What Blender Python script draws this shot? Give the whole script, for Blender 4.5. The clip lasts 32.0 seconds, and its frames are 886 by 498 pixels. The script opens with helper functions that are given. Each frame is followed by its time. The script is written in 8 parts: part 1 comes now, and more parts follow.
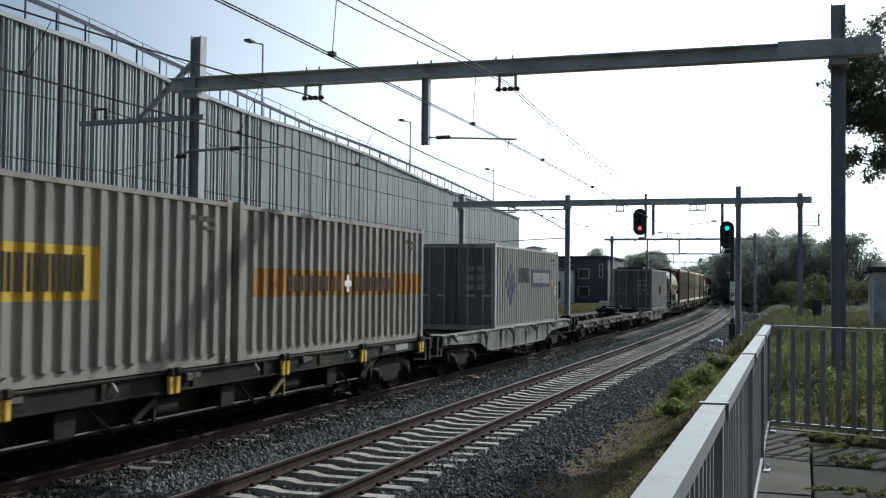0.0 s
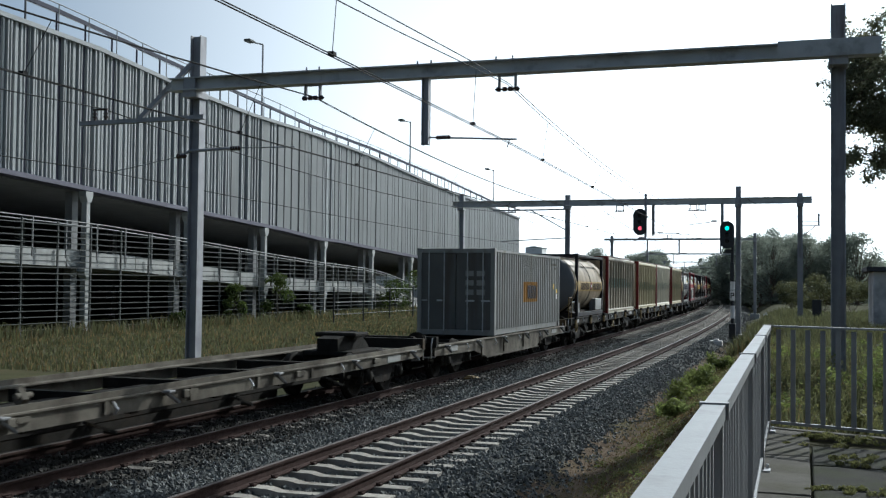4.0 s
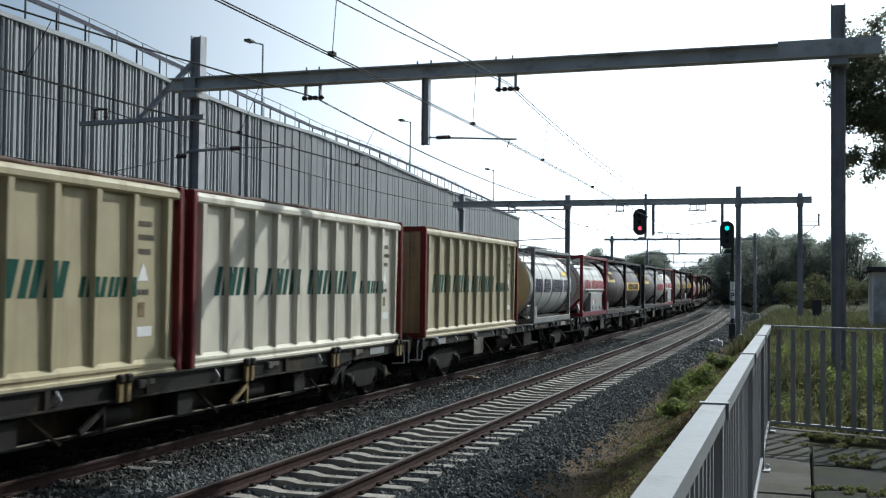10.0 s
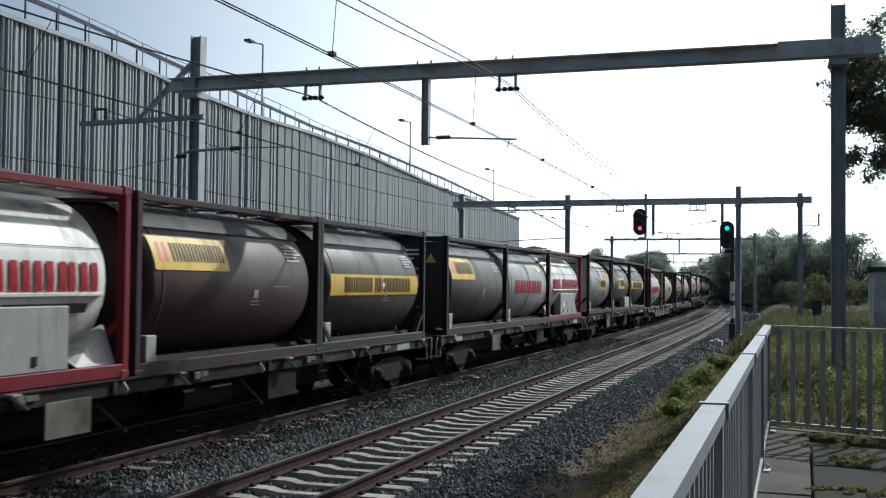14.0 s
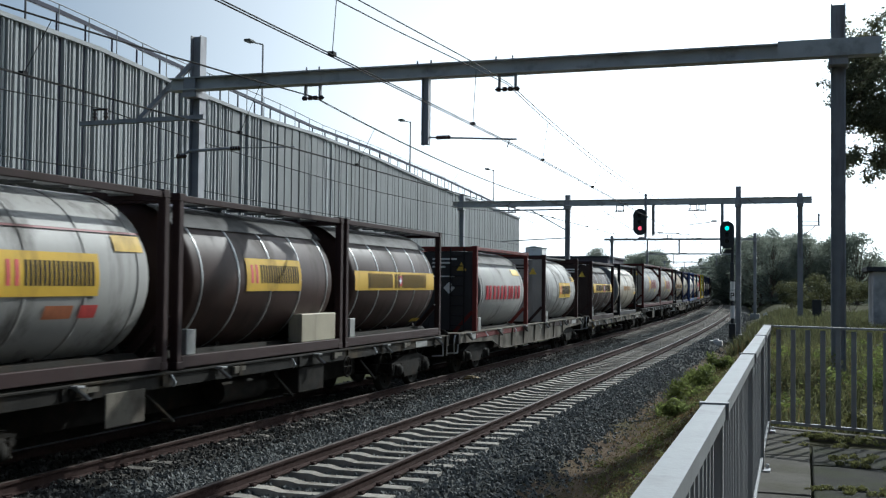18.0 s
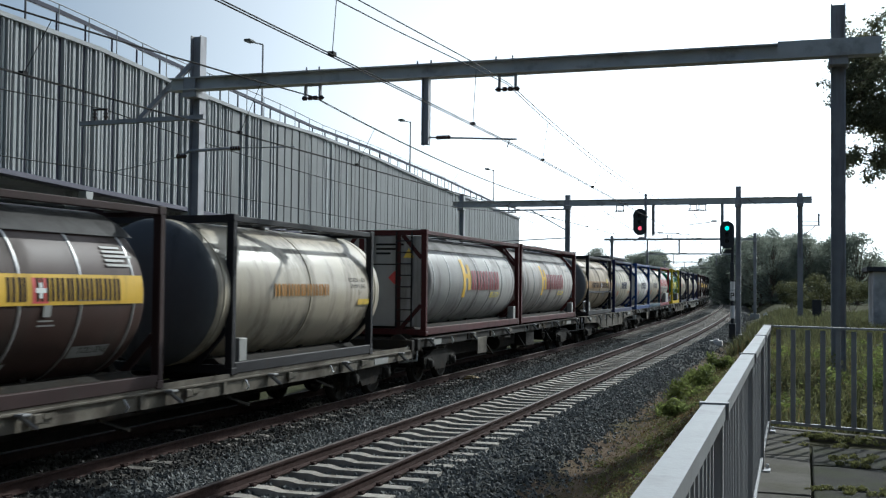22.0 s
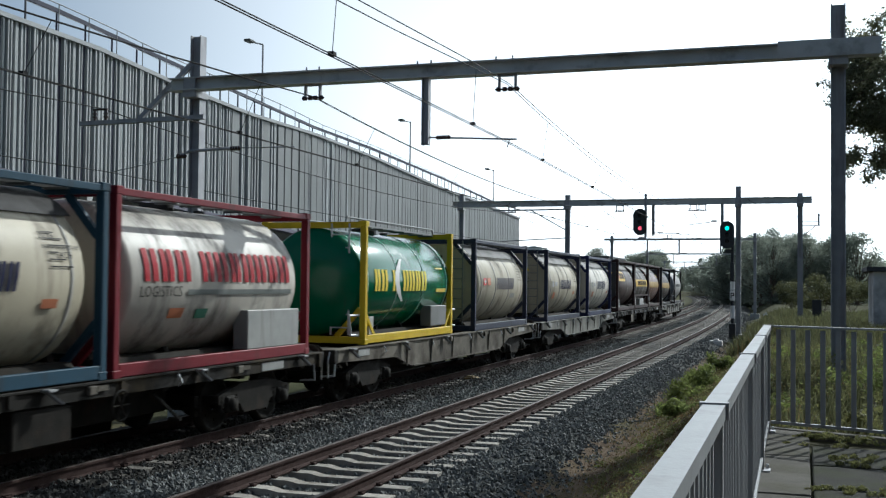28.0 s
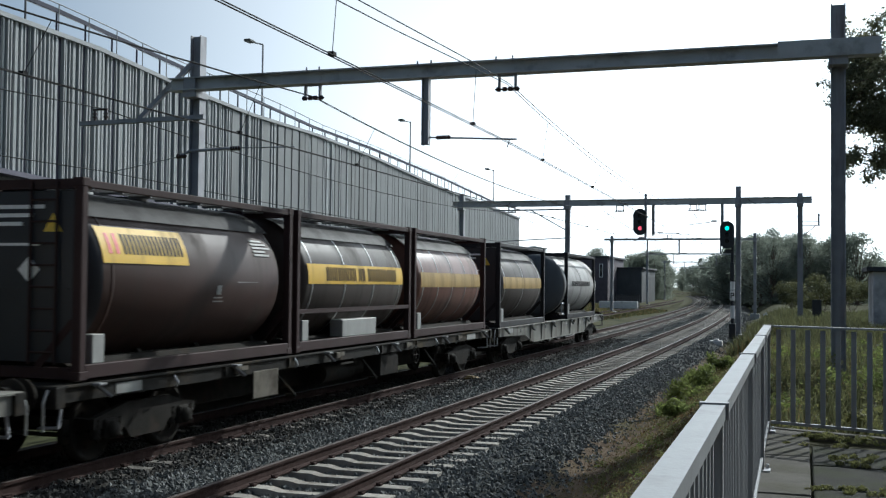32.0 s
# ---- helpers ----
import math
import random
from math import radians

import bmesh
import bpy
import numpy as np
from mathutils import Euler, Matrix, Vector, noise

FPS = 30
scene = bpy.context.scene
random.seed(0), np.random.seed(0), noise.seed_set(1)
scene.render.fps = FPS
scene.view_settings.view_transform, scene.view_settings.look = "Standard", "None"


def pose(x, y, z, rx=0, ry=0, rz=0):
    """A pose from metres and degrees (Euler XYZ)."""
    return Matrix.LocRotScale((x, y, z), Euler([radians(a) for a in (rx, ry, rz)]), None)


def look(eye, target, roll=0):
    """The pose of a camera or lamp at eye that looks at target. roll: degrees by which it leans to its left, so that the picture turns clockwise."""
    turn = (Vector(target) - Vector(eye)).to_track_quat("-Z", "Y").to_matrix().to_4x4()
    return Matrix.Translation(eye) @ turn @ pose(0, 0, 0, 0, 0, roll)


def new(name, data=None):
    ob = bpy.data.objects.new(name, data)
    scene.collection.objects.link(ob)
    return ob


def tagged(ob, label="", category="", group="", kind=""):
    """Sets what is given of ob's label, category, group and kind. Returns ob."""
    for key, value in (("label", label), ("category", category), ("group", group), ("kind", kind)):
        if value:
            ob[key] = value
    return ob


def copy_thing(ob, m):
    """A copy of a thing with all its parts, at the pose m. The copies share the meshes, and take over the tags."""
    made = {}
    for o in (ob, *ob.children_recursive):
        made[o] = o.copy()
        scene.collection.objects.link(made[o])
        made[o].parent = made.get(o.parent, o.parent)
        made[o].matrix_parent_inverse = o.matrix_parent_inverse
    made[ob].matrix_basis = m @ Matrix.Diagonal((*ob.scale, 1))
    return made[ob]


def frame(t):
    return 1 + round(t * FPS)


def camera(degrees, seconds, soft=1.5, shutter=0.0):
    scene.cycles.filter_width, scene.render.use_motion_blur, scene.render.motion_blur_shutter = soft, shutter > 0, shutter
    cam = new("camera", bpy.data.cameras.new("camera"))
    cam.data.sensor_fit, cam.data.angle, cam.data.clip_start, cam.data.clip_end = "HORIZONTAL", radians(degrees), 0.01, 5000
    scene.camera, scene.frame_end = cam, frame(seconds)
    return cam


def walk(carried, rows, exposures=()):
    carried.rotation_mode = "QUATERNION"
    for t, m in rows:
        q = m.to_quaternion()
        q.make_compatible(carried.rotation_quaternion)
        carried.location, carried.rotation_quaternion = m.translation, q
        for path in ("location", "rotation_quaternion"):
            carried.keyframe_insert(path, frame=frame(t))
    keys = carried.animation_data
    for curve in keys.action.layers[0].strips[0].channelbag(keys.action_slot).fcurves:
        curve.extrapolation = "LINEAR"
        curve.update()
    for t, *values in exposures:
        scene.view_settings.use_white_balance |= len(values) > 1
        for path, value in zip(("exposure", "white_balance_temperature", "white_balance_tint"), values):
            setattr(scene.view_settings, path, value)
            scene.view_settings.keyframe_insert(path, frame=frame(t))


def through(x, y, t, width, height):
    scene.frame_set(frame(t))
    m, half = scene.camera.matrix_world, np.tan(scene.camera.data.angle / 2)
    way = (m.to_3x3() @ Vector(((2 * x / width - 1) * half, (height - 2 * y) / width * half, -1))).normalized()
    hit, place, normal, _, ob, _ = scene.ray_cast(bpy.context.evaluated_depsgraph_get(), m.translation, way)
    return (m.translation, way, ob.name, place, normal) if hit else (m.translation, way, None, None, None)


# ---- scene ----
# The camera stands still on the end of a platform, beside a curved double-track line.
EYE = Vector((9.9144, 0.0, 2.4496))
YAW, PITCH = 0.3207, 0.0321
AIM = EYE + 20 * Vector((-math.sin(YAW) * math.cos(PITCH), math.cos(YAW) * math.cos(PITCH), math.sin(PITCH)))
cam = camera(44.33, 32.0, soft=1.25, shutter=0.18)
walk(cam, [(0.0, look(EYE, AIM, 0.59)), (32.0, look(EYE, AIM, 0.59))], exposures=[(0.0, -0.27, 5680, 3), (32.0, -0.27, 5680, 3)])

# ---- light ----
SUN_ELEVATION, SUN_AZIMUTH = radians(33.6), radians(22)  # azimuth from +y towards +x
world = bpy.data.worlds.new("sky")
scene.world = world
world.use_nodes = True
wn, wl = world.node_tree.nodes, world.node_tree.links
wn.clear()
sky = wn.new("ShaderNodeTexSky")
sky.sky_type, sky.sun_disc = "NISHITA", False
sky.sun_elevation, sky.sun_rotation = SUN_ELEVATION, SUN_AZIMUTH
sky.air_density, sky.dust_density, sky.ozone_density = 1.0, 0.9, 1.4
coord = wn.new("ShaderNodeTexCoord")
mapping = wn.new("ShaderNodeMapping")
mapping.inputs["Scale"].default_value = (1.0, 1.0, 2.6)
cloud = wn.new("ShaderNodeTexNoise")
cloud.inputs["Scale"].default_value = 3.2
cloud.inputs["Detail"].default_value = 7.0
cloud.inputs["Roughness"].default_value = 0.55
ramp = wn.new("ShaderNodeValToRGB")
ramp.color_ramp.elements[0].position, ramp.color_ramp.elements[1].position = 0.46, 0.64
ramp.color_ramp.elements[0].color = (0, 0, 0, 1)
ramp.color_ramp.elements[1].color = (0.5, 0.5, 0.5, 1)
mixer = wn.new("ShaderNodeMix")
mixer.data_type = "RGBA"
grey = wn.new("ShaderNodeRGBToBW")
# Thin high cloud: white, and brighter towards the sun, as haze scatters light forward.
toward = wn.new("ShaderNodeVectorMath")
toward.operation = "DOT_PRODUCT"
toward.inputs[1].default_value = (math.sin(SUN_AZIMUTH) * math.cos(SUN_ELEVATION), math.cos(SUN_AZIMUTH) * math.cos(SUN_ELEVATION), math.sin(SUN_ELEVATION))
wl.new(coord.outputs["Generated"], toward.inputs[0])
glow = wn.new("ShaderNodeMapRange")
glow.interpolation_type = "SMOOTHSTEP"
glow.inputs["From Min"].default_value, glow.inputs["From Max"].default_value = 0.35, 1.0
glow.inputs["To Min"].default_value, glow.inputs["To Max"].default_value = 2.8, 4.2
wl.new(toward.outputs["Value"], glow.inputs["Value"])
veil = wn.new("ShaderNodeMath")
veil.operation = "MULTIPLY"
wl.new(sky.outputs["Color"], grey.inputs["Color"])
wl.new(grey.outputs["Val"], veil.inputs[0])
wl.new(glow.outputs["Result"], veil.inputs[1])
cover = wn.new("ShaderNodeMapRange")
cover.inputs["From Min"].default_value, cover.inputs["From Max"].default_value = 0.40, 0.71
cover.inputs["To Min"].default_value, cover.inputs["To Max"].default_value = 0.0, 0.82
wl.new(toward.outputs["Value"], cover.inputs["Value"])
both = wn.new("ShaderNodeMath")
both.operation = "MAXIMUM"
wl.new(veil.outputs[0], mixer.inputs["B"])
back = wn.new("ShaderNodeBackground")
back.inputs["Strength"].default_value = 0.082
wout = wn.new("ShaderNodeOutputWorld")
wl.new(coord.outputs["Generated"], mapping.inputs["Vector"])
wl.new(mapping.outputs["Vector"], cloud.inputs["Vector"])
wl.new(cloud.outputs["Fac"], ramp.inputs["Fac"])
wl.new(ramp.outputs["Color"], both.inputs[0])
wl.new(cover.outputs["Result"], both.inputs[1])
wl.new(both.outputs[0], mixer.inputs["Factor"])
wl.new(sky.outputs["Color"], mixer.inputs["A"])
wl.new(mixer.outputs["Result"], back.inputs["Color"])
wl.new(back.outputs["Background"], wout.inputs["Surface"])
sun_data = bpy.data.lights.new("sun", "SUN")
sun_data.energy, sun_data.angle, sun_data.color = 5.0, radians(0.6), (1.0, 0.94, 0.85)
sun = new("sun", sun_data)
SUN_DIR = Vector((math.sin(SUN_AZIMUTH) * math.cos(SUN_ELEVATION), math.cos(SUN_AZIMUTH) * math.cos(SUN_ELEVATION), math.sin(SUN_ELEVATION)))
sun.matrix_world = look(SUN_DIR * 60, (0, 0, 0))


# ---- materials ----
MATS = {}


def mat(name, color, rough=0.6, metal=0.0, vary=0.25, scale=6.0, bump=0.15, dirt=None, dirt_amount=0.0, stretch=(1, 1, 1), island=0.0, fine=60.0, glow=0.0, spec=0.5, streak=False, shift=0.0):
    """A procedural surface: base colour with broad and fine variation, dirt in patches and a fine relief."""
    if name in MATS:
        return MATS[name]
    m = bpy.data.materials.new(name)
    m.use_nodes = True
    MATS[name] = m
    n, l = m.node_tree.nodes, m.node_tree.links
    b = n["Principled BSDF"]
    b.inputs["Roughness"].default_value = rough
    b.inputs["Metallic"].default_value = metal
    b.inputs["Specular IOR Level"].default_value = spec
    tc = n.new("ShaderNodeTexCoord")
    mp = n.new("ShaderNodeMapping")
    mp.inputs["Scale"].default_value = stretch
    l.new(tc.outputs["Object"], mp.inputs["Vector"])
    big = n.new("ShaderNodeTexNoise")
    big.inputs["Scale"].default_value = scale
    big.inputs["Detail"].default_value = 5
    l.new(mp.outputs["Vector"], big.inputs["Vector"])
    small = n.new("ShaderNodeTexNoise")
    small.inputs["Scale"].default_value = fine
    small.inputs["Detail"].default_value = 3
    l.new(mp.outputs["Vector"], small.inputs["Vector"])
    add = n.new("ShaderNodeMath")
    add.operation = "MULTIPLY_ADD"
    add.inputs[1].default_value = 0.4
    l.new(small.outputs["Fac"], add.inputs[0])
    l.new(big.outputs["Fac"], add.inputs[2])
    rng = n.new("ShaderNodeMapRange")
    rng.inputs["From Min"].default_value, rng.inputs["From Max"].default_value = 0.4, 1.0
    rng.inputs["To Min"].default_value, rng.inputs["To Max"].default_value = 1 - vary, 1 + vary
    l.new(add.outputs[0], rng.inputs["Value"])
    value = rng.outputs["Result"]
    if island or shift:
        if island:
            info = n.new("ShaderNodeNewGeometry")
            source = info.outputs["Random Per Island"]
        else:
            info = n.new("ShaderNodeObjectInfo")
            source = info.outputs["Random"]
        amount = island or shift
        r2 = n.new("ShaderNodeMapRange")
        r2.inputs["To Min"].default_value, r2.inputs["To Max"].default_value = 1 - amount, 1 + amount
        l.new(source, r2.inputs["Value"])
        mul = n.new("ShaderNodeMath")
        mul.operation = "MULTIPLY"
        l.new(value, mul.inputs[0])
        l.new(r2.outputs["Result"], mul.inputs[1])
        value = mul.outputs[0]
    tint = n.new("ShaderNodeMix")
    tint.data_type, tint.blend_type = "RGBA", "MULTIPLY"
    tint.inputs["Factor"].default_value = 1.0
    tint.inputs["A"].default_value = (*color, 1)
    l.new(value, tint.inputs["B"])
    out = tint.outputs["Result"]
    if dirt:
        patch = n.new("ShaderNodeTexNoise")
        patch.inputs["Scale"].default_value = scale * 0.45
        patch.inputs["Detail"].default_value = 8
        patch.inputs["Roughness"].default_value = 0.65
        if streak:
            mp2 = n.new("ShaderNodeMapping")
            mp2.inputs["Scale"].default_value = (2.5, 2.5, 0.25)
            l.new(tc.outputs["Object"], mp2.inputs["Vector"])
            l.new(mp2.outputs["Vector"], patch.inputs["Vector"])
        else:
            l.new(mp.outputs["Vector"], patch.inputs["Vector"])
        pr = n.new("ShaderNodeMapRange")
        pr.inputs["From Min"].default_value, pr.inputs["From Max"].default_value = 0.62 - 0.3 * dirt_amount, 0.82 - 0.2 * dirt_amount
        l.new(patch.outputs["Fac"], pr.inputs["Value"])
        mx = n.new("ShaderNodeMix")
        mx.data_type = "RGBA"
        mx.inputs["B"].default_value = (*dirt, 1)
        l.new(pr.outputs["Result"], mx.inputs["Factor"])
        l.new(out, mx.inputs["A"])
        out = mx.outputs["Result"]
        rr = n.new("ShaderNodeMapRange")
        rr.inputs["To Min"].default_value, rr.inputs["To Max"].default_value = rough, min(1.0, rough + 0.3)
        l.new(pr.outputs["Result"], rr.inputs["Value"])
        l.new(rr.outputs["Result"], b.inputs["Roughness"])
    l.new(out, b.inputs["Base Color"])
    if bump:
        bp = n.new("ShaderNodeBump")
        bp.inputs["Strength"].default_value = bump
        bp.inputs["Distance"].default_value = 0.02
        l.new(small.outputs["Fac"], bp.inputs["Height"])
        l.new(bp.outputs["Normal"], b.inputs["Normal"])
    if glow:
        b.inputs["Emission Color"].default_value = (*color, 1)
        b.inputs["Emission Strength"].default_value = glow
    return m


def leafy(name, color, through=0.45, change=0.4, warm=1.4):
    """Thin leaves and blades: they reflect on one side and let some light through."""
    m = bpy.data.materials.new(name)
    m.use_nodes = True
    n, l = m.node_tree.nodes, m.node_tree.links
    n.clear()
    out, mx = n.new("ShaderNodeOutputMaterial"), n.new("ShaderNodeMixShader")
    front, back_ = n.new("ShaderNodeBsdfPrincipled"), n.new("ShaderNodeBsdfTranslucent")
    info, rng = n.new("ShaderNodeNewGeometry"), n.new("ShaderNodeMapRange")
    rng.inputs["To Min"].default_value, rng.inputs["To Max"].default_value = 1 - change, 1 + change
    l.new(info.outputs["Random Per Island"], rng.inputs["Value"])
    patch, tc = n.new("ShaderNodeTexNoise"), n.new("ShaderNodeTexCoord")
    patch.inputs["Scale"].default_value = 0.7
    l.new(tc.outputs["Object"], patch.inputs["Vector"])
    hue = n.new("ShaderNodeMix")
    hue.data_type = "RGBA"
    hue.inputs["A"].default_value = (*color, 1)
    hue.inputs["B"].default_value = (color[0] * warm, color[1] * (0.4 + 0.6 * warm) * 0.95, color[2] * 0.9, 1)
    l.new(patch.outputs["Fac"], hue.inputs["Factor"])
    tint = n.new("ShaderNodeMix")
    tint.data_type, tint.blend_type = "RGBA", "MULTIPLY"
    tint.inputs["Factor"].default_value = 1.0
    l.new(hue.outputs["Result"], tint.inputs["A"])
    l.new(rng.outputs["Result"], tint.inputs["B"])
    l.new(tint.outputs["Result"], front.inputs["Base Color"])
    l.new(tint.outputs["Result"], back_.inputs["Color"])
    front.inputs["Roughness"].default_value = 0.65
    front.inputs["Specular IOR Level"].default_value = 0.25
    mx.inputs["Fac"].default_value = through
    l.new(front.outputs[0], mx.inputs[1])
    l.new(back_.outputs[0], mx.inputs[2])
    l.new(mx.outputs[0], out.inputs["Surface"])
    return m


thin_leaf = leafy("thin_grey_green_leaf", (0.14, 0.16, 0.115), 0.62)
GRIME = (0.045, 0.038, 0.032)
steel_mast = mat("weathered_galvanised_steel", (0.33, 0.33, 0.345), 0.65, 0.1, 0.2, 3.0, 0.1, (0.18, 0.155, 0.145), 0.3, streak=True)
steel_beam = mat("grey_painted_beam", (0.5, 0.5, 0.49), 0.65, 0.05, 0.15, 2.0, 0.1, (0.11, 0.09, 0.08), 0.25)
wire_mat = mat("oxidised_copper_wire", (0.03, 0.028, 0.027), 0.8, 0.0, 0.1, 20, 0.0, spec=0.15)
insulator_mat = mat("brown_glazed_insulator", (0.05, 0.03, 0.025), 0.25, 0, 0.1, 20, 0.0)
rail_side = mat("rusty_rail_steel", (0.048, 0.03, 0.026), 0.85, 0.0, 0.3, 14, 0.3, (0.035, 0.023, 0.02), 0.5, spec=0.08)
rail_top = mat("polished_rail_head", (0.085, 0.068, 0.06), 0.6, 0.2, 0.2, 12, 0.05, spec=0.25)
concrete_sleeper = mat("sleeper_concrete", (0.31, 0.285, 0.245), 0.9, 0, 0.3, 7, 0.4, (0.13, 0.10, 0.08), 0.4, shift=0.2)
ballast_mat = mat("ballast_bed", (0.052, 0.055, 0.052), 0.95, 0, 0.45, 16, 0.9, (0.05, 0.042, 0.036), 0.35, fine=26, spec=0.08)
# Bed and stones of the train's track are darker than the rest.
dark_ballast = mat("dark_ballast_bed", (0.04, 0.038, 0.034), 0.95, 0, 0.45, 16, 0.9, (0.025, 0.022, 0.018), 0.35, fine=26, spec=0.05)
dark_stone = mat("dark_ballast_stone", (0.075, 0.072, 0.066), 0.92, 0, 0.25, 9, 0.3, island=0.38, spec=0.1)
stone_mat = mat("ballast_stone", (0.142, 0.147, 0.14), 0.9, 0, 0.25, 9, 0.3, island=0.38, spec=0.2)
soil_mat = mat("dry_soil_and_litter", (0.1, 0.072, 0.048), 0.95, 0, 0.5, 2.2, 0.8, (0.05, 0.055, 0.022), 0.5, fine=30, spec=0.05)
meadow_mat = mat("meadow_floor", (0.06, 0.062, 0.03), 0.95, 0, 0.4, 0.6, 0.6, (0.085, 0.07, 0.04), 0.5, fine=9, spec=0.05)
grass_green = leafy("green_grass_blade", (0.088, 0.1, 0.056))
grass_dry = leafy("dry_grass_blade", (0.165, 0.135, 0.072), 0.35)
weed_leaf = leafy("olive_weed_leaf", (0.14, 0.155, 0.07), 0.5)
leaf_mat = leafy("green_leaf", (0.055, 0.085, 0.025), 0.4)
leaf_light = leafy("young_green_leaf", (0.125, 0.165, 0.06), 0.6)
# Leaf colour raised to a pale grey-green that carries the distance haze.
leaf_far = leafy("haze_pale_leaf", (0.2, 0.232, 0.2), 0.72, 0.25, 1.08)
bark = mat("tree_bark", (0.10, 0.08, 0.06), 0.9, 0, 0.35, 5, 0.6)
cladding_pale = mat("pale_ribbed_cladding", (0.31, 0.32, 0.32), 0.68, 0.0, 0.12, 0.5, 0.05, (0.26, 0.26, 0.255), 0.25, streak=True)
cladding_sheet = mat("flat_grey_wall_sheet", (0.165, 0.172, 0.17), 0.65, 0.0, 0.1, 0.4, 0.03, (0.14, 0.142, 0.14), 0.3, streak=True)
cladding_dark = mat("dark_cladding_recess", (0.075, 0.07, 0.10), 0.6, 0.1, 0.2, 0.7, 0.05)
concrete_mat = mat("car_park_concrete", (0.42, 0.42, 0.40), 0.85, 0, 0.18, 1.5, 0.2, (0.2, 0.2, 0.19), 0.35, streak=True)
# Car park concrete, darkened to hold the shade inside the decks.
shaded_concrete = mat("shaded_inner_concrete", (0.2, 0.2, 0.2), 0.9, 0, 0.2, 1.2, 0.2)
# Near-black for the shade deep in the decks; roofs and boards share it.
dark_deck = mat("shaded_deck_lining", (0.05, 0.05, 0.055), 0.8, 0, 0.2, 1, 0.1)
galv = mat("galvanised_steel", (0.50, 0.51, 0.53), 0.45, 0.55, 0.18, 5, 0.08, (0.30, 0.30, 0.31), 0.3)
railing_mat = mat("grey_powder_coated_rail", (0.27, 0.275, 0.28), 0.5, 0.25, 0.12, 7, 0.06, (0.25, 0.25, 0.25), 0.3)
dull_galv = mat("dull_galvanised_tube", (0.2, 0.2, 0.2), 0.65, 0.1, 0.15, 3, 0.0)
screen_mat = mat("dull_steel_screen_bar", (0.085, 0.09, 0.085), 0.7, 0.1, 0.15, 2, 0.0, spec=0.2)
paver_mat = mat("worn_concrete_paving", (0.105, 0.098, 0.085), 0.92, 0, 0.35, 3.5, 0.5, (0.07, 0.068, 0.045), 0.5, shift=0.12, spec=0.1)
signal_black = mat("matt_black_signal_paint", (0.02, 0.022, 0.026), 0.6, 0, 0.2, 6, 0.1)
white_paint = mat("weathered_white_paint", (0.72, 0.71, 0.68), 0.6, 0, 0.1, 4, 0.1, (0.4, 0.38, 0.34), 0.25)
red_lamp = mat("red_signal_lens", (1.0, 0.10, 0.16), 0.2, 0, 0.0, 4, 0, glow=1.6)
green_lamp = mat("green_signal_lens", (0.05, 0.85, 0.62), 0.2, 0, 0.0, 4, 0, glow=2.4)
dark_lens = mat("unlit_lens", (0.03, 0.03, 0.035), 0.15, 0, 0.0, 4, 0)
ochre_paint = mat("worn_ochre_paint", (0.19, 0.125, 0.035), 0.7, 0, 0.3, 8, 0.15, (0.08, 0.06, 0.04), 0.5)
yellow_paint = mat("yellow_safety_paint", (0.70, 0.42, 0.03), 0.6, 0, 0.2, 8, 0.1, (0.25, 0.16, 0.05), 0.3)
under_black = mat("grimy_running_gear", (0.022, 0.02, 0.017), 0.85, 0.0, 0.35, 5, 0.3, (0.042, 0.032, 0.024), 0.35, spec=0.08)
wheel_tread = mat("bright_wheel_tread", (0.42, 0.41, 0.40), 0.35, 0.9, 0.1, 12, 0.0)
wagon_dark = mat("grimy_dark_wagon_paint", (0.022, 0.02, 0.017), 0.75, 0.0, 0.4, 2.5, 0.3, (0.095, 0.072, 0.045), 0.36, spec=0.1)
wagon_tan = mat("dusty_brown_wagon_paint", (0.15, 0.135, 0.11), 0.75, 0.05, 0.35, 2, 0.2, (0.045, 0.036, 0.03), 0.5, spec=0.08)
barrier_mat = mat("dark_barrier_paint", (0.022, 0.024, 0.045), 0.6, 0.0, 0.15, 2, 0.0, spec=0.15)
wagon_grey = mat("grey_wagon_paint", (0.2, 0.193, 0.17), 0.6, 0.05, 0.22, 2, 0.12, (0.08, 0.068, 0.055), 0.42, streak=True, spec=0.1)
chrome = mat("bright_handrail", (0.45, 0.45, 0.44), 0.4, 0.8, 0.08, 9, 0.0)
plate_mat = mat("pale_data_plate", (0.27, 0.268, 0.25), 0.6, 0, 0.15, 4, 0.05, (0.14, 0.13, 0.115), 0.2, streak=True)
orange_mat = mat("orange_placard", (0.40, 0.13, 0.05), 0.6, 0, 0.2, 8, 0.05)
red_plate = mat("red_placard", (0.55, 0.06, 0.05), 0.6, 0, 0.2, 8, 0.05)
green_plate = mat("green_placard", (0.03, 0.15, 0.09), 0.6, 0, 0.2, 8, 0.05)
yellow_plate = mat("yellow_decal", (0.72, 0.50, 0.06), 0.6, 0, 0.2, 8, 0.05, GRIME, 0.25)
ink_black = mat("black_lettering", (0.014, 0.013, 0.013), 0.6, 0, 0.1, 8, 0, spec=0.1)
ink_brown = mat("faded_brown_lettering", (0.045, 0.028, 0.016), 0.7, 0, 0.2, 8, 0, spec=0.1)
ink_green = mat("green_lettering", (0.008, 0.06, 0.04), 0.55, 0, 0.15, 5, 0, spec=0.1)
ink_blue = mat("navy_lettering", (0.009, 0.01, 0.04), 0.55, 0, 0.1, 8, 0, spec=0.1)
ink_red = mat("red_lettering", (0.32, 0.014, 0.022), 0.55, 0, 0.1, 8, 0, spec=0.1)
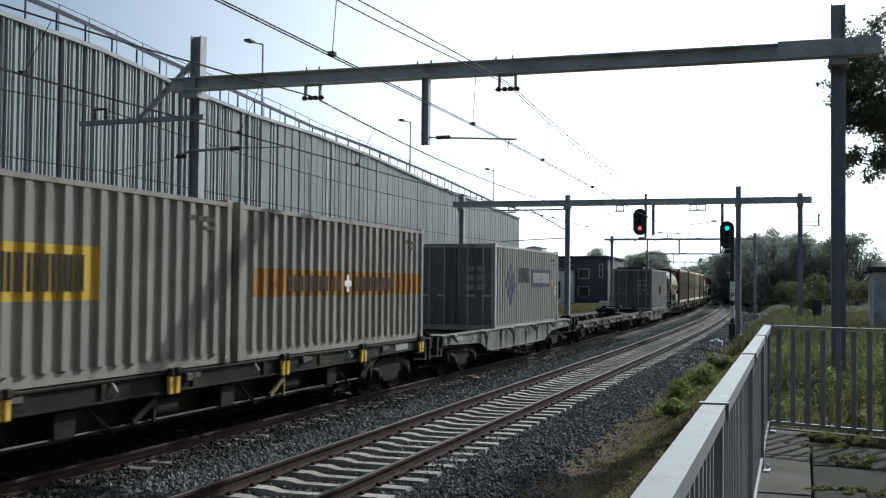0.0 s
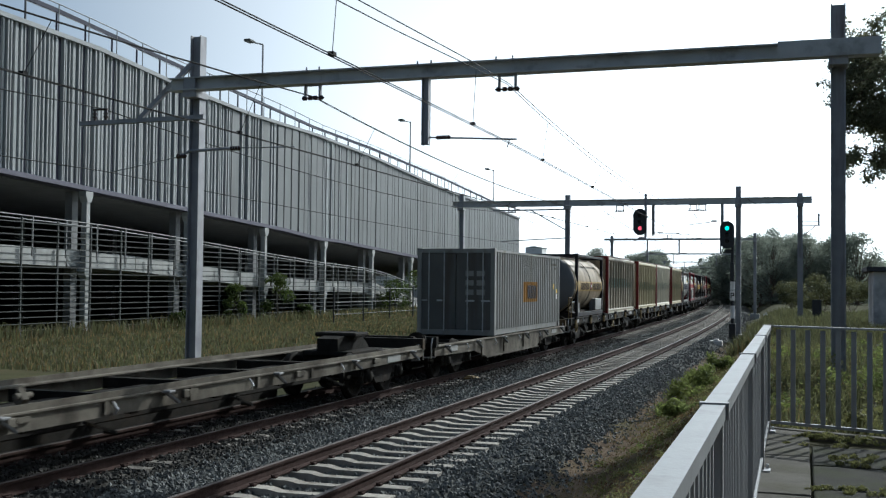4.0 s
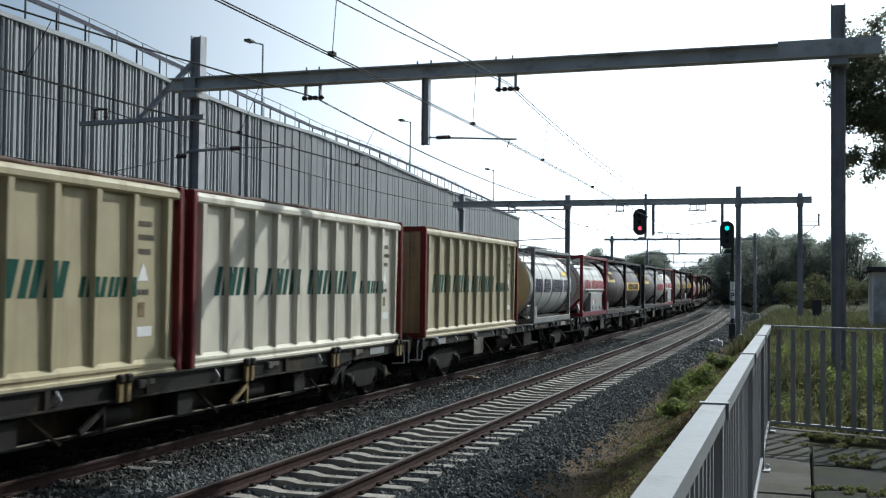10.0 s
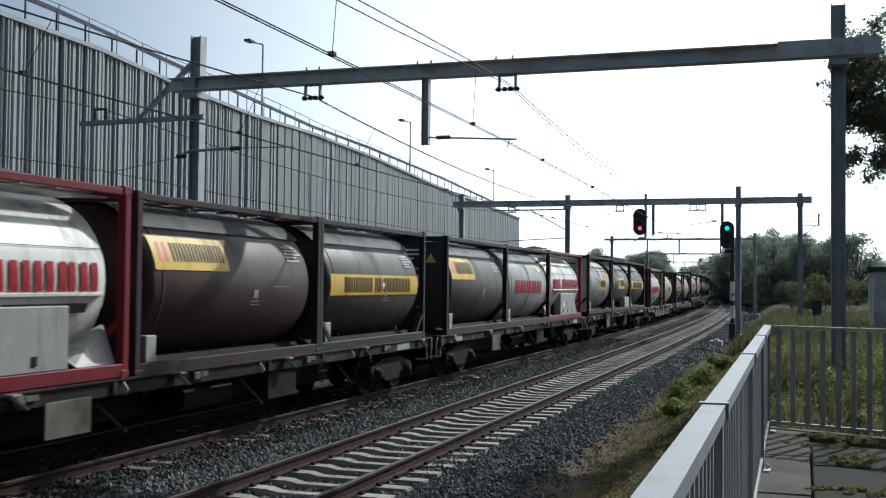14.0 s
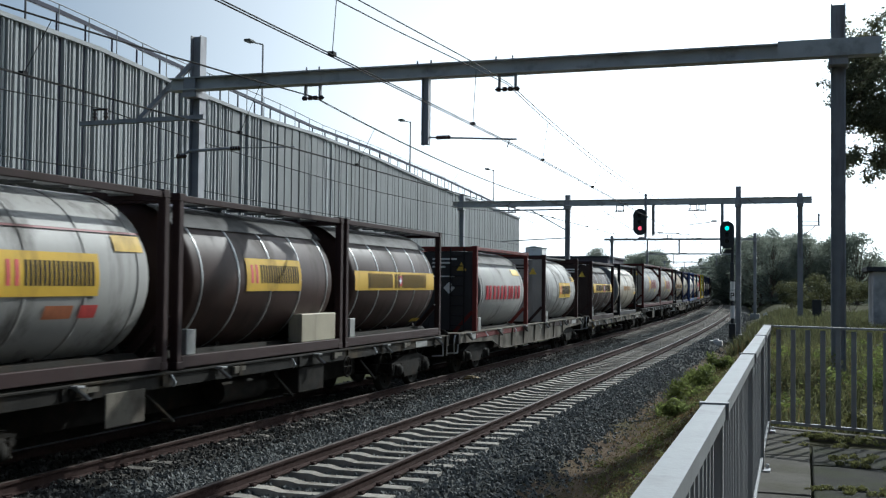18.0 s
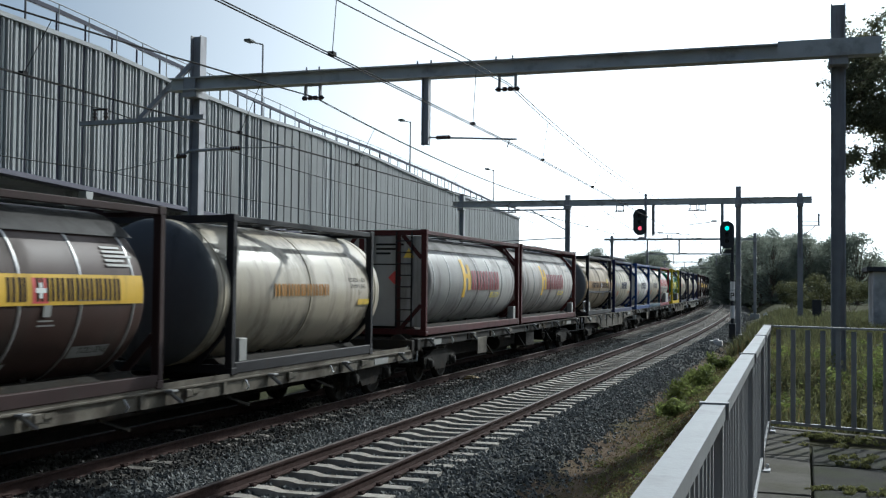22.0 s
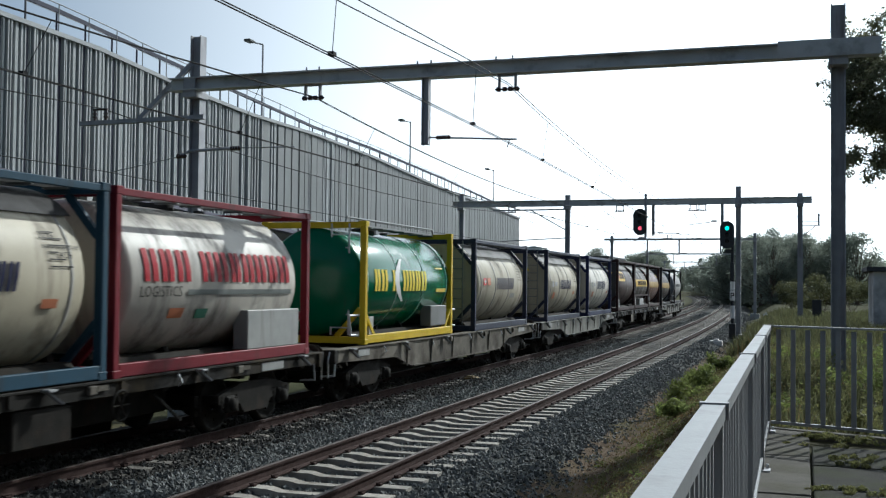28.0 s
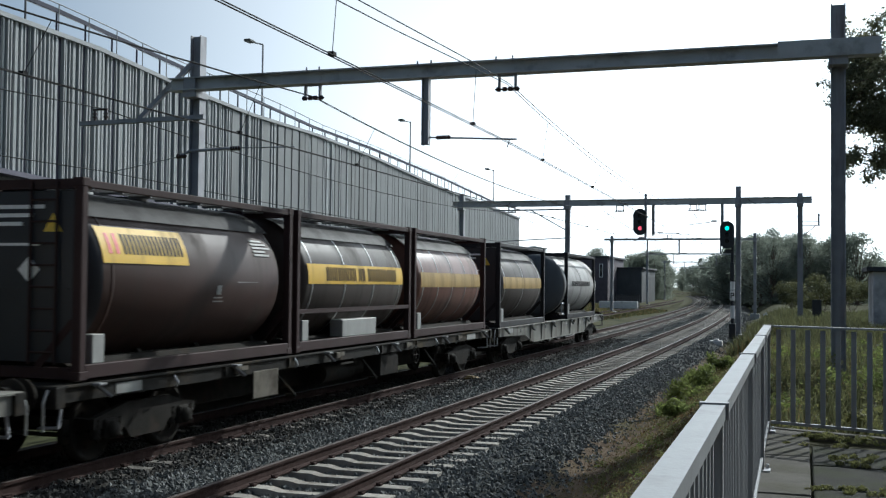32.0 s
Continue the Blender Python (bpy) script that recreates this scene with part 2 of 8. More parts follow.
ink_white = mat("white_lettering", (0.72, 0.72, 0.70), 0.6, 0, 0.1, 8, 0, spec=0.1)
ink_yellow = mat("yellow_lettering", (0.75, 0.62, 0.08), 0.6, 0, 0.1, 8, 0, spec=0.1)


# ---- mesh tools ----
class Geo:
    """Collects vertices and faces of one mesh."""

    def __init__(self):
        self.v, self.f, self.smooth = [], [], []

    def add(self, verts, faces, smooth=False):
        k = len(self.v)
        self.v += [tuple(p) for p in verts]
        self.f += [tuple(i + k for i in q) for q in faces]
        self.smooth += [smooth] * len(faces)
        return self

    def box(self, x0, y0, z0, x1, y1, z1, c=0.0):
        (x0, x1), (y0, y1), (z0, z1) = sorted((x0, x1)), sorted((y0, y1)), sorted((z0, z1))
        c = min(c, (x1 - x0) * 0.45, (y1 - y0) * 0.45, (z1 - z0) * 0.45)
        if c <= 0:
            vs = [(x, y, z) for z in (z0, z1) for y in (y0, y1) for x in (x0, x1)]
            return self.add(vs, [(0, 2, 3, 1), (4, 5, 7, 6), (0, 1, 5, 4), (2, 6, 7, 3), (0, 4, 6, 2), (1, 3, 7, 5)])
        vs, idx = [], {}
        lo, hi = (x0, y0, z0), (x1, y1, z1)
        for sx in (0, 1):
            for sy in (0, 1):
                for sz in (0, 1):
                    s = (sx, sy, sz)
                    for ax in range(3):
                        p = []
                        for a in range(3):
                            e = hi[a] if s[a] else lo[a]
                            p.append(e if a == ax else e + (-c if s[a] else c))
                        idx[s, ax] = len(vs)
                        vs.append(p)
        fs = []
        for ax in range(3):
            o = [a for a in range(3) if a != ax]
            for e in (0, 1):
                q = []
                for (i, j) in ((0, 0), (1, 0), (1, 1), (0, 1)):
                    s = [0, 0, 0]
                    s[ax], s[o[0]], s[o[1]] = e, i, j
                    q.append(idx[tuple(s), ax])
                flip = (e == 1) == (ax == 1)
                fs.append(tuple(reversed(q)) if flip else tuple(q))
        for ax in range(3):
            o = [a for a in range(3) if a != ax]
            for i in (0, 1):
                for j in (0, 1):
                    s0, s1 = [0, 0, 0], [0, 0, 0]
                    s0[o[0]] = s1[o[0]] = i
                    s0[o[1]] = s1[o[1]] = j
                    s1[ax] = 1
                    fs.append((idx[tuple(s0), o[0]], idx[tuple(s1), o[0]], idx[tuple(s1), o[1]], idx[tuple(s0), o[1]]))
        for s in {k[0] for k in idx}:
            fs.append((idx[s, 0], idx[s, 1], idx[s, 2]))
        return self.add(vs, fs)

    def beam(self, p, q, w, h=None, up=(0, 0, 1)):
        """A rectangular bar from p to q."""
        p, q = Vector(p), Vector(q)
        h = w if h is None else h
        d = (q - p).normalized()
        u = Vector(up)
        if abs(d.dot(u)) > 0.98:
            u = Vector((1, 0, 0))
        r = d.cross(u).normalized()
        u = r.cross(d)
        vs = [b + r * (sx * w / 2) + u * (sz * h / 2) for b in (p, q) for sz in (-1, 1) for sx in (-1, 1)]
        return self.add(vs, [(0, 1, 3, 2), (4, 6, 7, 5), (0, 4, 5, 1), (2, 3, 7, 6), (0, 2, 6, 4), (1, 5, 7, 3)])

    def rod(self, p, q, r, n=8, r2=None, caps=True):
        p, q = Vector(p), Vector(q)
        r2 = r if r2 is None else r2
        d = (q - p).normalized()
        a = d.orthogonal().normalized()
        b = d.cross(a)
        vs = []
        for base, rad in ((p, r), (q, r2)):
            vs += [base + (a * math.cos(t) + b * math.sin(t)) * rad for t in (2 * math.pi * i / n for i in range(n))]
        self.add(vs, [(i, (i + 1) % n, n + (i + 1) % n, n + i) for i in range(n)], True)
        if caps:
            self.add(vs[:n], [tuple(reversed(range(n)))])
            self.add(vs[n:], [tuple(range(n))])
        return self

    def tube(self, pts, r, n=6):
        for a, b in zip(pts, pts[1:]):
            self.rod(a, b, r, n)
        return self

    def lathe(self, profile, n=32, axis="y", centre=(0, 0, 0), t0=0.0, t1=2 * math.pi):
        """profile: (along, radius) pairs, turned round the axis."""
        full = abs(t1 - t0 - 2 * math.pi) < 1e-6
        m = n if full else n + 1
        vs = []
        for a, r in profile:
            for i in range(m):
                t = t0 + (t1 - t0) * i / n
                c, s = math.cos(t) * r, math.sin(t) * r
                p = {"y": (c, a, s), "z": (c, s, a), "x": (a, c, s)}[axis]
                vs.append((p[0] + centre[0], p[1] + centre[1], p[2] + centre[2]))
        fs = []
        for k in range(len(profile) - 1):
            for i in range(n):
                j = (i + 1) % m
                fs.append((k * m + i, k * m + j, (k + 1) * m + j, (k + 1) * m + i))
        return self.add(vs, fs, True)

    def prism(self, outline, axis, a0, a1):
        """A flat outline pushed from a0 to a1 along an axis; outline coordinates are the two other axes in order."""
        n = len(outline)
        vs = []
        for a in (a0, a1):
            for (u, w) in outline:
                vs.append({"x": (a, u, w), "y": (u, a, w), "z": (u, w, a)}[axis])
        return self.add(vs, [(i, (i + 1) % n, n + (i + 1) % n, n + i) for i in range(n)] + [tuple(reversed(range(n))), tuple(range(n, 2 * n))])

    def merge(self, other, m=None):
        return self.add([m @ Vector(p) for p in other.v] if m else other.v, other.f) if not other.smooth or not any(other.smooth) else self._merge(other, m)

    def _merge(self, other, m):
        k = len(self.v)
        self.v += [tuple(m @ Vector(p)) for p in other.v] if m else other.v
        self.f += [tuple(i + k for i in q) for q in other.f]
        self.smooth += other.smooth
        return self

    def mesh(self, name, material):
        me = bpy.data.meshes.new(name)
        me.from_pydata(self.v, [], self.f)
        me.polygons.foreach_set("use_smooth", self.smooth)
        if isinstance(material, (list, tuple)):
            for k in material:
                me.materials.append(k)
        else:
            me.materials.append(material)
        fix = bmesh.new()
        fix.from_mesh(me)
        bmesh.ops.recalc_face_normals(fix, faces=fix.faces)
        fix.to_mesh(me)
        fix.free()
        return me


def part(name, geo, material, parent, label="", kind=""):
    """Links a mesh as one part under a thing or under a part."""
    me = geo if isinstance(geo, bpy.types.Mesh) else geo.mesh(name, material)
    ob = new(name, me)
    ob.parent = parent
    return tagged(ob, label, kind=kind)


def thing(name, label, category, group="", kind="", at=(0, 0, 0)):
    ob = new(name)
    ob.empty_display_size = 0.3
    ob.location = at
    return tagged(ob, label, category, group, kind)


def solid(name, geo, material, label, category, group="", kind=""):
    return tagged(new(name, geo.mesh(name, material)), label, category, group, kind)


# ---- the line of the tracks ----
BEND, RADIUS = 35.0, 1923.0


def track(s, offset=0.0):
    """Place and heading on the train's track at s metres along it; offset to the right."""
    if s <= BEND:
        return offset, s, 0.0
    a = (s - BEND) / RADIUS
    x = -RADIUS * (1 - math.cos(a)) + offset * math.cos(a)
    y = BEND + RADIUS * math.sin(a) + offset * math.sin(a)
    return x, y, a


def on_track(s, offset=0.0, z=0.0):
    x, y, a = track(s, offset)
    return Matrix.Translation((x, y, z)) @ Matrix.Rotation(a, 4, "Z")


# Metres that the train has gone at each full second.
GONE = [0.0, 9.31, 18.63, 27.99, 37.38, 46.79, 56.24, 65.72, 75.22, 84.71, 94.21, 103.71, 113.18, 122.67, 132.2, 141.78, 151.4,
        161.06, 170.75, 180.49, 190.29, 200.14, 210.05, 220.01, 230.0, 240.07, 250.26, 260.59, 271.04, 281.59, 292.22, 302.92, 313.66]
NEAR = 3.85  # the empty track's distance from the train's


# ---- ground ----
def smooth_step(a, b, v):
    t = min(1.0, max(0.0, (v - a) / (b - a)))
    return t * t * (3 - 2 * t)


def line_x(y):
    return 0.0 if y <= BEND else -RADIUS + math.sqrt(max(1.0, RADIUS * RADIUS - min(y - BEND, 1500.0) ** 2))


SLANT = 0.4  # the platform ends on a slant: metres nearer for each metre to the right


def ground_z(x, y):
    u = x - line_x(y)
    if u < -2.0:
        z = -0.32 - 0.25 * smooth_step(-2.0, -2.9, u) + 0.60 * smooth_step(-3.4, -7.5, u)
    elif u < 5.75:
        z = -0.32
    else:
        z = -0.32 - 0.22 * smooth_step(5.75, 6.6, u) + 1.1 * smooth_step(6.6, 9.2, u)
    z += 0.05 * noise.noise((x * 0.5, y * 0.5, 0)) * (1 if u > 6 or u < -3 else 0)
    if x > 9.45 and y < 12.9 - SLANT * max(0.0, x - 9.5):
        z = min(z, 0.5)
    return z


xs = [-1500, -700, -300, -150, -80, -45] + [-30 + i * 1.5 for i in range(15)] + [-7.5 + i * 0.35 for i in range(60)] + [13.7, 15, 18, 22, 30, 45, 80, 150, 300, 700, 1500]
ys = [-1500, -500, -150, -60, -25, -10] + [-4 + i * 0.9 for i in range(80)] + [69 + i * 4 for i in range(60)] + [320, 360, 420, 520, 700, 1000, 1500, 2200]
geo = Geo()
for y in ys:
    for x in xs:
        shiftx = line_x(y) if 0 < y < 320 and abs(x) < 40 else 0.0
        geo.v.append((x + shiftx, y, ground_z(x + shiftx, y) if abs(x) < 60 else 0.3))
w = len(xs)
geo.f = [(j * w + i, j * w + i + 1, (j + 1) * w + i + 1, (j + 1) * w + i) for j in range(len(ys) - 1) for i in range(w - 1)]
geo.smooth = [True] * len(geo.f)
solid("ground", geo, meadow_mat, "rough ground of grass and soil along the railway", "ground", kind="structure")


def swept(profile, offset, s0, s1, step, z=0.0):
    """A cross-section (u to the right, z) carried along the track."""
    g = Geo()
    n = len(profile)
    k = max(1, int((s1 - s0) / step))
    for i in range(k + 1):
        s = s0 + (s1 - s0) * i / k
        for u, h in profile:
            x, y, a = track(s, offset + u)
            g.v.append((x, y, h + z))
    for i in range(k):
        for j in range(n - 1):
            g.f.append((i * n + j, (i + 1) * n + j, (i + 1) * n + j + 1, i * n + j + 1))
    g.smooth = [False] * len(g.f)
    return g


def bed_z(u, x, y):
    """The crown of the ballast, lower between the rails and falling off at both edges."""
    edge = smooth_step(5.75, 6.75, u) + smooth_step(-1.8, -2.9, u)
    trough = 0.04 * smooth_step(0.72, 0.5, abs(u - NEAR)) - 0.045 * smooth_step(2.0, 1.6, abs(u))
    return -0.225 - 0.42 * edge - trough + 0.022 * noise.noise((x * 3, y * 3, 0)) + 0.03 * noise.noise((x * 0.7, y * 0.7, 4))


def sheet_z(x, y):
    """The soil of the slope between ballast and platform."""
    u = x - line_x(y)
    lift = 0.05 + 0.05 * noise.noise((x * 1.7, y * 1.7, 2)) + 0.025 * noise.noise((x * 6, y * 6, 3))
    return ground_z(x, y) + lift - 0.12 * smooth_step(9.0, 9.5, u) - 0.1 * smooth_step(6.3, 5.95, u)


# Ballast: one bed for both tracks, with a shoulder on each side, its crown uneven.
bed = Geo()
us = [-2.9, -2.5, -1.75] + [-1.5 + 0.25 * i for i in range(29)] + [5.8, 6.3, 6.75]
sv = [-30 + i * 0.5 for i in range(200)] + [70 + i * 4 for i in range(90)]
for s in sv:
    for u in us:
        x, y, a = track(s, u)
        bed.v.append((x, y, bed_z(u, x, y)))
w = len(us)
bed.f = [(j * w + i, j * w + i + 1, (j + 1) * w + i + 1, (j + 1) * w + i) for j in range(len(sv) - 1) for i in range(w - 1)]
bed.smooth = [True] * len(bed.f)
bed_ob = solid("ballast_bed", bed, [ballast_mat, dark_ballast], "grey crushed-stone ballast bed under both tracks", "ballast", kind="structure")
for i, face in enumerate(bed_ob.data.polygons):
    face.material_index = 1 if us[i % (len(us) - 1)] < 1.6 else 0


verge_sheet = Geo()
us2 = [5.95 + 0.1775 * i for i in range(21)]
sv2 = [0.5 + 0.25 * i for i in range(140)] + [36 + 3 * i for i in range(12)]
for s in sv2:
    for u in us2:
        x, y, a = track(s, u)
        verge_sheet.v.append((x, y, sheet_z(x, y)))
w = len(us2)
verge_sheet.f = [(j * w + i, j * w + i + 1, (j + 1) * w + i + 1, (j + 1) * w + i) for j in range(len(sv2) - 1) for i in range(w - 1)]
verge_sheet.smooth = [True] * len(verge_sheet.f)
solid("verge", verge_sheet, soil_mat, "bare brown soil slope between ballast and platform", "ground", kind="structure")


def stones(count, seed, region, material):
    """Loose angular ballast stones, joined: octahedra pulled out of shape."""
    rs = np.random.RandomState(seed)
    pts = []
    while len(pts) < count:
        u, s = region(rs)
        x, y, a = track(s, u)
        pts.append((x, y, max(bed_z(u, x, y), sheet_z(x, y) - 0.01) if u > 6.0 else bed_z(u, x, y)))
    pts = np.array(pts)
    base = np.array([(1, 0, 0), (-1, 0, 0), (0, 1, 0), (0, -1, 0), (0, 0, 1), (0, 0, -1)], float)
    tris = np.array([(0, 2, 4), (2, 1, 4), (1, 3, 4), (3, 0, 4), (2, 0, 5), (1, 2, 5), (3, 1, 5), (0, 3, 5)])
    size = rs.uniform(0.018, 0.04, (count, 1, 1)) * rs.uniform(0.6, 1.35, (count, 1, 3))
    v = base[None] * size * rs.uniform(0.65, 1.3, (count, 6, 1)) + rs.normal(0, 0.006, (count, 6, 3))
    ang, tilt = rs.uniform(0, 6.28, count), rs.uniform(-0.8, 0.8, count)
    c, s_ = np.cos(tilt)[:, None], np.sin(tilt)[:, None]
    v = np.stack([v[:, :, 0] * c + v[:, :, 2] * s_, v[:, :, 1], v[:, :, 2] * c - v[:, :, 0] * s_], -1)
    c, s_ = np.cos(ang)[:, None], np.sin(ang)[:, None]
    v = np.stack([v[:, :, 0] * c - v[:, :, 1] * s_, v[:, :, 0] * s_ + v[:, :, 1] * c, v[:, :, 2]], -1)
    v += pts[:, None] + np.array([0, 0, 0.012])
    f = (tris[None] + 6 * np.arange(count)[:, None, None]).reshape(-1, 3)
    me = bpy.data.meshes.new("ballast_stones")
    me.from_pydata(v.reshape(-1, 3), [], f)
    me.materials.append(material)
    return me


def near_region(rs):
    s = 6 + 30 * rs.rand() ** 1.6
    while True:
        u = rs.uniform(1.7, 7.6) + rs.normal(0, 0.12)
        if u > 5.8 and rs.rand() < smooth_step(6.0, 6.9, u) ** 0.8:
            continue
        if abs(u - NEAR) < 0.6 and rs.rand() < 0.55:
            continue
        return u, s


def far_region(rs):
    return rs.uniform(1.75, 6.6) + rs.normal(0, 0.12), 30 + 85 * rs.rand() ** 1.3


def train_track_region(rs):
    return rs.uniform(-1.2, 1.75) + rs.normal(0, 0.2), 6 + 48 * rs.rand() ** 1.5


tagged(new("ballast_stones", stones(42000, 1, near_region, stone_mat)), "loose grey angular ballast stones", "ballast", kind="stuff")
tagged(new("ballast_stones", stones(26000, 2, far_region, stone_mat)), "loose grey angular ballast stones", "ballast", kind="stuff")
tagged(new("ballast_stones", stones(22000, 12, train_track_region, dark_stone)), "loose dark ballast stones on the freight train track", "ballast", kind="stuff")

# ---- rails and sleepers ----
RAIL_WEB = [(-0.075, -0.172), (-0.075, -0.158), (-0.012, -0.14), (-0.01, -0.045), (-0.036, -0.035), (-0.036, -0.006), (-0.03, -0.001)]
RAIL_SIDE = RAIL_WEB + [(-u, h) for u, h in reversed(RAIL_WEB)]
RAIL_HEAD = [(-0.031, -0.0005), (-0.02, 0.003), (0.02, 0.003), (0.031, -0.0005)]


def sleeper_mesh():
    """A concrete sleeper with raised seats under the rails and a waisted, lower middle."""
    g = Geo()
    prof = [(-1.26, 0.085, 0.135), (-1.22, 0.10, 0.14), (-0.42, 0.10, 0.14), (-0.25, 0.085, 0.11), (0.25, 0.085, 0.11), (0.42, 0.10, 0.14), (1.22, 0.10, 0.14), (1.26, 0.085, 0.135)]
    for u, top, half in prof:
        z1 = -0.17 if abs(u) > 0.3 else -0.205
        z0 = -0.36
        g.v += [(u, -half, z0), (u, -half * 0.78, z1), (u, half * 0.78, z1), (u, half, z0)]
    for i in range(len(prof) - 1):
        for j in range(3):
            g.f.append((i * 4 + j, i * 4 + 4 + j, i * 4 + 5 + j, i * 4 + 1 + j))
    g.f += [(0, 1, 2, 3), (len(prof) * 4 - 4, len(prof) * 4 - 1, len(prof) * 4 - 2, len(prof) * 4 - 3)]
    g.smooth = [False] * len(g.f)
    return g.mesh("sleeper", concrete_sleeper)


def clip_mesh():
    g = Geo()
    for r in (-0.7525, 0.7525):
        for d in (-0.1, 0.1):
            g.box(r + d - 0.035, -0.05, -0.172, r + d + 0.035, 0.05, -0.135, 0.01)
            g.rod((r + d - 0.02, -0.06, -0.13), (r + d + 0.02, 0.06, -0.13), 0.011, 5)
    return g.mesh("rail_fastening", rail_side)


SLEEPER, CLIPS = sleeper_mesh(), clip_mesh()
# Darker sleepers for the train's track.
DARK_SLEEPER = SLEEPER.copy()
DARK_SLEEPER.materials[0] = mat("dark_sleeper_concrete", (0.15, 0.135, 0.115), 0.9, 0, 0.4, 7, 0.4, (0.055, 0.045, 0.036), 0.5, shift=0.25)


def railway_track(label, offset, s0, s1, pieces_to):
    t = thing("railway_track", label, "railway track", "running lines", "structure")
    for r in (-0.7525, 0.7525):
        rail = part("rail", swept(RAIL_SIDE, offset + r, s0, s1, 2.0), rail_side, t, "rusty-sided rail")
        part("running_surface", swept(RAIL_HEAD, offset + r, s0, s1, 2.0), rail_top, rail, "bright worn rail head")
    s, rest = s0, Geo()
    while s < min(s1, 240):
        m = on_track(s, offset) @ pose(random.uniform(-0.015, 0.015), random.uniform(-0.015, 0.015), random.uniform(-0.006, 0.004), 0, 0, random.uniform(-0.5, 0.5))
        if 4 < s < pieces_to:
            ob = part("sleeper", SLEEPER if offset else DARK_SLEEPER, None, t)
            ob.matrix_basis = m
            cl = part("rail_fastening", CLIPS, None, t)
            cl.matrix_basis = m
        else:
            rest.add([m @ v.co for v in SLEEPER.vertices], [tuple(p.vertices) for p in SLEEPER.polygons])
        s += 0.6
    part("far_sleepers", rest, concrete_sleeper, t, "concrete sleepers farther along", kind="stuff")
    return t


railway_track("empty track of rusty rails on concrete sleepers", NEAR, -30, 420, 90)
railway_track("track of the freight train on concrete sleepers", 0.0, -30, 620, 60)
siding = thing("railway_track", "disused siding with rusty rails in weeds", "railway track", "running lines", "structure")
for r in (-0.7525, 0.7525):
    g = Geo()
    pts = []
    for i in range(24):
        s = 64 + i * 6
        off = -5.6 + 1.3 * smooth_step(90, 200, s)
        pts.append((s, off + r))
    for s, o in pts:
        for u, h in RAIL_SIDE:
            x, y, a = track(s, o + u)
            g.v.append((x, y, h + 0.12))
    n = len(RAIL_SIDE)
    g.f = [(i * n + j, (i + 1) * n + j, (i + 1) * n + j + 1, i * n + j + 1) for i in range(len(pts) - 1) for j in range(n - 1)]
    g.smooth = [False] * len(g.f)
    part("rail", g, rail_side, siding)

g = Geo()
g.box(1.0, 28.75, -0.2, 1.32, 29.2, -0.12, 0.015)
g.box(1.06, 28.8, -0.12, 1.26, 28.98, -0.08, 0.012)
solid("trackside_magnet_plate", g, ochre_paint, "yellow trackside plate lying beside the rail", "track plate")

# ---- catenary portals ----
def post_part(owner, x, y, z0, z1, w=0.26):
    g = Geo()
    k = w / 2
    section = [(-k, -k), (-k + 0.022, -k), (-k + 0.022, -0.012), (k - 0.022, -0.012), (k - 0.022, -k), (k, -k), (k, k), (k - 0.022, k), (k - 0.022, 0.012), (-k + 0.022, 0.012), (-k + 0.022, k), (-k, k)]
    g.prism([(x + u, y + v) for u, v in section], "z", z0, z1)
    p = part("post", g, steel_mast, owner)
    f = Geo()
    f.box(x - 0.4, y - 0.4, z0 - 0.6, x + 0.4, y + 0.4, z0 + 0.02, 0.03)
    part("footing", f, concrete_mat, p, "concrete footing")
    return p


def insulator_hanger(owner, x, y, z):
    """A small frame under the beam that carries the wires between two ribbed insulators."""
    g = Geo()
    for d in (-0.17, 0.17):
        g.box(x + d - 0.025, y - 0.04, z - 0.30, x + d + 0.025, y + 0.04, z, 0.006)
    g.box(x - 0.2, y - 0.03, z - 0.045, x + 0.2, y + 0.03, z - 0.005)
    h = part("wire_hanger", g, steel_mast, owner)
    g = Geo()
    shape = [(-0.26, 0.018)]
    for d in (-0.19, -0.06, 0.06, 0.19):
        shape += [(d - 0.05, 0.02), (d - 0.04, 0.05), (d + 0.04, 0.05), (d + 0.05, 0.02)]
    g.lathe(shape + [(0.26, 0.018)], 10, "x", (x, y, z - 0.30))
    part("insulator", g, insulator_mat, h)


def drop_post(owner, x, y, z0, z1, reach, rise=0.0):
    """A short post below the beam with a registration arm that steadies the contact wire."""
    g = Geo()
    g.box(x - 0.075, y - 0.08, z0, x - 0.055, y + 0.08, z1)
    g.box(x + 0.055, y - 0.08, z0, x + 0.075, y + 0.08, z1)
    g.box(x - 0.055, y - 0.01, z0, x + 0.055, y + 0.01, z1)
    d = part("drop_post", g, steel_mast, owner)
    g = Geo()
    e = math.copysign(1, reach)
    g.rod((x + e * 0.05, y, z0 + 0.16), (x + reach, y, z0 + 0.06 + rise), 0.02, 6)
    g.rod((x + reach - e * 0.15, y, z0 + 0.05 + rise), (x + reach - e * 0.2, y, z0 - 0.1 + rise), 0.012, 5)
    part("registration_arm", g, steel_mast, d)
    g = Geo()
    shape = []
    for k in range(5):
        shape += [(0.06 * k - 0.03, 0.025), (0.06 * k - 0.01, 0.05), (0.06 * k + 0.01, 0.05)]
    g.lathe(shape + [(0.28, 0.02)], 10, "x", (x + e * 0.4 - 0.14, y, z0 + 0.15))
    part("insulator", g, insulator_mat, d)
    return d


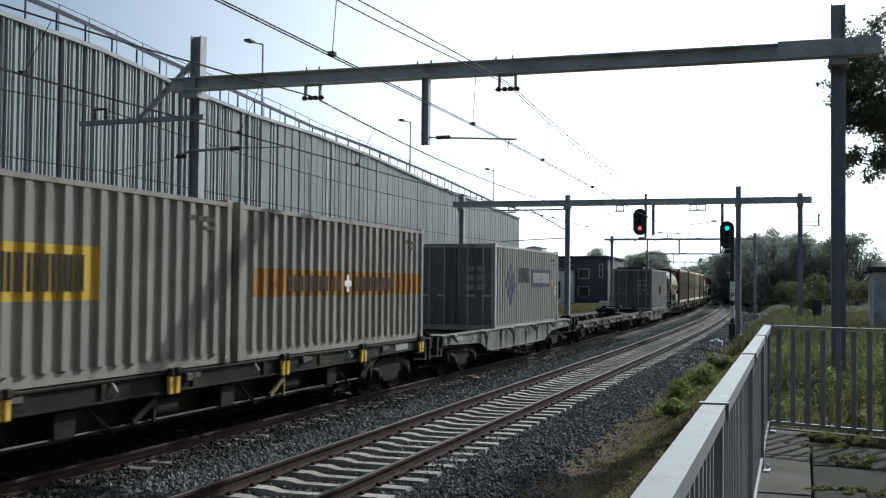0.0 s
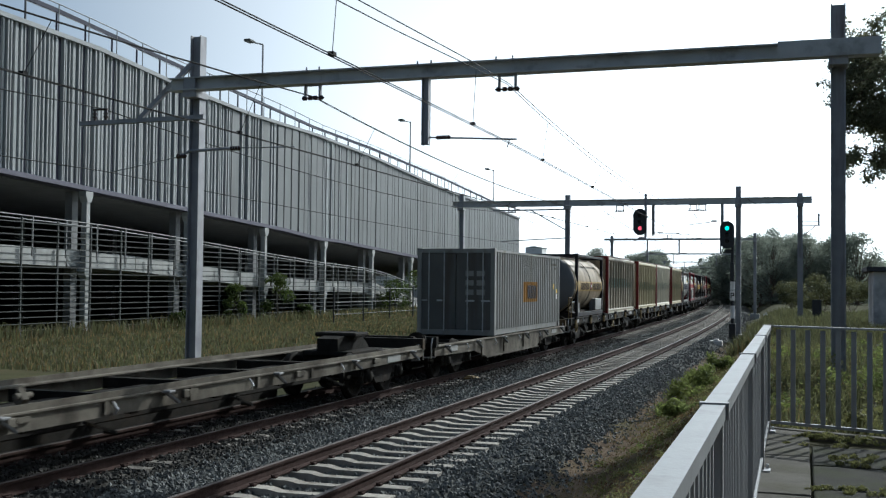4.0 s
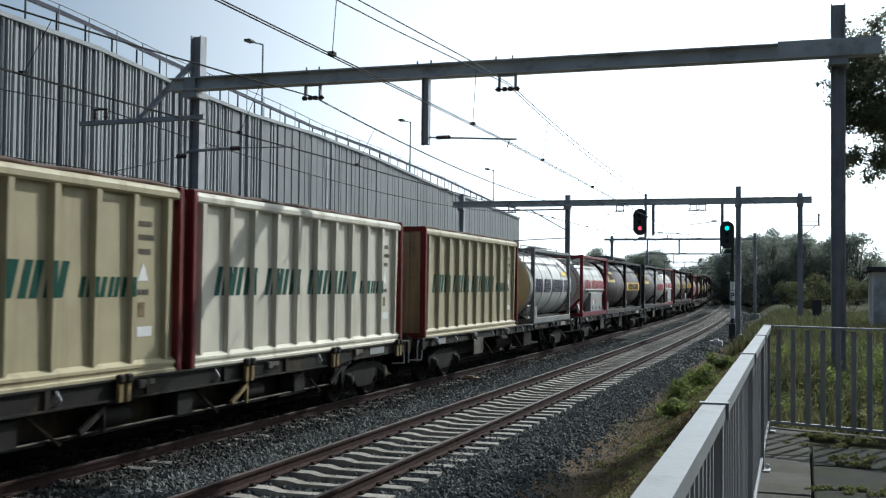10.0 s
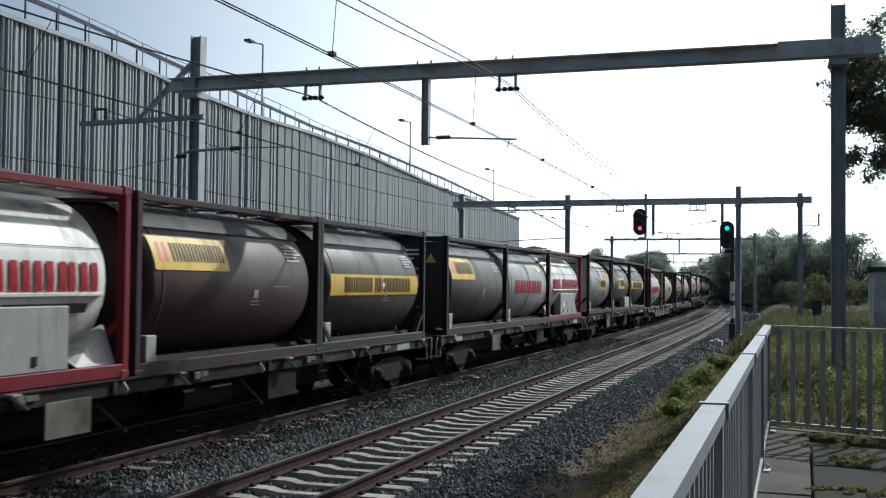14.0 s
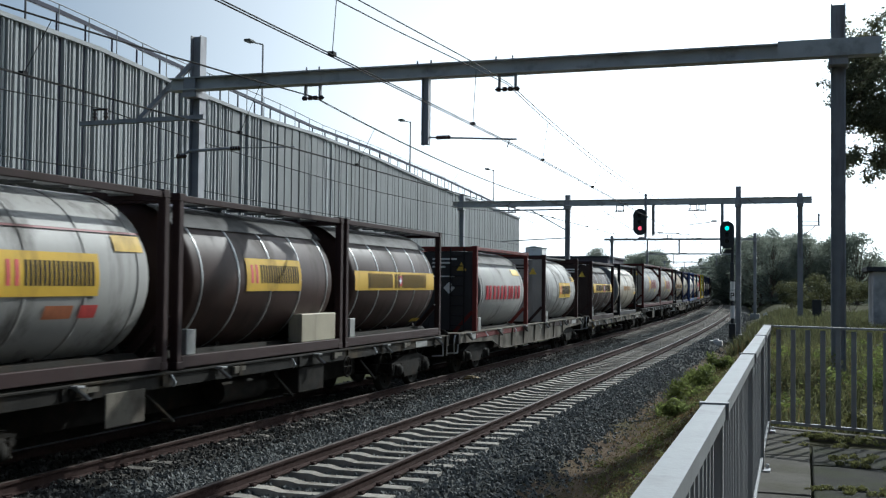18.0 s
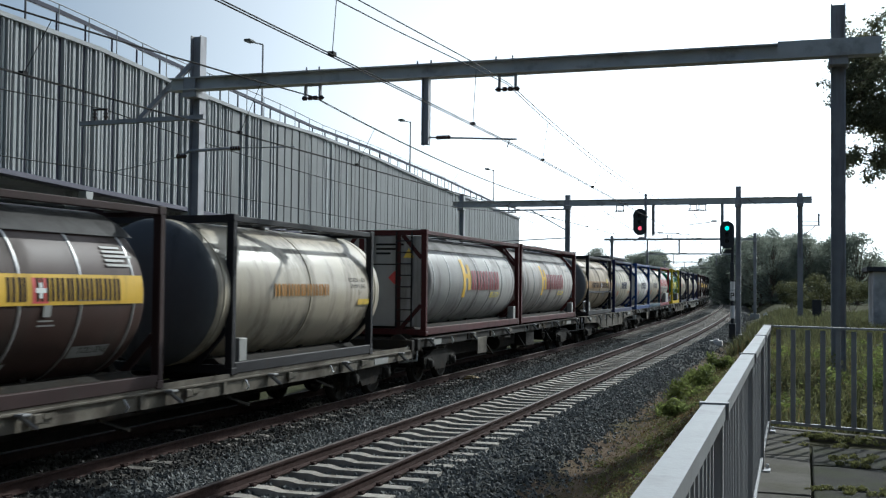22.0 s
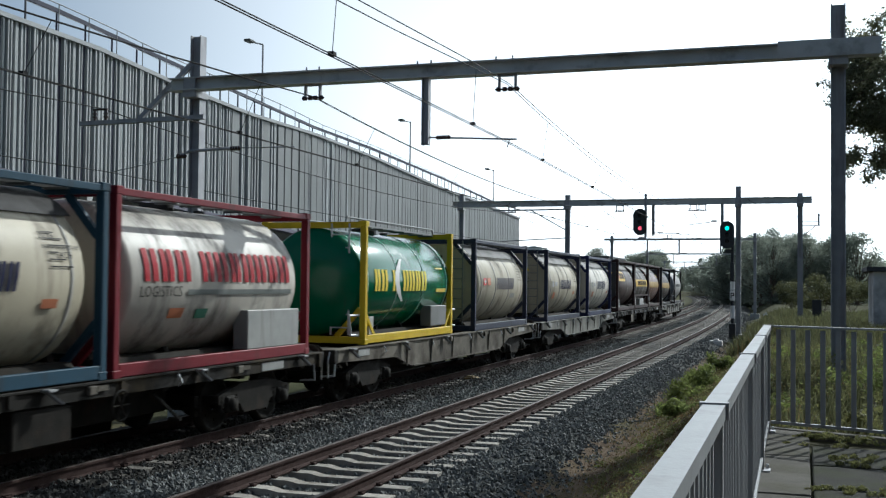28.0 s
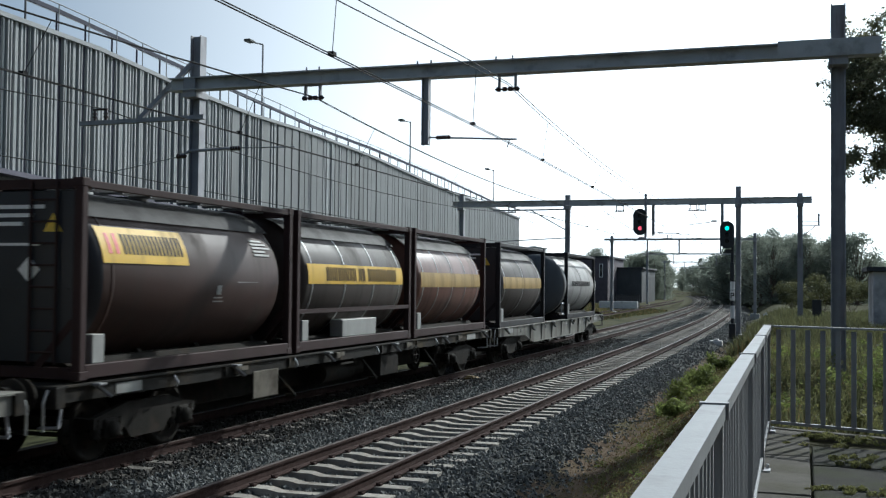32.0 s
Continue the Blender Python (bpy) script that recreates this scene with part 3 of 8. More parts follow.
def portal(label, y, posts, z_beam, ends, depth=0.27):
    t = thing("catenary_portal", label, "overhead line portal", "catenary portals")
    for x, z0, z1 in posts:
        post_part(t, x, y, z0, z1)
    g = Geo()
    x0, x1 = ends
    h = depth / 2
    yc = y - 0.24
    k = 0.16
    section = [(-k, -h), (k, -h), (k, -h + 0.025), (0.012, -h + 0.025), (0.012, h - 0.025), (k, h - 0.025), (k, h), (-k, h), (-k, h - 0.025), (-0.012, h - 0.025), (-0.012, -h + 0.025), (-k, -h + 0.025)]
    g.prism([(yc + u, z_beam + v) for u, v in section], "x", x0, x1)
    beam = part("cross_beam", g, steel_beam, t, "long grey steel cross-beam")
    for x, z0, z1 in posts:
        g = Geo()
        g.box(x - 0.17, y - 0.36, z_beam - h - 0.16, x + 0.17, y + 0.16, z_beam - h - 0.003, 0.01)
        g.box(x - 0.15, y - 0.375, z_beam - h - 0.05, x + 0.15, y - 0.345, z_beam + h - 0.01, 0.008)
        part("bracket", g, steel_mast, beam)
    return t


# First portal, over the platform end.
first = portal("grey steel portal spanning both tracks, with wires hung from its beam", 21.5, [(-3.12, -0.1, 8.0), (10.52, 0.4, 7.75)], 6.865, (-3.65, 11.2), 0.285)
insulator_hanger(first, -0.14, 21.26, 6.73)
insulator_hanger(first, 4.2, 21.26, 6.72)
g = Geo()
for x in (-0.3, 0.0, 2.25, 2.55, 3.95, 4.3):
    g = Geo()
    g.rod((x, 21.26, 7.0), (x, 21.26, 7.1), 0.02, 6)
    g.box(x - 0.05, 21.2, 7.005, x + 0.05, 21.32, 7.03)
    part("beam_bolt", g, steel_mast, first)
drop_post(first, 2.45, 21.26, 5.33, 6.72, 1.95)
g = Geo()
g.box(9.45, 21.06, 6.71, 11.25, 21.08, 7.03)
part("stiffener_plate", g, steel_beam, first)
g = Geo()
g.beam((-6.15, 21.36, 6.10), (-2.85, 21.36, 6.14), 0.12, 0.1)
g.beam((-4.55, 21.36, 6.15), (-3.2, 21.36, 7.35), 0.1, 0.1)
arm = part("side_arm", g, steel_mast, first, "braced arm for feeder wires")
g = Geo()
for d in (-5.75, -5.45):
    g.rod((d, 21.36, 6.15), (d, 21.36, 6.42), 0.03, 8)
    g.lathe([(6.2, 0.02), (6.24, 0.07), (6.28, 0.03), (6.32, 0.07), (6.36, 0.03), (6.42, 0.05)], 10, "z", (d, 21.36, 0))
g.rod((-5.8, 21.36, 6.42), (-5.4, 21.36, 6.42), 0.025, 6)
part("insulator", g, insulator_mat, arm)
g = Geo()
g.rod((-3.2, 21.36, 5.38), (-1.95, 21.36, 5.42), 0.035, 6)
g.rod((-1.95, 21.36, 5.42), (-0.6, 21.36, 5.40), 0.014, 5)
g.rod((-3.2, 21.36, 5.38), (-3.55, 21.36, 5.25), 0.03, 6)
g.rod((-3.55, 21.36, 5.25), (-5.3, 21.36, 4.95), 0.014, 5)
part("registration_arm", g, steel_mast, first)
g = Geo()
for x, z in ((-2.15, 5.41), (-3.52, 5.27)):
    g, shape = Geo(), []
    for k in range(4):
        shape += [(0.06 * k - 0.03, 0.025), (0.06 * k - 0.01, 0.055), (0.06 * k + 0.01, 0.055)]
    g.lathe(shape + [(0.22, 0.02)], 10, "x", (x, 21.36, z))
    part("insulator", g, insulator_mat, first)

# Second portal, with the signals.
second = portal("wide grey portal on four posts that carries two signals", 58.0, [(-8.25, 0.0, 7.5), (-2.24, -0.1, 7.35), (6.70, 0.0, 7.65), (9.73, 0.45, 7.25)], 6.88, (-8.7, 10.3), 0.33)
for x in (-5.3, 0.62, 4.45, 4.9):
    insulator_hanger(second, x, 57.76, 6.72)
drop_post(second, 2.38, 57.76, 5.1, 6.72, 1.9)
drop_post(second, 5.91, 57.76, 5.7, 6.72, -1.7, -0.1)
g = Geo()
g.beam((-6.4, 57.8, 6.52), (-2.1, 57.8, 6.55), 0.09, 0.08)
g.beam((-4.2, 57.8, 6.5), (-2.35, 57.8, 5.45), 0.06, 0.06)
g.rod((-2.35, 57.8, 5.0), (-5.9, 57.8, 4.82), 0.03, 6)
part("side_arm", g, steel_mast, second, "braced arm with a thin steady arm")
g = Geo()
g.beam((9.8, 57.9, 5.58), (10.7, 57.9, 5.58), 0.05, 0.05)
g.beam((9.8, 57.9, 5.0), (10.45, 57.9, 5.56), 0.05, 0.05)
g.beam((9.8, 57.9, 5.78), (10.62, 57.9, 5.78), 0.04, 0.04)
g.rod((10.62, 57.9, 5.56), (10.62, 57.9, 6.2), 0.05, 8)
part("side_arm", g, steel_mast, second, "bracket with a small mast")

third = portal("distant grey portal over the curving tracks", 103.5, [(-7.48, 0.0, 7.2), (5.65, 0.0, 7.4)], 6.84, (-8.2, 6.0), 0.2)
for x in (-4.1, -1.15, 2.6):
    drop_post(third, x, 103.3, 5.4 if x < 2 else 5.5, 6.74, 1.6)
for x in (-2.0, -2.4, 0.6, 3.2):
    insulator_hanger(third, x, 103.26, 7.25)
for k, y in enumerate((150.0, 200.0, 252.0)):
    x = line_x(y)
    far = portal("far grey portal over the curving tracks", y, [(x - 7.0, 0.0, 7.2), (x + 7.2, 0.0, 7.2)], 6.84, (x - 7.5, x + 7.6), 0.2)
    for d in (-3.4, 2.2):
        drop_post(far, x + d, y - 0.24, 5.4, 6.74, 1.6)

# ---- overhead wires ----
def wire_run(name, label, stations, contact_z, messenger, contact_x, carry_x, sag, pair):
    """Contact wires and carrying wires between supports, with thin droppers."""
    t = thing(name, label, "overhead wire", "overhead lines")
    c = [Geo(), Geo()]
    m = [Geo(), Geo()]
    for a, b in zip(stations, stations[1:]):
        n = 14
        for k, side in enumerate((-1, 1)):
            pm, pc = [], []
            for i in range(n + 1):
                f = i / n
                y = a + (b - a) * f
                pm.append((carry_x(y) + side * pair(y), y, messenger - sag * 4 * f * (1 - f)))
                pc.append((contact_x(y) + side * 0.03, y, contact_z))
            c[k].tube(pc, 0.009, 5)
            m[k].tube(pm, 0.009, 5)
        y = a + (3.6 if a > 0 else 5.45)
        while y < b - 2:
            f = (y - a) / (b - a)
            d = Geo()
            d.rod((contact_x(y), y, contact_z), (carry_x(y) - pair(y), y, messenger - sag * 4 * f * (1 - f)), 0.006, 4)
            d.box(contact_x(y) - 0.04, y - 0.05, contact_z - 0.005, contact_x(y) + 0.04, y + 0.05, contact_z + 0.05)
            part("dropper", d, wire_mat, t)
            y += 7.15 if a > 0 else 6.25
    for k in range(2):
        part("contact_wire", c[k], wire_mat, t)
        part("carrying_wire", m[k], wire_mat, t)
    return t


STATIONS = [-24.0, 21.26, 57.76, 103.3, 150.0, 200.0, 252.0]
ZIGZAG = [(-24.0, 0.32), (21.26, 0.32), (57.76, -0.42), (103.3, 0.3), (150.0, -0.3), (200.0, 0.3), (252.0, -0.3)]


def zigzag(y):
    for (a, u), (b, v) in zip(ZIGZAG, ZIGZAG[1:]):
        if y <= b:
            return u + (v - u) * max(0.0, (y - a) / (b - a))
    return 0.0


def carry_near(y):
    return 4.22 + line_x(y) + 0.45 * max(0.0, min(1.0, (y - 21.26) / 36.5)) + max(0.0, min(0.13, 0.035 * (21.26 - y)))


wire_run("catenary", "overhead line above the empty track, double contact wire", STATIONS, 5.36, 6.52, lambda y: NEAR + zigzag(y) + line_x(y), carry_near, 0.72,
         lambda y: 0.03 + 0.19 * max(0.0, min(1.0, (y - 21.26) / 36.5)) + max(0.0, min(0.1, 0.02 * (21.26 - y))))
wire_run("catenary", "overhead line above the freight train's track", STATIONS, 5.36, 6.46, lambda y: -0.62 + line_x(y) + 0.5 * smooth_step(35, 60, y), lambda y: -0.14 + line_x(y), 0.58, lambda y: 0.02)


def plain_wire(name, label, pts, sag, r=0.016):
    g = Geo()
    for a, b in zip(pts, pts[1:]):
        a, b = Vector(a), Vector(b)
        line = []
        for i in range(17):
            f = i / 16
            p = a.lerp(b, f)
            p.z -= sag * 4 * f * (1 - f)
            line.append(p)
        g.tube(line, r, 5)
    return solid(name, g, wire_mat, label, "overhead wire", "overhead lines")


plain_wire("feeder_wire", "thick dark feeder wire along the portals", [(-5.6, -25, 6.5), (-5.6, 21.36, 6.45), (-5.3, 57.8, 6.4), (-7.0, 103.5, 6.4)], 0.5, 0.014)
plain_wire("feeder_wire", "thin wire at contact height", [(-5.3, -25, 5.0), (-5.3, 21.36, 4.95), (-5.9, 57.8, 4.8), (-6.0, 103.4, 5.2)], 0.12, 0.012)

# Jumper cables hanging in loops at the signal portal.
def jumper(pts):
    curve = []
    for k in range(len(pts) - 1):
        a, b = Vector(pts[max(0, k - 1)]), Vector(pts[k])
        c, d = Vector(pts[k + 1]), Vector(pts[min(len(pts) - 1, k + 2)])
        for i in range(6):
            f = i / 6
            curve.append(0.5 * (2 * b + (c - a) * f + (2 * a - 5 * b + 4 * c - d) * f * f + (3 * b - a - 3 * c + d) * f ** 3))
    curve.append(Vector(pts[-1]))
    solid("jumper_cable", Geo().tube(curve, 0.012, 5), wire_mat, "thin dark jumper cable looped below the portal beam", "cable", "jumper cables")


jumper([(4.5, 57.6, 6.45), (4.45, 57.6, 5.95), (4.05, 57.6, 6.1), (4.1, 57.6, 6.42), (4.5, 57.6, 6.2), (4.75, 57.6, 5.7), (4.65, 57.6, 5.38)])
jumper([(7.1, 57.6, 7.05), (7.25, 57.6, 6.9), (8.3, 57.6, 6.3), (9.3, 57.6, 6.05), (9.75, 57.6, 6.1)])
jumper([(-2.1, 57.6, 6.4), (-0.9, 57.6, 6.1), (0.5, 57.6, 6.35)])

# ---- signals ----
def signal_head(owner, x, y, z, lit, lamp, at):
    """An oval black backing board with hooded lenses."""
    g = Geo()
    out = []
    for i in range(40):
        t = 2 * math.pi * i / 40
        out.append((x + 0.36 * math.cos(t), z + (0.34 if math.sin(t) > 0 else -0.34) + 0.36 * math.sin(t)))
    g.prism(out, "y", y - 0.03, y + 0.03)
    g.box(x - 0.2, y + 0.035, z - 0.5, x + 0.2, y + 0.35, z + 0.5, 0.03)
    head = part("signal_head", g, signal_black, owner, "oval black signal board")
    for k, dz in enumerate((0.33, 0.0, -0.33)):
        hood = Geo()
        hood.lathe([(y - 0.035, 0.125), (y - 0.26, 0.12), (y - 0.26, 0.112), (y - 0.035, 0.116)], 20, "y", (x, 0, z + dz), -0.35, math.pi + 0.35)
        part("hood", hood, signal_black, head)
        lens = Geo()
        lens.lathe([(y - 0.034, 0.1), (y - 0.05, 0.08), (y - 0.056, 0.001)], 20, "y", (x, 0, z + dz))
        part("lens", lens, lamp if k == at else dark_lens, head, lit if k == at else "")
    return head


red = thing("railway_signal", "black signal hung from the portal, showing red", "railway signal", "signals")
signal_head(red, 1.75, 57.3, 5.80, "glowing red lens", red_lamp, 2)
g = Geo()
g.rod((2.02, 57.5, 5.0), (2.02, 57.5, 7.3), 0.07, 10)
g.box(1.65, 57.36, 4.86, 2.05, 57.6, 5.02, 0.02)
part("hanger", g, steel_mast, red)
green = thing("railway_signal", "black signal on a banded post, showing green", "railway signal", "signals")
signal_head(green, 6.2, 57.0, 5.10, "glowing green lens", green_lamp, 0)
g = Geo()
g.rod((6.46, 57.2, -0.15), (6.46, 57.2, 4.9), 0.085, 12)
g.box(6.1, 57.1, 4.18, 6.5, 57.3, 4.36, 0.02)
part("post", g, signal_black, green)
g = Geo()
for z0, z1 in ((2.30, 2.72), (0.85, 1.5), (1.75, 2.28)):
    g.rod((6.46, 57.2, z0), (6.46, 57.2, z1), 0.12, 14)
part("white_band", g, white_paint, green, "white band on the post")
g = Geo()
g.box(6.34, 56.98, 1.8, 6.58, 57.01, 2.2, 0.004)
plate = part("sign_plate", g, white_paint, green, "small white plate marked P")
font = bpy.data.curves.new("letter", "FONT")
font.body, font.size, font.extrude, font.align_x = "P", 0.42, 0.003, "CENTER"
letter = new("letter", font)
letter.parent = plate
letter.matrix_basis = pose(6.46, 56.973, 1.86, 90)
font.materials.append(ink_black)
g = Geo()
g.box(6.36, 56.9, 2.75, 6.56, 57.1, 3.7, 0.03)
part("equipment_case", g, signal_black, green)
g = Geo()
g.box(6.30, 56.95, -0.2, 6.62, 57.4, 0.6, 0.03)
part("post_foot", g, signal_black, green)


# ---- car park building ----
WALL_X = -22.0


def profile_at(rows, y):
    if y <= rows[0][0]:
        return rows[0][1]
    for (a, za), (b, zb) in zip(rows, rows[1:]):
        if y <= b:
            t = (y - a) / (b - a)
            return za + (zb - za) * t
    return rows[-1][1]


TOP = [(0, 13.7), (37, 13.5), (43.5, 13.4), (52, 12.8), (58.5, 12.55), (68, 12.55), (78.5, 12.2), (96, 11.2), (108, 10.85), (124.3, 10.2)]
BOTTOM = [(0, 7.7), (37, 7.05), (43.5, 6.76), (52.3, 6.37), (63, 5.9), (68.4, 5.54), (72, 5.5), (83.7, 5.0), (96, 4.54), (124.3, 3.5)]
DECK = [(0, 4.3), (42.8, 3.5), (47.5, 3.35), (56, 2.85), (63.3, 2.45), (68.5, 2.28), (79, 2.2), (84, 1.5), (95, 0.2), (110, -0.3)]
RAILTOP = [(0, 5.9), (42.7, 5.1), (52.3, 4.66), (59.5, 4.26), (68.4, 3.83), (78.1, 3.52), (88.7, 2.2), (99.2, 0.9), (103, 0.45)]
END_Y = 124.3
BARRIER = [(0, 16.6), (43, 15.43), (55, 14.76), (72, 13.85), (83, 13.66), (102, 12.95), (124.3, 11.8)]
ROOFRAIL = [(0, 16.0), (40.3, 15.0), (44.4, 14.83), (51.5, 14.34), (55, 14.25), (63.3, 13.95), (69, 13.55), (82, 13.18), (113.7, 11.7), (124.3, 11.3)]
garage = thing("car_park_building", "multi-storey car park clad in pale ribbed metal above open decks", "building", kind="structure")
random.seed(7)
# The cladding: narrow upright pans between dark recesses, of uneven width, as one sheet in bays.
y, ribs_left = 4.0, 0
while y < END_Y - 0.1:
    flat = smooth_step(52, 86, y)  # the ribs give way to flat sheets along the wall
    if ribs_left <= 0:
        ribs_left = random.choice((2, 3, 3, 4))
        gap = random.uniform(0.14, 0.28) * (1 - 0.7 * flat)
    else:
        gap = random.choice((0.05, 0.08, 0.13)) * (1 - 0.8 * flat)
    ribs_left -= 1
    sheet = random.random() < flat
    if sheet:
        wide = random.uniform(0.5, 1.0)
        ribs_left -= 1
    else:
        wide = random.choice((0.11, 0.14, 0.17, 0.22)) if y > 36 else 0.4
    wide = min(wide, END_Y - y - 0.02)
    z1, z0 = profile_at(TOP, y + wide / 2), profile_at(BOTTOM, y + wide / 2)
    step = random.choice((0.0, 0.0, 0.05, 0.09)) * (1 - 0.8 * flat)
    bay = Geo()
    bay.prism([(WALL_X - 0.02, y), (WALL_X + 0.07 + step, y + 0.025), (WALL_X + 0.07 + step, y + wide - 0.025), (WALL_X - 0.02, y + wide)], "z", z0, z1)
    part("cladding_panel", bay, cladding_sheet if sheet or y > 92 else cladding_pale, garage)
    y += wide + gap
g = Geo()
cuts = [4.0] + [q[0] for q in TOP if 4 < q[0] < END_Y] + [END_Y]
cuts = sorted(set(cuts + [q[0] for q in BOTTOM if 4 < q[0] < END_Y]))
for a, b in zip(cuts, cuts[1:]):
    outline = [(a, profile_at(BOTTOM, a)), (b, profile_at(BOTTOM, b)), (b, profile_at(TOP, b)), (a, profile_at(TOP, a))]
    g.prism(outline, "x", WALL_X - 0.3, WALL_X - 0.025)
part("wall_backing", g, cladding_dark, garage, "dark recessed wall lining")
g, fl = Geo(), Geo()
for a, b in zip(cuts, cuts[1:]):
    za, zb = profile_at(TOP, a), profile_at(TOP, b)
    g.prism([(a, za - 0.05), (b, zb - 0.05), (b, zb + 0.15), (a, za + 0.15)], "x", WALL_X - 0.34, WALL_X + 0.2)
    za, zb = profile_at(BOTTOM, a), profile_at(BOTTOM, b)
    fl.prism([(a, za - 0.16), (b, zb - 0.16), (b, zb + 0.05), (a, za + 0.05)], "x", WALL_X - 0.5, WALL_X + 0.2)
part("parapet_coping", g, cladding_pale, garage, "pale parapet flashing")
# The trim's dark colour carries the shade under the wall's lower edge.
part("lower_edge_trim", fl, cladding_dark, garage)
# End wall, roof deck and inner core.
g = Geo()
g.box(-60, END_Y - 0.3, 3.6, WALL_X - 0.31, END_Y, 10.1)
for k in range(60):
    x = -59.8 + k * 0.62
    g.box(x, END_Y, 3.6, x + 0.5, END_Y + 0.08, 10.1)
part("end_wall", g, cladding_sheet, garage)
g = Geo()
for a, b in zip(cuts, cuts[1:]):
    za, zb = profile_at(TOP, a) - 1.0, profile_at(TOP, b) - 1.0
    g.prism([(a, za - 0.3), (b, zb - 0.3), (b, zb), (a, za)], "x", -60, WALL_X - 0.31)
part("roof_deck", g, concrete_mat, garage)
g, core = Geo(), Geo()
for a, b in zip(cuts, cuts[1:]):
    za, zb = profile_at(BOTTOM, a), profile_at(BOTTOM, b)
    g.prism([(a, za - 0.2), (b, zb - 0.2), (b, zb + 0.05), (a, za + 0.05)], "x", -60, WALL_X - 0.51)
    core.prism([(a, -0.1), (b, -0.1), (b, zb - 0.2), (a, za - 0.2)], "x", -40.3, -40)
part("upper_deck", g, shaded_concrete, garage)
part("inner_wall", core, dark_deck, garage, "dark wall that stands in for the shade deep inside the decks")
g = Geo()
for i in range(18):
    a, b = 4 + i * 5.4, 9.4 + i * 5.4
    za, zb = profile_at(DECK, a), profile_at(DECK, b)
    g.prism([(a, za - 0.35), (b, zb - 0.35), (b, zb - 0.05), (a, za - 0.05)], "x", -40, WALL_X - 0.36)
    sp = Geo()
    sp.prism([(a + 0.02, za - 0.45), (b - 0.02, zb - 0.45), (b - 0.02, zb + 0.32), (a + 0.02, za + 0.32)], "x", WALL_X - 0.35, WALL_X - 0.12)
    part("spandrel_panel", sp, concrete_mat, garage, "pale precast concrete edge panel")
part("lower_deck", g, concrete_mat, garage)


def column(y):
    """A precast column with widened heads under each deck."""
    g = Geo()
    zb, zd = profile_at(BOTTOM, y) - 0.2, profile_at(DECK, y)
    x = WALL_X + 0.05
    g.box(x - 0.15, y - 0.14, -0.2, x + 0.15, y + 0.14, zb, 0.02)
    for z in (zb, zd - 0.46):
        if z > 0.8:
            g.prism([(y - 0.27, z), (y + 0.27, z), (y + 0.27, z - 0.2), (y + 0.142, z - 0.5), (y - 0.142, z - 0.5), (y - 0.27, z - 0.2)], "x", x - 0.2, x + 0.2)
    part("column", g, concrete_mat, garage, "slim pale concrete column with a widened head")
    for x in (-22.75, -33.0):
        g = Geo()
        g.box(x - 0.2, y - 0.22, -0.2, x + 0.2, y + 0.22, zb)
        part("column", g, shaded_concrete, garage)


for k in range(-3, 9):
    column(42.9 + 8.85 * k)
# Deck railing and the screen of horizontal bars.
rail_g, posts = Geo(), Geo()
for a, b in zip([c for c in range(4, 100, 4)], [c for c in range(8, 104, 4)]):
    for dz in (0.0, -0.16):
        rail_g.rod((WALL_X + 0.45, a, profile_at(RAILTOP, a) + dz), (WALL_X + 0.45, b, profile_at(RAILTOP, b) + dz), 0.03, 6)
hand = part("deck_railing", rail_g, dull_galv, garage, "pale tubular railing")
for k in range(43):
    y = 5 + k * 2.25
    posts = Geo()
    posts.box(WALL_X + 0.42, y - 0.03, profile_at(DECK, y) - 0.1, WALL_X + 0.48, y + 0.03, profile_at(RAILTOP, y))
    part("railing_post", posts, dull_galv, hand)
screen = part("bar_screen", Geo().box(WALL_X + 0.55, 4, -0.1, WALL_X + 0.6, 4.06, 0.1), screen_mat, garage)
for k in range(34):
    y = 5 + k * 2.35
    uprights = Geo()
    uprights.box(WALL_X + 0.55, y - 0.035, -0.2, WALL_X + 0.62, y + 0.035, profile_at(RAILTOP, y) - 0.1)
    part("screen_upright", uprights, screen_mat, screen)
for k in range(19):
    z = 0.3 + 0.27 * k
    run = []
    for i in range(34):
        y = 5 + i * 2.35
        if z < profile_at(RAILTOP, y) - 0.15:
            run.append(y)
    if len(run) > 1:
        bars = Geo()
        bars.box(WALL_X + 0.62, run[0], z - 0.018, WALL_X + 0.65, run[-1], z + 0.018)
        part("screen_bar", bars, screen_mat, screen)
# Roof railing, barrier pipe and lamps.
rg = Geo()
cuts2 = [30 + 2.2 * k for k in range(43)]
for a, b in zip(cuts2, cuts2[1:]):
    za, zb = profile_at(TOP, a), profile_at(TOP, b)
    for dz in (0.0, -0.45):
        rg.rod((WALL_X - 0.2, a, profile_at(ROOFRAIL, a) + dz), (WALL_X - 0.2, b, profile_at(ROOFRAIL, b) + dz), 0.028 if dz == 0 else 0.014, 6)
roof_rail = part("roof_railing", rg, dull_galv, garage, "thin tubular roof railing")
for a in cuts2:
    rp = Geo()
    rp.rod((WALL_X - 0.2, a, profile_at(TOP, a)), (WALL_X - 0.2, a, profile_at(ROOFRAIL, a)), 0.026, 6)
    part("railing_post", rp, dull_galv, roof_rail)
bp = Geo()
for a, b in zip(cuts2, cuts2[1:]):
    za, zb = profile_at(TOP, a), profile_at(TOP, b)
    ba, bb = profile_at(BARRIER, a), profile_at(BARRIER, b)
    bp.beam((-24.0, a, ba - 0.08), (-24.0, b, bb - 0.08), 0.1, 0.2)
    bp.rod((-24.05, a, za - 1.0), (-24.05, a, ba), 0.05, 6)
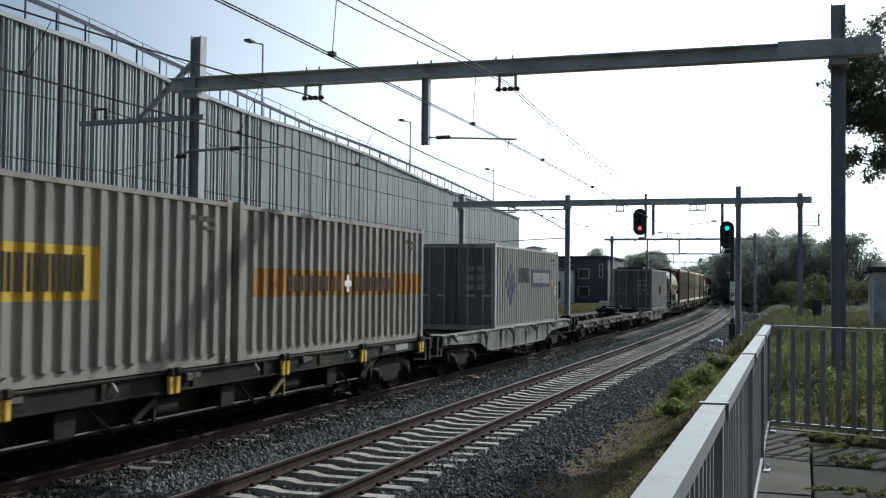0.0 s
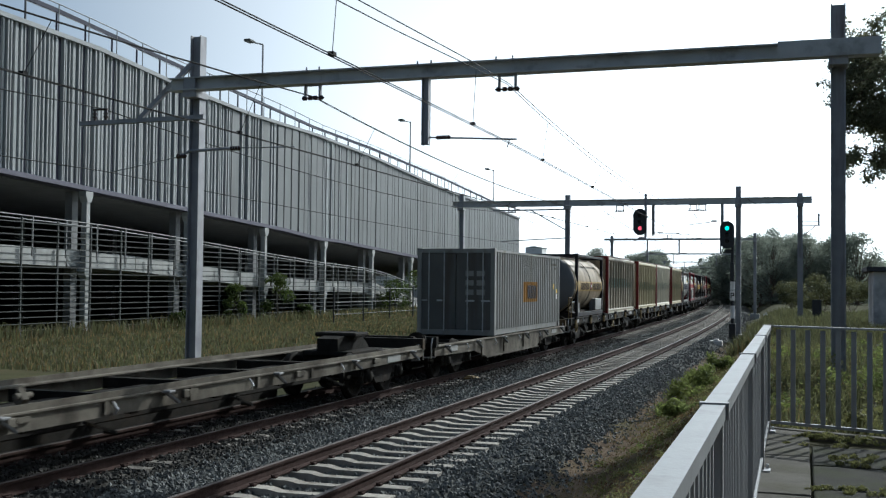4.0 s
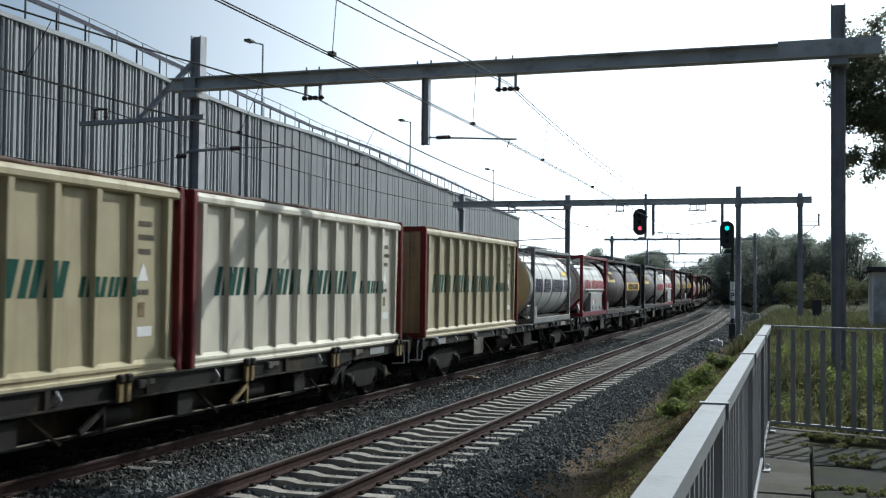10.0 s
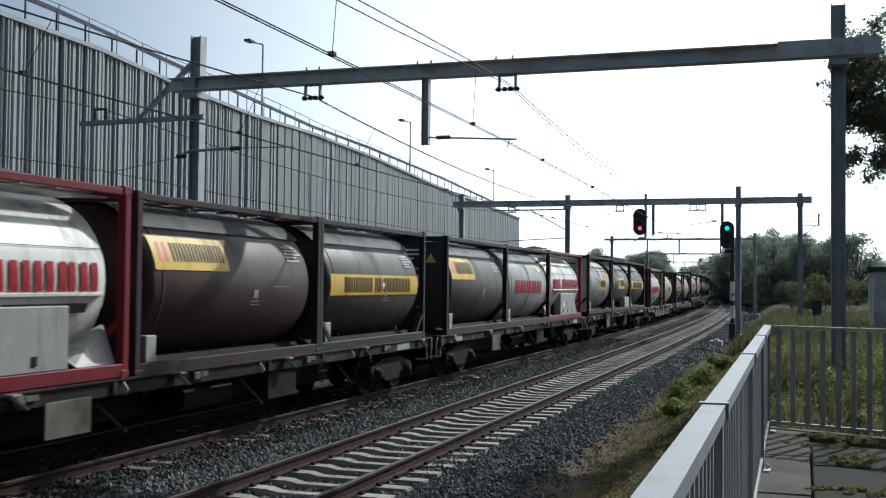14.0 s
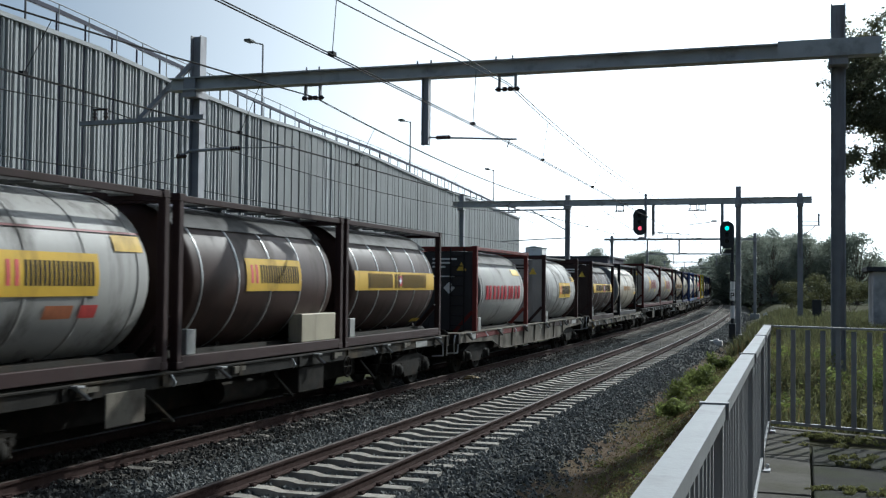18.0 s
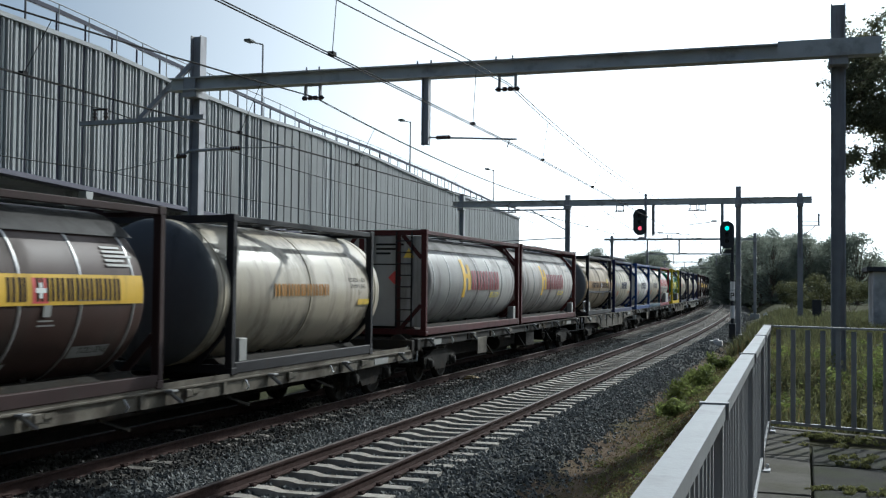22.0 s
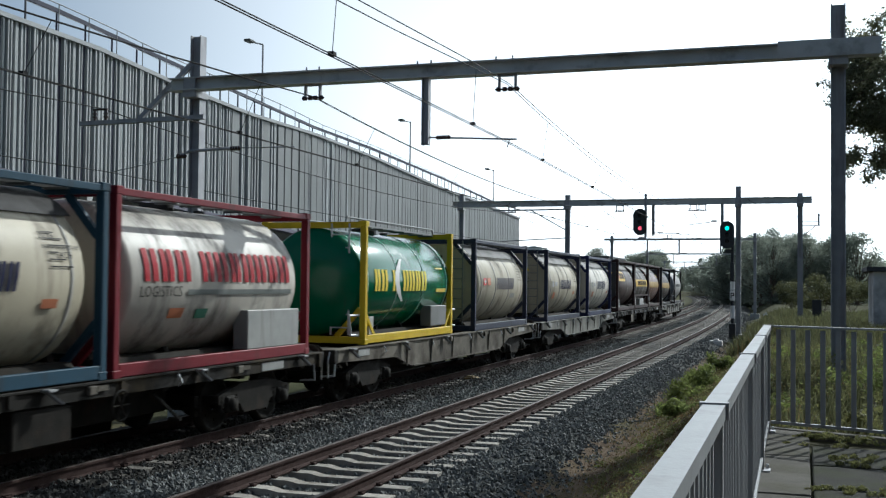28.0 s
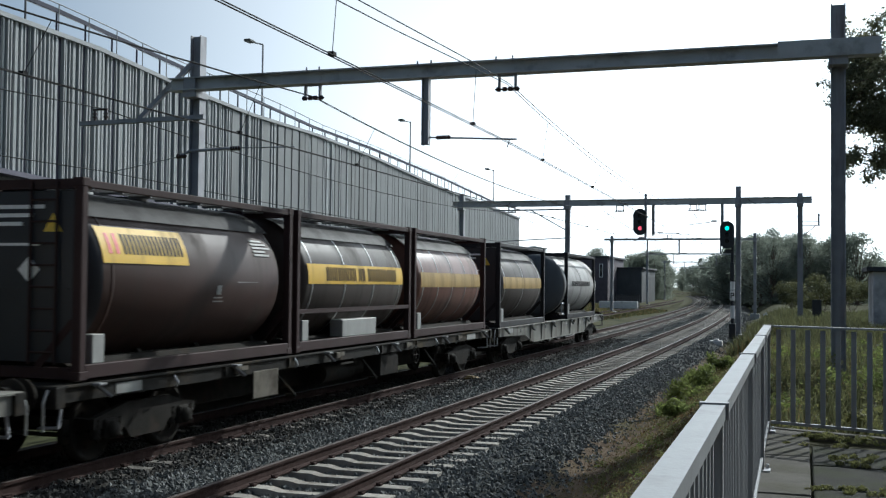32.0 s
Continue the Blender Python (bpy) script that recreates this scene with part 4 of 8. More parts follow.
part("crash_barrier", bp, barrier_mat, garage, "dark barrier along the roof ramp")


def roof_lamp(y, z0, z1):
    t = thing("lamp_post", "slim grey lamp post on the car park roof", "lamp post", "roof lamps")
    g = Geo()
    g.rod((-26, y, z0), (-26, y, z1), 0.09, 8, 0.06)
    part("pole", g, steel_mast, t)
    g = Geo()
    g.beam((-26, y, z1 - 0.05), (-26.5, y - 0.6, z1 + 0.02), 0.09, 0.07)
    g.box(-26.8, y - 1.35, z1 - 0.06, -26.3, y - 0.55, z1 + 0.12, 0.04)
    part("lantern", g, screen_mat, t)


roof_lamp(67.7, 11.5, 19.1)
roof_lamp(97.8, 10.1, 18.0)
roof_lamp(127.5, 0.2, 16.4)

# ---- platform end with railing ----
FZ = 0.9
plat = thing("platform", "raised platform end of worn concrete paving with weeds in the joints", "platform", kind="structure")
g = Geo()
g.prism([(9.3, -8), (16, -8), (16, 12.75 - SLANT * 6.5), (9.5, 12.75), (9.3, 12.75)], "z", -0.4, FZ - 0.085)
part("platform_core", g, mat("mossy_sand_bedding", (0.075, 0.07, 0.045), 0.95, 0, 0.4, 3, 0.6, (0.05, 0.06, 0.025), 0.5, spec=0.05), plat)
random.seed(11)
PAVER = Geo().box(-0.245, -0.495, -0.08, 0.245, 0.495, 0, 0.008).mesh("paving_slab", paver_mat)
SQUARE = Geo().box(-0.595, -0.595, -0.08, 0.595, 0.595, 0, 0.01).mesh("paving_slab", mat("mossy_dark_paving", (0.04, 0.039, 0.033), 0.92, 0, 0.35, 3, 0.6, (0.04, 0.046, 0.02), 0.55, shift=0.12, spec=0.1))
for j in range(20):
    y = 12.1 - j * 1.0
    for i in range(1):
        ob = part("paving_slab", PAVER, None, plat)
        ob.matrix_basis = pose(9.72 + 0.5 * i, y, FZ + random.uniform(-0.006, 0.006), random.uniform(-0.4, 0.4), random.uniform(-0.4, 0.4), 0)
for j in range(17):
    for i in range(5):
        if 11.95 - j * 1.2 + 0.6 > 12.5 - SLANT * (10.58 + 1.2 * i - 9.5):
            continue
        ob = part("paving_slab", SQUARE, None, plat)
        ob.matrix_basis = pose(10.58 + 1.2 * i, 11.95 - j * 1.2, FZ + random.uniform(-0.012, 0.006), random.uniform(-0.5, 0.5), random.uniform(-0.5, 0.5), 0)
g = Geo()
g.beam((9.3, 12.68, FZ - 0.09), (16, 12.68 - SLANT * 6.5, FZ - 0.09), 0.12, 0.2)
g.box(9.3, -8, FZ - 0.2, 9.46, 12.62, FZ + 0.02, 0.02)
part("kerb", g, paver_mat, plat)


def railing(label, p, q, posts, bars, top=0.05, bar_half=0.02):
    """A flat top rail on square posts, with upright flat bars between it and a bottom rail."""
    p, q = Vector(p), Vector(q)
    t = thing("railing", label, "railing", "platform railings")
    d = (q - p)
    n = Vector((-d.y, d.x, 0)).normalized()
    g = Geo()
    up = Vector((0, 0, 1))
    g.beam(p + up * (1.14 - top / 2), q + up * (1.14 - top / 2), 0.078, top)
    part("top_rail", g, railing_mat, t, "pale flat top rail")
    g = Geo()
    g.beam(p + up * 0.10, q + up * 0.10, 0.045, 0.03)
    part("bottom_rail", g, railing_mat, t)
    for f in posts:
        c = p + d * f
        g = Geo()
        g.box(c.x - 0.03, c.y - 0.03, c.z, c.x + 0.03, c.y + 0.03, c.z + 1.09, 0.006)
        po = part("post", g, railing_mat, t)
        g = Geo()
        g.box(c.x - 0.08, c.y - 0.08, c.z, c.x + 0.08, c.y + 0.08, c.z + 0.014)
        for sx in (-0.055, 0.055):
            g.rod((c.x + sx, c.y + sx, c.z + 0.014), (c.x + sx, c.y + sx, c.z + 0.05), 0.014, 6)
        part("foot_plate", g, galv, po)
        g = Geo()
        g.beam(c + up * 1.117 - d.normalized() * 0.02, c + up * 1.117 + d.normalized() * 0.02, 0.1, 0.058)
        part("joint_sleeve", g, railing_mat, po)
    bar = Geo()
    bar.box(-bar_half, -0.005, 0.115, bar_half, 0.005, 1.1)
    me = bar.mesh("baluster", railing_mat)
    a = math.degrees(math.atan2(d.y, d.x))
    for k in range(bars):
        c = p + d * ((k + 0.5) / bars)
        ob = part("baluster", me, None, t)
        ob.matrix_basis = pose(c.x, c.y, c.z, 0, 0, a)
    return t


# post places along the run, as shares of its length
railing("galvanised railing along the platform edge beside the track", (9.665, -1.3, FZ), (9.54, 12.3, FZ), (0.0, 0.164, 0.384, 0.604, 0.804, 0.997), 92)
railing("galvanised railing across the platform end", (9.58, 12.3, FZ), (15.1, 12.3 - SLANT * 5.52, FZ), (0.34, 0.67, 1.0), 37, 0.018, 0.026)


# ---- plants ----
def blades(count, seed, region, height, width, material, lean=0.35, level=ground_z):
    """Grass: each blade a bent strip of two pieces, joined into one mesh."""
    rs = np.random.RandomState(seed)
    v = np.zeros((count, 5, 3))
    for i in range(count):
        x, y = region(rs)
        z = level(x, y)
        a = rs.uniform(0, 6.283)
        h = height(x, y, rs)
        wv = width(y) * rs.uniform(0.6, 1.3)
        c, s = math.cos(a), math.sin(a)
        l = h * lean * rs.uniform(0.2, 1.5)
        b = rs.uniform(0, 6.283)
        lx, ly = math.cos(b) * l, math.sin(b) * l
        v[i, 0] = (x - c * wv, y - s * wv, z - 0.02)
        v[i, 1] = (x + c * wv, y + s * wv, z - 0.02)
        v[i, 2] = (x - c * wv * 0.8 + lx * 0.35, y - s * wv * 0.8 + ly * 0.35, z + h * 0.6)
        v[i, 3] = (x + c * wv * 0.8 + lx * 0.35, y + s * wv * 0.8 + ly * 0.35, z + h * 0.6)
        v[i, 4] = (x + lx, y + ly, z + h)
    base = 5 * np.arange(count)
    quads = np.stack([base, base + 1, base + 3, base + 2], 1).tolist()
    tris = np.stack([base + 2, base + 3, base + 4], 1).tolist()
    faces = [f for pair in zip(quads, tris) for f in pair]
    me = bpy.data.meshes.new("grass")
    me.from_pydata(v.reshape(-1, 3), [], faces)
    me.materials.append(material)
    return me


def patchy(x, y, s=0.5):
    return 0.5 + 0.5 * noise.noise((x * s, y * s, 7.0))


def verge(rs):
    while True:
        y = 2.5 + 32 * rs.rand() ** 1.1
        x = rs.uniform(6.3, 9.35)
        if rs.rand() < 0.10 + 0.9 * smooth_step(6.5, 8.6, x) * patchy(x, y, 0.9) ** 1.5:
            return x, y


def beyond(rs):
    while True:
        y = 12.9 + 60 * rs.rand() ** 1.3
        x = line_x(y) + rs.uniform(7.0, 20)
        y -= SLANT * max(0.0, x - 9.5) * smooth_step(24, 13, y)
        if y < 44 and x < line_x(y) + 9.3 + 0.3 * noise.noise((y, 0, 0)):
            continue
        if rs.rand() < 0.3 + patchy(x, y, 0.4):
            return x, y


def strip(rs):
    y = 24 + 110 * rs.rand() ** 1.2
    return rs.uniform(-21.2, -5.6), y


tagged(new("grass", blades(36000, 3, verge, lambda x, y, rs: rs.uniform(0.01, 0.045) * (0.4 + patchy(x, y)) * (0.28 + 0.75 * smooth_step(7, 22, y)), lambda y: 0.003 + 0.00025 * y, grass_dry, 0.9, sheet_z)), "short dry brown grass on the slope beside the track", "grass", kind="stuff")
tagged(new("grass", blades(12000, 4, verge, lambda x, y, rs: rs.uniform(0.012, 0.05) * (0.4 + patchy(x, y)) * (0.28 + 0.75 * smooth_step(7, 22, y)), lambda y: 0.0035 + 0.00025 * y, grass_green, 0.9, sheet_z)), "short olive grass on the slope beside the track", "grass", kind="stuff")
tagged(new("grass", blades(64000, 5, beyond, lambda x, y, rs: rs.uniform(0.12, 0.5) * (1 + 0.5 * smooth_step(18, 30, y)) * (0.4 + patchy(x, y, 0.3)), lambda y: 0.007 + 0.0004 * y, grass_green)), "rank olive-green grass beyond the platform end", "grass", kind="stuff")
tagged(new("grass", blades(9000, 6, beyond, lambda x, y, rs: rs.uniform(0.15, 0.5) * (0.4 + patchy(x, y, 0.3)), lambda y: 0.004 + 0.0004 * y, grass_dry)), "tall dry grass beyond the platform end", "grass", kind="stuff")
tagged(new("grass", blades(14000, 8, strip, lambda x, y, rs: rs.uniform(0.08, 0.28) * (0.4 + patchy(x, y, 0.3)) + (0.5 * rs.rand() if x < -19.5 else 0), lambda y: 0.008 + 0.0004 * y, grass_dry)), "dry meadow grass behind the train", "grass", kind="stuff")
tagged(new("grass", blades(60000, 9, strip, lambda x, y, rs: rs.uniform(0.06, 0.24) * (0.4 + patchy(x, y, 0.3)) + (0.6 * rs.rand() if x < -19.5 else 0), lambda y: 0.008 + 0.0004 * y, grass_green)), "green meadow grass behind the train", "grass", kind="stuff")


def leaf_cloud(count, seed, centres, size, squash=0.75, ragged=0.35):
    """Leaves as small folded quads scattered through lumps; centres are (x, y, z, radius)."""
    rs = np.random.RandomState(seed)
    w = np.array([c[3] ** 2.2 for c in centres])
    pick = rs.choice(len(centres), count, p=w / w.sum())
    cs = np.array(centres)[pick]
    d = rs.normal(0, 1, (count, 3))
    d /= np.linalg.norm(d, axis=1)[:, None]
    rad = cs[:, 3] * (1 - ragged * rs.rand(count) ** 2 + 0.18 * rs.normal(0, 1, count).clip(-1, 2))
    p = cs[:, :3] + d * rad[:, None] * np.array([1, 1, squash])
    n = d + rs.normal(0, 0.6, (count, 3))
    n /= np.linalg.norm(n, axis=1)[:, None]
    t = np.cross(n, rs.normal(0, 1, (count, 3)))
    t /= np.linalg.norm(t, axis=1)[:, None] + 1e-9
    b = np.cross(n, t)
    sz = size * rs.uniform(0.5, 1.4, count)[:, None]
    v = np.stack([p - t * sz, p - b * sz * 0.45 + n * sz * 0.15, p + t * sz, p + b * sz * 0.45 + n * sz * 0.15], 1)
    base = 4 * np.arange(count)
    f = np.stack([base, base + 1, base + 2, base + 3], 1).tolist()
    me = bpy.data.meshes.new("crown")
    me.from_pydata(v.reshape(-1, 3), [], f)
    return me


def weed_cover(count, seed, region, lump, high, leaf, leafage, leaves, label, level=ground_z):
    """Broad-leaved weeds: small leafy lumps all over a stretch of ground."""
    rs = np.random.RandomState(seed)
    cs = []
    for _ in range(count):
        x, y = region(rs)
        cs.append((x, y, level(x, y) + high * rs.rand() ** 1.5, lump * rs.uniform(0.5, 1.4)))
    me = leaf_cloud(leaves, seed + 1, cs, leaf, 0.6, 0.8)
    me.materials.append(leafage)
    tagged(new("weeds", me), label, "weeds", kind="stuff")


def shoulder(rs):
    while True:
        y = 3 + 40 * rs.rand() ** 1.2
        x = rs.uniform(6.55, 9.4)
        if rs.rand() < 0.12 + patchy(x, y, 0.8) ** 2 * smooth_step(6.4, 8.4, x):
            return x, y


def thicket(rs):
    while True:
        x = rs.uniform(9.2, 16)
        y = 12.9 - SLANT * max(0.0, x - 9.5) + 16 * rs.rand() ** 1.2
        if rs.rand() < 0.25 + patchy(x, y, 0.7):
            return x, y


weed_cover(1500, 301, shoulder, 0.08, 0.06, 0.02, weed_leaf, 40000, "low olive weeds on the slope beside the track", sheet_z)
weed_cover(160, 302, shoulder, 0.09, 0.1, 0.028, leaf_light, 4200, "scattered light-green weeds on the slope", sheet_z)
weed_cover(1500, 305, shoulder, 0.1, 0.01, 0.02, leafy("brown_dead_leaf", (0.10, 0.065, 0.035), 0.2), 26000, "brown dead leaves and litter on the slope", sheet_z)
weed_cover(900, 303, thicket, 0.15, 0.6, 0.026, weed_leaf, 36000, "tall olive weeds beyond the platform end")
weed_cover(120, 304, thicket, 0.14, 0.8, 0.034, leaf_light, 6000, "light-green broad-leaved weeds beyond the platform end")


def limb(g, p, q, r0, r1, rs, n=4):
    p, q = Vector(p), Vector(q)
    last = p
    for i in range(1, n + 1):
        f = i / n
        c = p.lerp(q, f) + Vector(rs.normal(0, 0.06, 3)) * (q - p).length * (0.5 if i < n else 0)
        g.rod(last, c, r0 + (r1 - r0) * (i - 1) / n, 7, r0 + (r1 - r0) * f, caps=False)
        last = c


def tree(label, seed, height, spread, leaves, size, leafage, trunk_share=0.25, lumps=26):
    """A tapered trunk with limbs and a ragged crown of leaf clumps; its foot at the origin."""
    rs = np.random.RandomState(seed)
    t = thing("tree", label, "tree", "trees by the line")
    g = Geo()
    limb(g, (0, 0, -0.3), (rs.normal(0, 0.2), rs.normal(0, 0.2), height * 0.75), 0.028 * height, 0.008 * height, rs, 6)
    cs = []
    for k in range(lumps):
        a = rs.uniform(0, 6.283)
        f = rs.uniform(0, 1)
        z = height * (trunk_share + (1 - trunk_share) * f * 0.93)
        env = math.sin(math.pi * min(1, 0.16 + 0.80 * f)) ** 0.7
        r = spread * env * rs.uniform(0.35, 0.85)
        c = (math.cos(a) * r, math.sin(a) * r, z)
        cs.append((*c, spread * rs.uniform(0.2, 0.36)))
        if k % 2 == 0:
            limb(g, (0, 0, height * (trunk_share * 0.7 + 0.4 * f)), c, 0.009 * height, 0.003 * height, rs)
    part("trunk", g, bark, t)
    me = leaf_cloud(leaves, seed + 50, cs, size)
    me.materials.append(leafage)
    part("crown", me, None, t)
    return t


random.seed(5)
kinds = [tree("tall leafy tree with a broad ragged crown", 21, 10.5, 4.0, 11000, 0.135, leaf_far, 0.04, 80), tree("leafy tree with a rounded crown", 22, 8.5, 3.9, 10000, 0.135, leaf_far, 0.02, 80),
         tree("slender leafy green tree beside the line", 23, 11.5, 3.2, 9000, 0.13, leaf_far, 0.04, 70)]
TALL = (10.5, 8.5, 11.5)


def sight(degrees, y):
    """The x at which a line of sight from the platform, so many degrees to the right of the track, reaches y."""
    return EYE.x + y * math.tan(radians(degrees))


spots = []  # x, y, wanted height
# The wood along the outer side of the curve: a ragged front, thickening backwards.
for k in range(16):
    y = 132 + 26 * random.random()
    spots.append((sight(-2.2 + 5.0 * (k + 0.5 * random.random()) / 16, y), y, 8.2 + 1.3 * random.random()))
for k in range(20):
    y = 165 + 70 * random.random()
    spots.append((sight(-3.5 + 1.8 * (k + random.random()) / 20, y), y, 9.0 + 1.4 * random.random() + (y - 165) * 0.02))
for k in range(26):
    y = 235 + 110 * random.random()
    spots.append((max(line_x(y) + 7.5, sight(-5.6 + 2.4 * (k + random.random()) / 26, y)), y, 8.5 + 2.2 * random.random()))
for k in range(16):
    y = 150 + 60 * random.random()
    spots.append((sight(2.5 + 4.5 * (k + random.random()) / 16, y), y, 6.3 + 1.5 * random.random()))
# The trees on the inner side, behind the siding.
for k in range(20):
    y = 196 + 60 * random.random()
    spots.append((min(line_x(y) - 9.0, sight(-8.6 + 3.2 * (k + random.random()) / 20, y)), y, 7.2 + 2.0 * random.random()))
for k in range(34):
    y = 260 + 240 * random.random()
    spots.append((line_x(y) - 9.0 - 24 * random.random() ** 1.3, y, 9.0 + 3.0 * random.random()))
for k in range(22):
    y = 350 + 200 * random.random()
    spots.append((line_x(y) + 8 + 22 * random.random(), y, 10.0 + 3.0 * random.random()))
for k in range(10):
    spots.append((random.uniform(16, 34), random.uniform(75, 150), 4.0 + 2.5 * random.random()))
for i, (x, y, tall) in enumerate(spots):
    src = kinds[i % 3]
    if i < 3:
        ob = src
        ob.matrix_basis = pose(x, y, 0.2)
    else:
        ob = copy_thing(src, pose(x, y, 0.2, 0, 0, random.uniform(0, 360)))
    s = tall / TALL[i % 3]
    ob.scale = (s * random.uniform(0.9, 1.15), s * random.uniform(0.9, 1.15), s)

# The tree beside the platform whose branches hang into the view.
rs = np.random.RandomState(77)
near_tree = thing("tree", "leafy tree with hanging twigs beside the portal post", "tree", "trees by the line")
g = Geo()
limb(g, (14.6, 27.5, 0.2), (14.0, 27, 9.5), 0.22, 0.08, rs, 6)
cs = []


def crown_shape(x, z):
    """Where the hanging crown has leaves: a ragged left side, a bay below the middle and gaps of sky."""
    if z > 8.35 + 0.25 * math.sin(5 * x) or x < 10.62 + 0.16 * math.sin(4.1 * z):
        return False
    if z < 5.95 and x < 10.95 + 0.7 * smooth_step(5.0, 5.9, z) and not (z < 5.6 and x > 10.8 + 0.35 * smooth_step(5.1, 4.7, z)):
        return False
    if z < 4.75 + 0.35 * (x - 10.8):
        return False
    return noise.noise((x * 2.1, z * 2.1, 3.0)) > (-0.3 if z > 6.2 else -0.12)


while len(cs) < 430:
    x, z = 10.5 + 3.0 * rs.rand() ** 1.2, 4.6 + 4.0 * rs.rand()
    if crown_shape(x, z):
        y = 26.5 + rs.normal(0, 0.6)
        cs.append((x, y, z, rs.uniform(0.12, 0.32)))
        if len(cs) % 4 == 0:
            limb(g, (13.9, 27.1, min(9, z + 1.1)), (x, y, z), 0.035, 0.006, rs, 6)
for x, z in ((10.2, 7.15), (10.34, 7.2), (10.45, 7.1), (10.4, 6.66), (10.5, 6.7), (10.5, 7.55)):
    cs.append((x, 26.3, z, 0.1))
    limb(g, (11.2, 26.5, z + 0.12), (x, 26.3, z), 0.012, 0.004, rs, 4)
part("trunk", g, bark, near_tree)
me = leaf_cloud(52000, 78, cs, 0.042, 1.0, 0.95)
me.materials.append(thin_leaf)
part("crown", me, None, near_tree)


def bush(label, x, y, h, w, seed, leafage, leaves=900, size=0.07):
    rs = np.random.RandomState(seed)
    t = thing("bush", label, "bush", "bushes")
    z = ground_z(x, y)
    g = Geo()
    cs = []
    for k in range(9):
        a, f = rs.uniform(0, 6.283), rs.rand()
        c = (x + math.cos(a) * w * 0.55 * (1 - 0.5 * f), y + math.sin(a) * w * 0.55 * (1 - 0.5 * f), z + h * (0.18 + 0.72 * f))
        cs.append((*c, w * rs.uniform(0.18, 0.34)))
        limb(g, (x, y, z - 0.1), c, 0.02, 0.006, rs, 3)
    part("stem", g, bark, t)
    me = leaf_cloud(leaves, seed + 9, cs, size)
    me.materials.append(leafage)
    part("crown", me, None, t)
    return t


for i, (x, y, h, w) in enumerate(((7.3, 26.6, 0.4, 0.8), (7.45, 29.5, 0.6, 0.9), (7.2, 31.5, 0.4, 0.8), (7.4, 34.5, 0.7, 0.7), (7.1, 24.6, 0.22, 0.6), (7.6, 22.5, 0.25, 0.6))):
    bush("young light-green bush on the slope", x, y, h, w, 100 + i, leaf_light, 1100, 0.05)
for i, (x, y, h, w) in enumerate(((-20.9, 55.2, 2.4, 1.0), (-20.9, 60.5, 2.9, 1.6), (-20.9, 80.5, 3.0, 1.8), (-20.8, 85.5, 3.4, 2.2), (-20.8, 49.5, 1.1, 1.0), (-20.9, 64.5, 1.0, 0.8))):
    bush("dark green bush at the foot of the car park", x, y, h, w, 130 + i, leaf_mat, 900, 0.11)
for i, (x, y, h, w) in enumerate(((11.0, 16.5, 1.1, 0.9), (12.1, 17.5, 1.4, 1.0), (13.2, 16.0, 1.1, 0.9), (11.8, 21.5, 1.1, 0.8), (12.6, 14.2, 0.8, 0.7), (10.6, 14.0, 0.45, 0.5), (13.8, 14.4, 0.9, 0.8), (12.8, 19.5, 1.2, 1.0), (12.3, 25.0, 1.2, 1.2))):
    bush("weedy green shrub beyond the railing", x, y, h, w, 150 + i, leaf_light if i % 3 == 0 else weed_leaf, 1000, 0.035)
for i, (x, y, h, w) in enumerate(((11.3, 90, 2.8, 2.0), (8.9, 96, 2.2, 2.4), (10.4, 100, 2.4, 3.0), (13.5, 92, 2.2, 2.6), (15.2, 88, 2.4, 2.6), (12.8, 104, 3.0, 3.4))):
    bush("garden bush in front of the wood", x, y, h, w, 170 + i, grass_green, 2200, 0.1)


def joint_weed(x, y, w, seed):
    rs = np.random.RandomState(seed)
    cs = [(x + rs.uniform(-w, w), y + rs.normal(0, 0.07), FZ + 0.005, rs.uniform(0.02, 0.05)) for _ in range(7)]
    me = leaf_cloud(260, seed, cs, 0.016, 0.35)
    me.materials.append(weed_leaf)
    tagged(new("weed", me), "low weeds growing in a paving joint", "weed", "paving weeds", "stuff")


random.seed(31)
for k in range(50):
    x = random.uniform(9.98, 12.4)
    if k % 3 == 0:
        joint_weed(x, 12.55 - 1.2 * random.randint(1, 6), random.uniform(0.1, 0.4), 200 + k)
    elif k % 3 == 1:
        joint_weed(x, 12.45 - SLANT * (x - 9.5) - random.uniform(0.05, 0.4), random.uniform(0.1, 0.3), 200 + k)
    else:
        joint_weed(random.uniform(10.0, 11.6), random.uniform(7.5, 11.2), 0.16, 200 + k)

# Unseen trees and a brick building, added beside and behind the platform against skylight.
for k, (x, y, s) in enumerate(((19, 4, 0.9), (25, 10, 1.0), (29, 24, 0.9), (33, 34, 1.0), (18.5, -4, 0.95), (23, -12, 1.05), (30, 44, 0.8), (26, 2, 1.1), (31, 55, 0.8), (34, 64, 0.9))):
    ob = copy_thing(kinds[k % 3], pose(x, y, 0.2, 0, 0, 70 * k))
    ob.scale = (s * 1.3, s * 1.3, s)
sky_block_tree = tree("dense leafy tree added unseen around the platform to hold back skylight", 24, 11.0, 4.4, 7000, 0.36, leaf_mat, 0.05, 40)
sky_block_tree.matrix_basis = pose(22, -14, 0.2)
for k in range(26):
    side = k % 4 == 1
    x, y = ((random.uniform(19.5, 27), -24 + 1.5 * k) if side else (random.uniform(-30, -8), -8 - 2.2 * k))
    ob = copy_thing(sky_block_tree, pose(x, y, 0.2, 0, 0, 40 * k))
    ob.scale = (1.15, 1.15, random.uniform(0.9, 1.2))
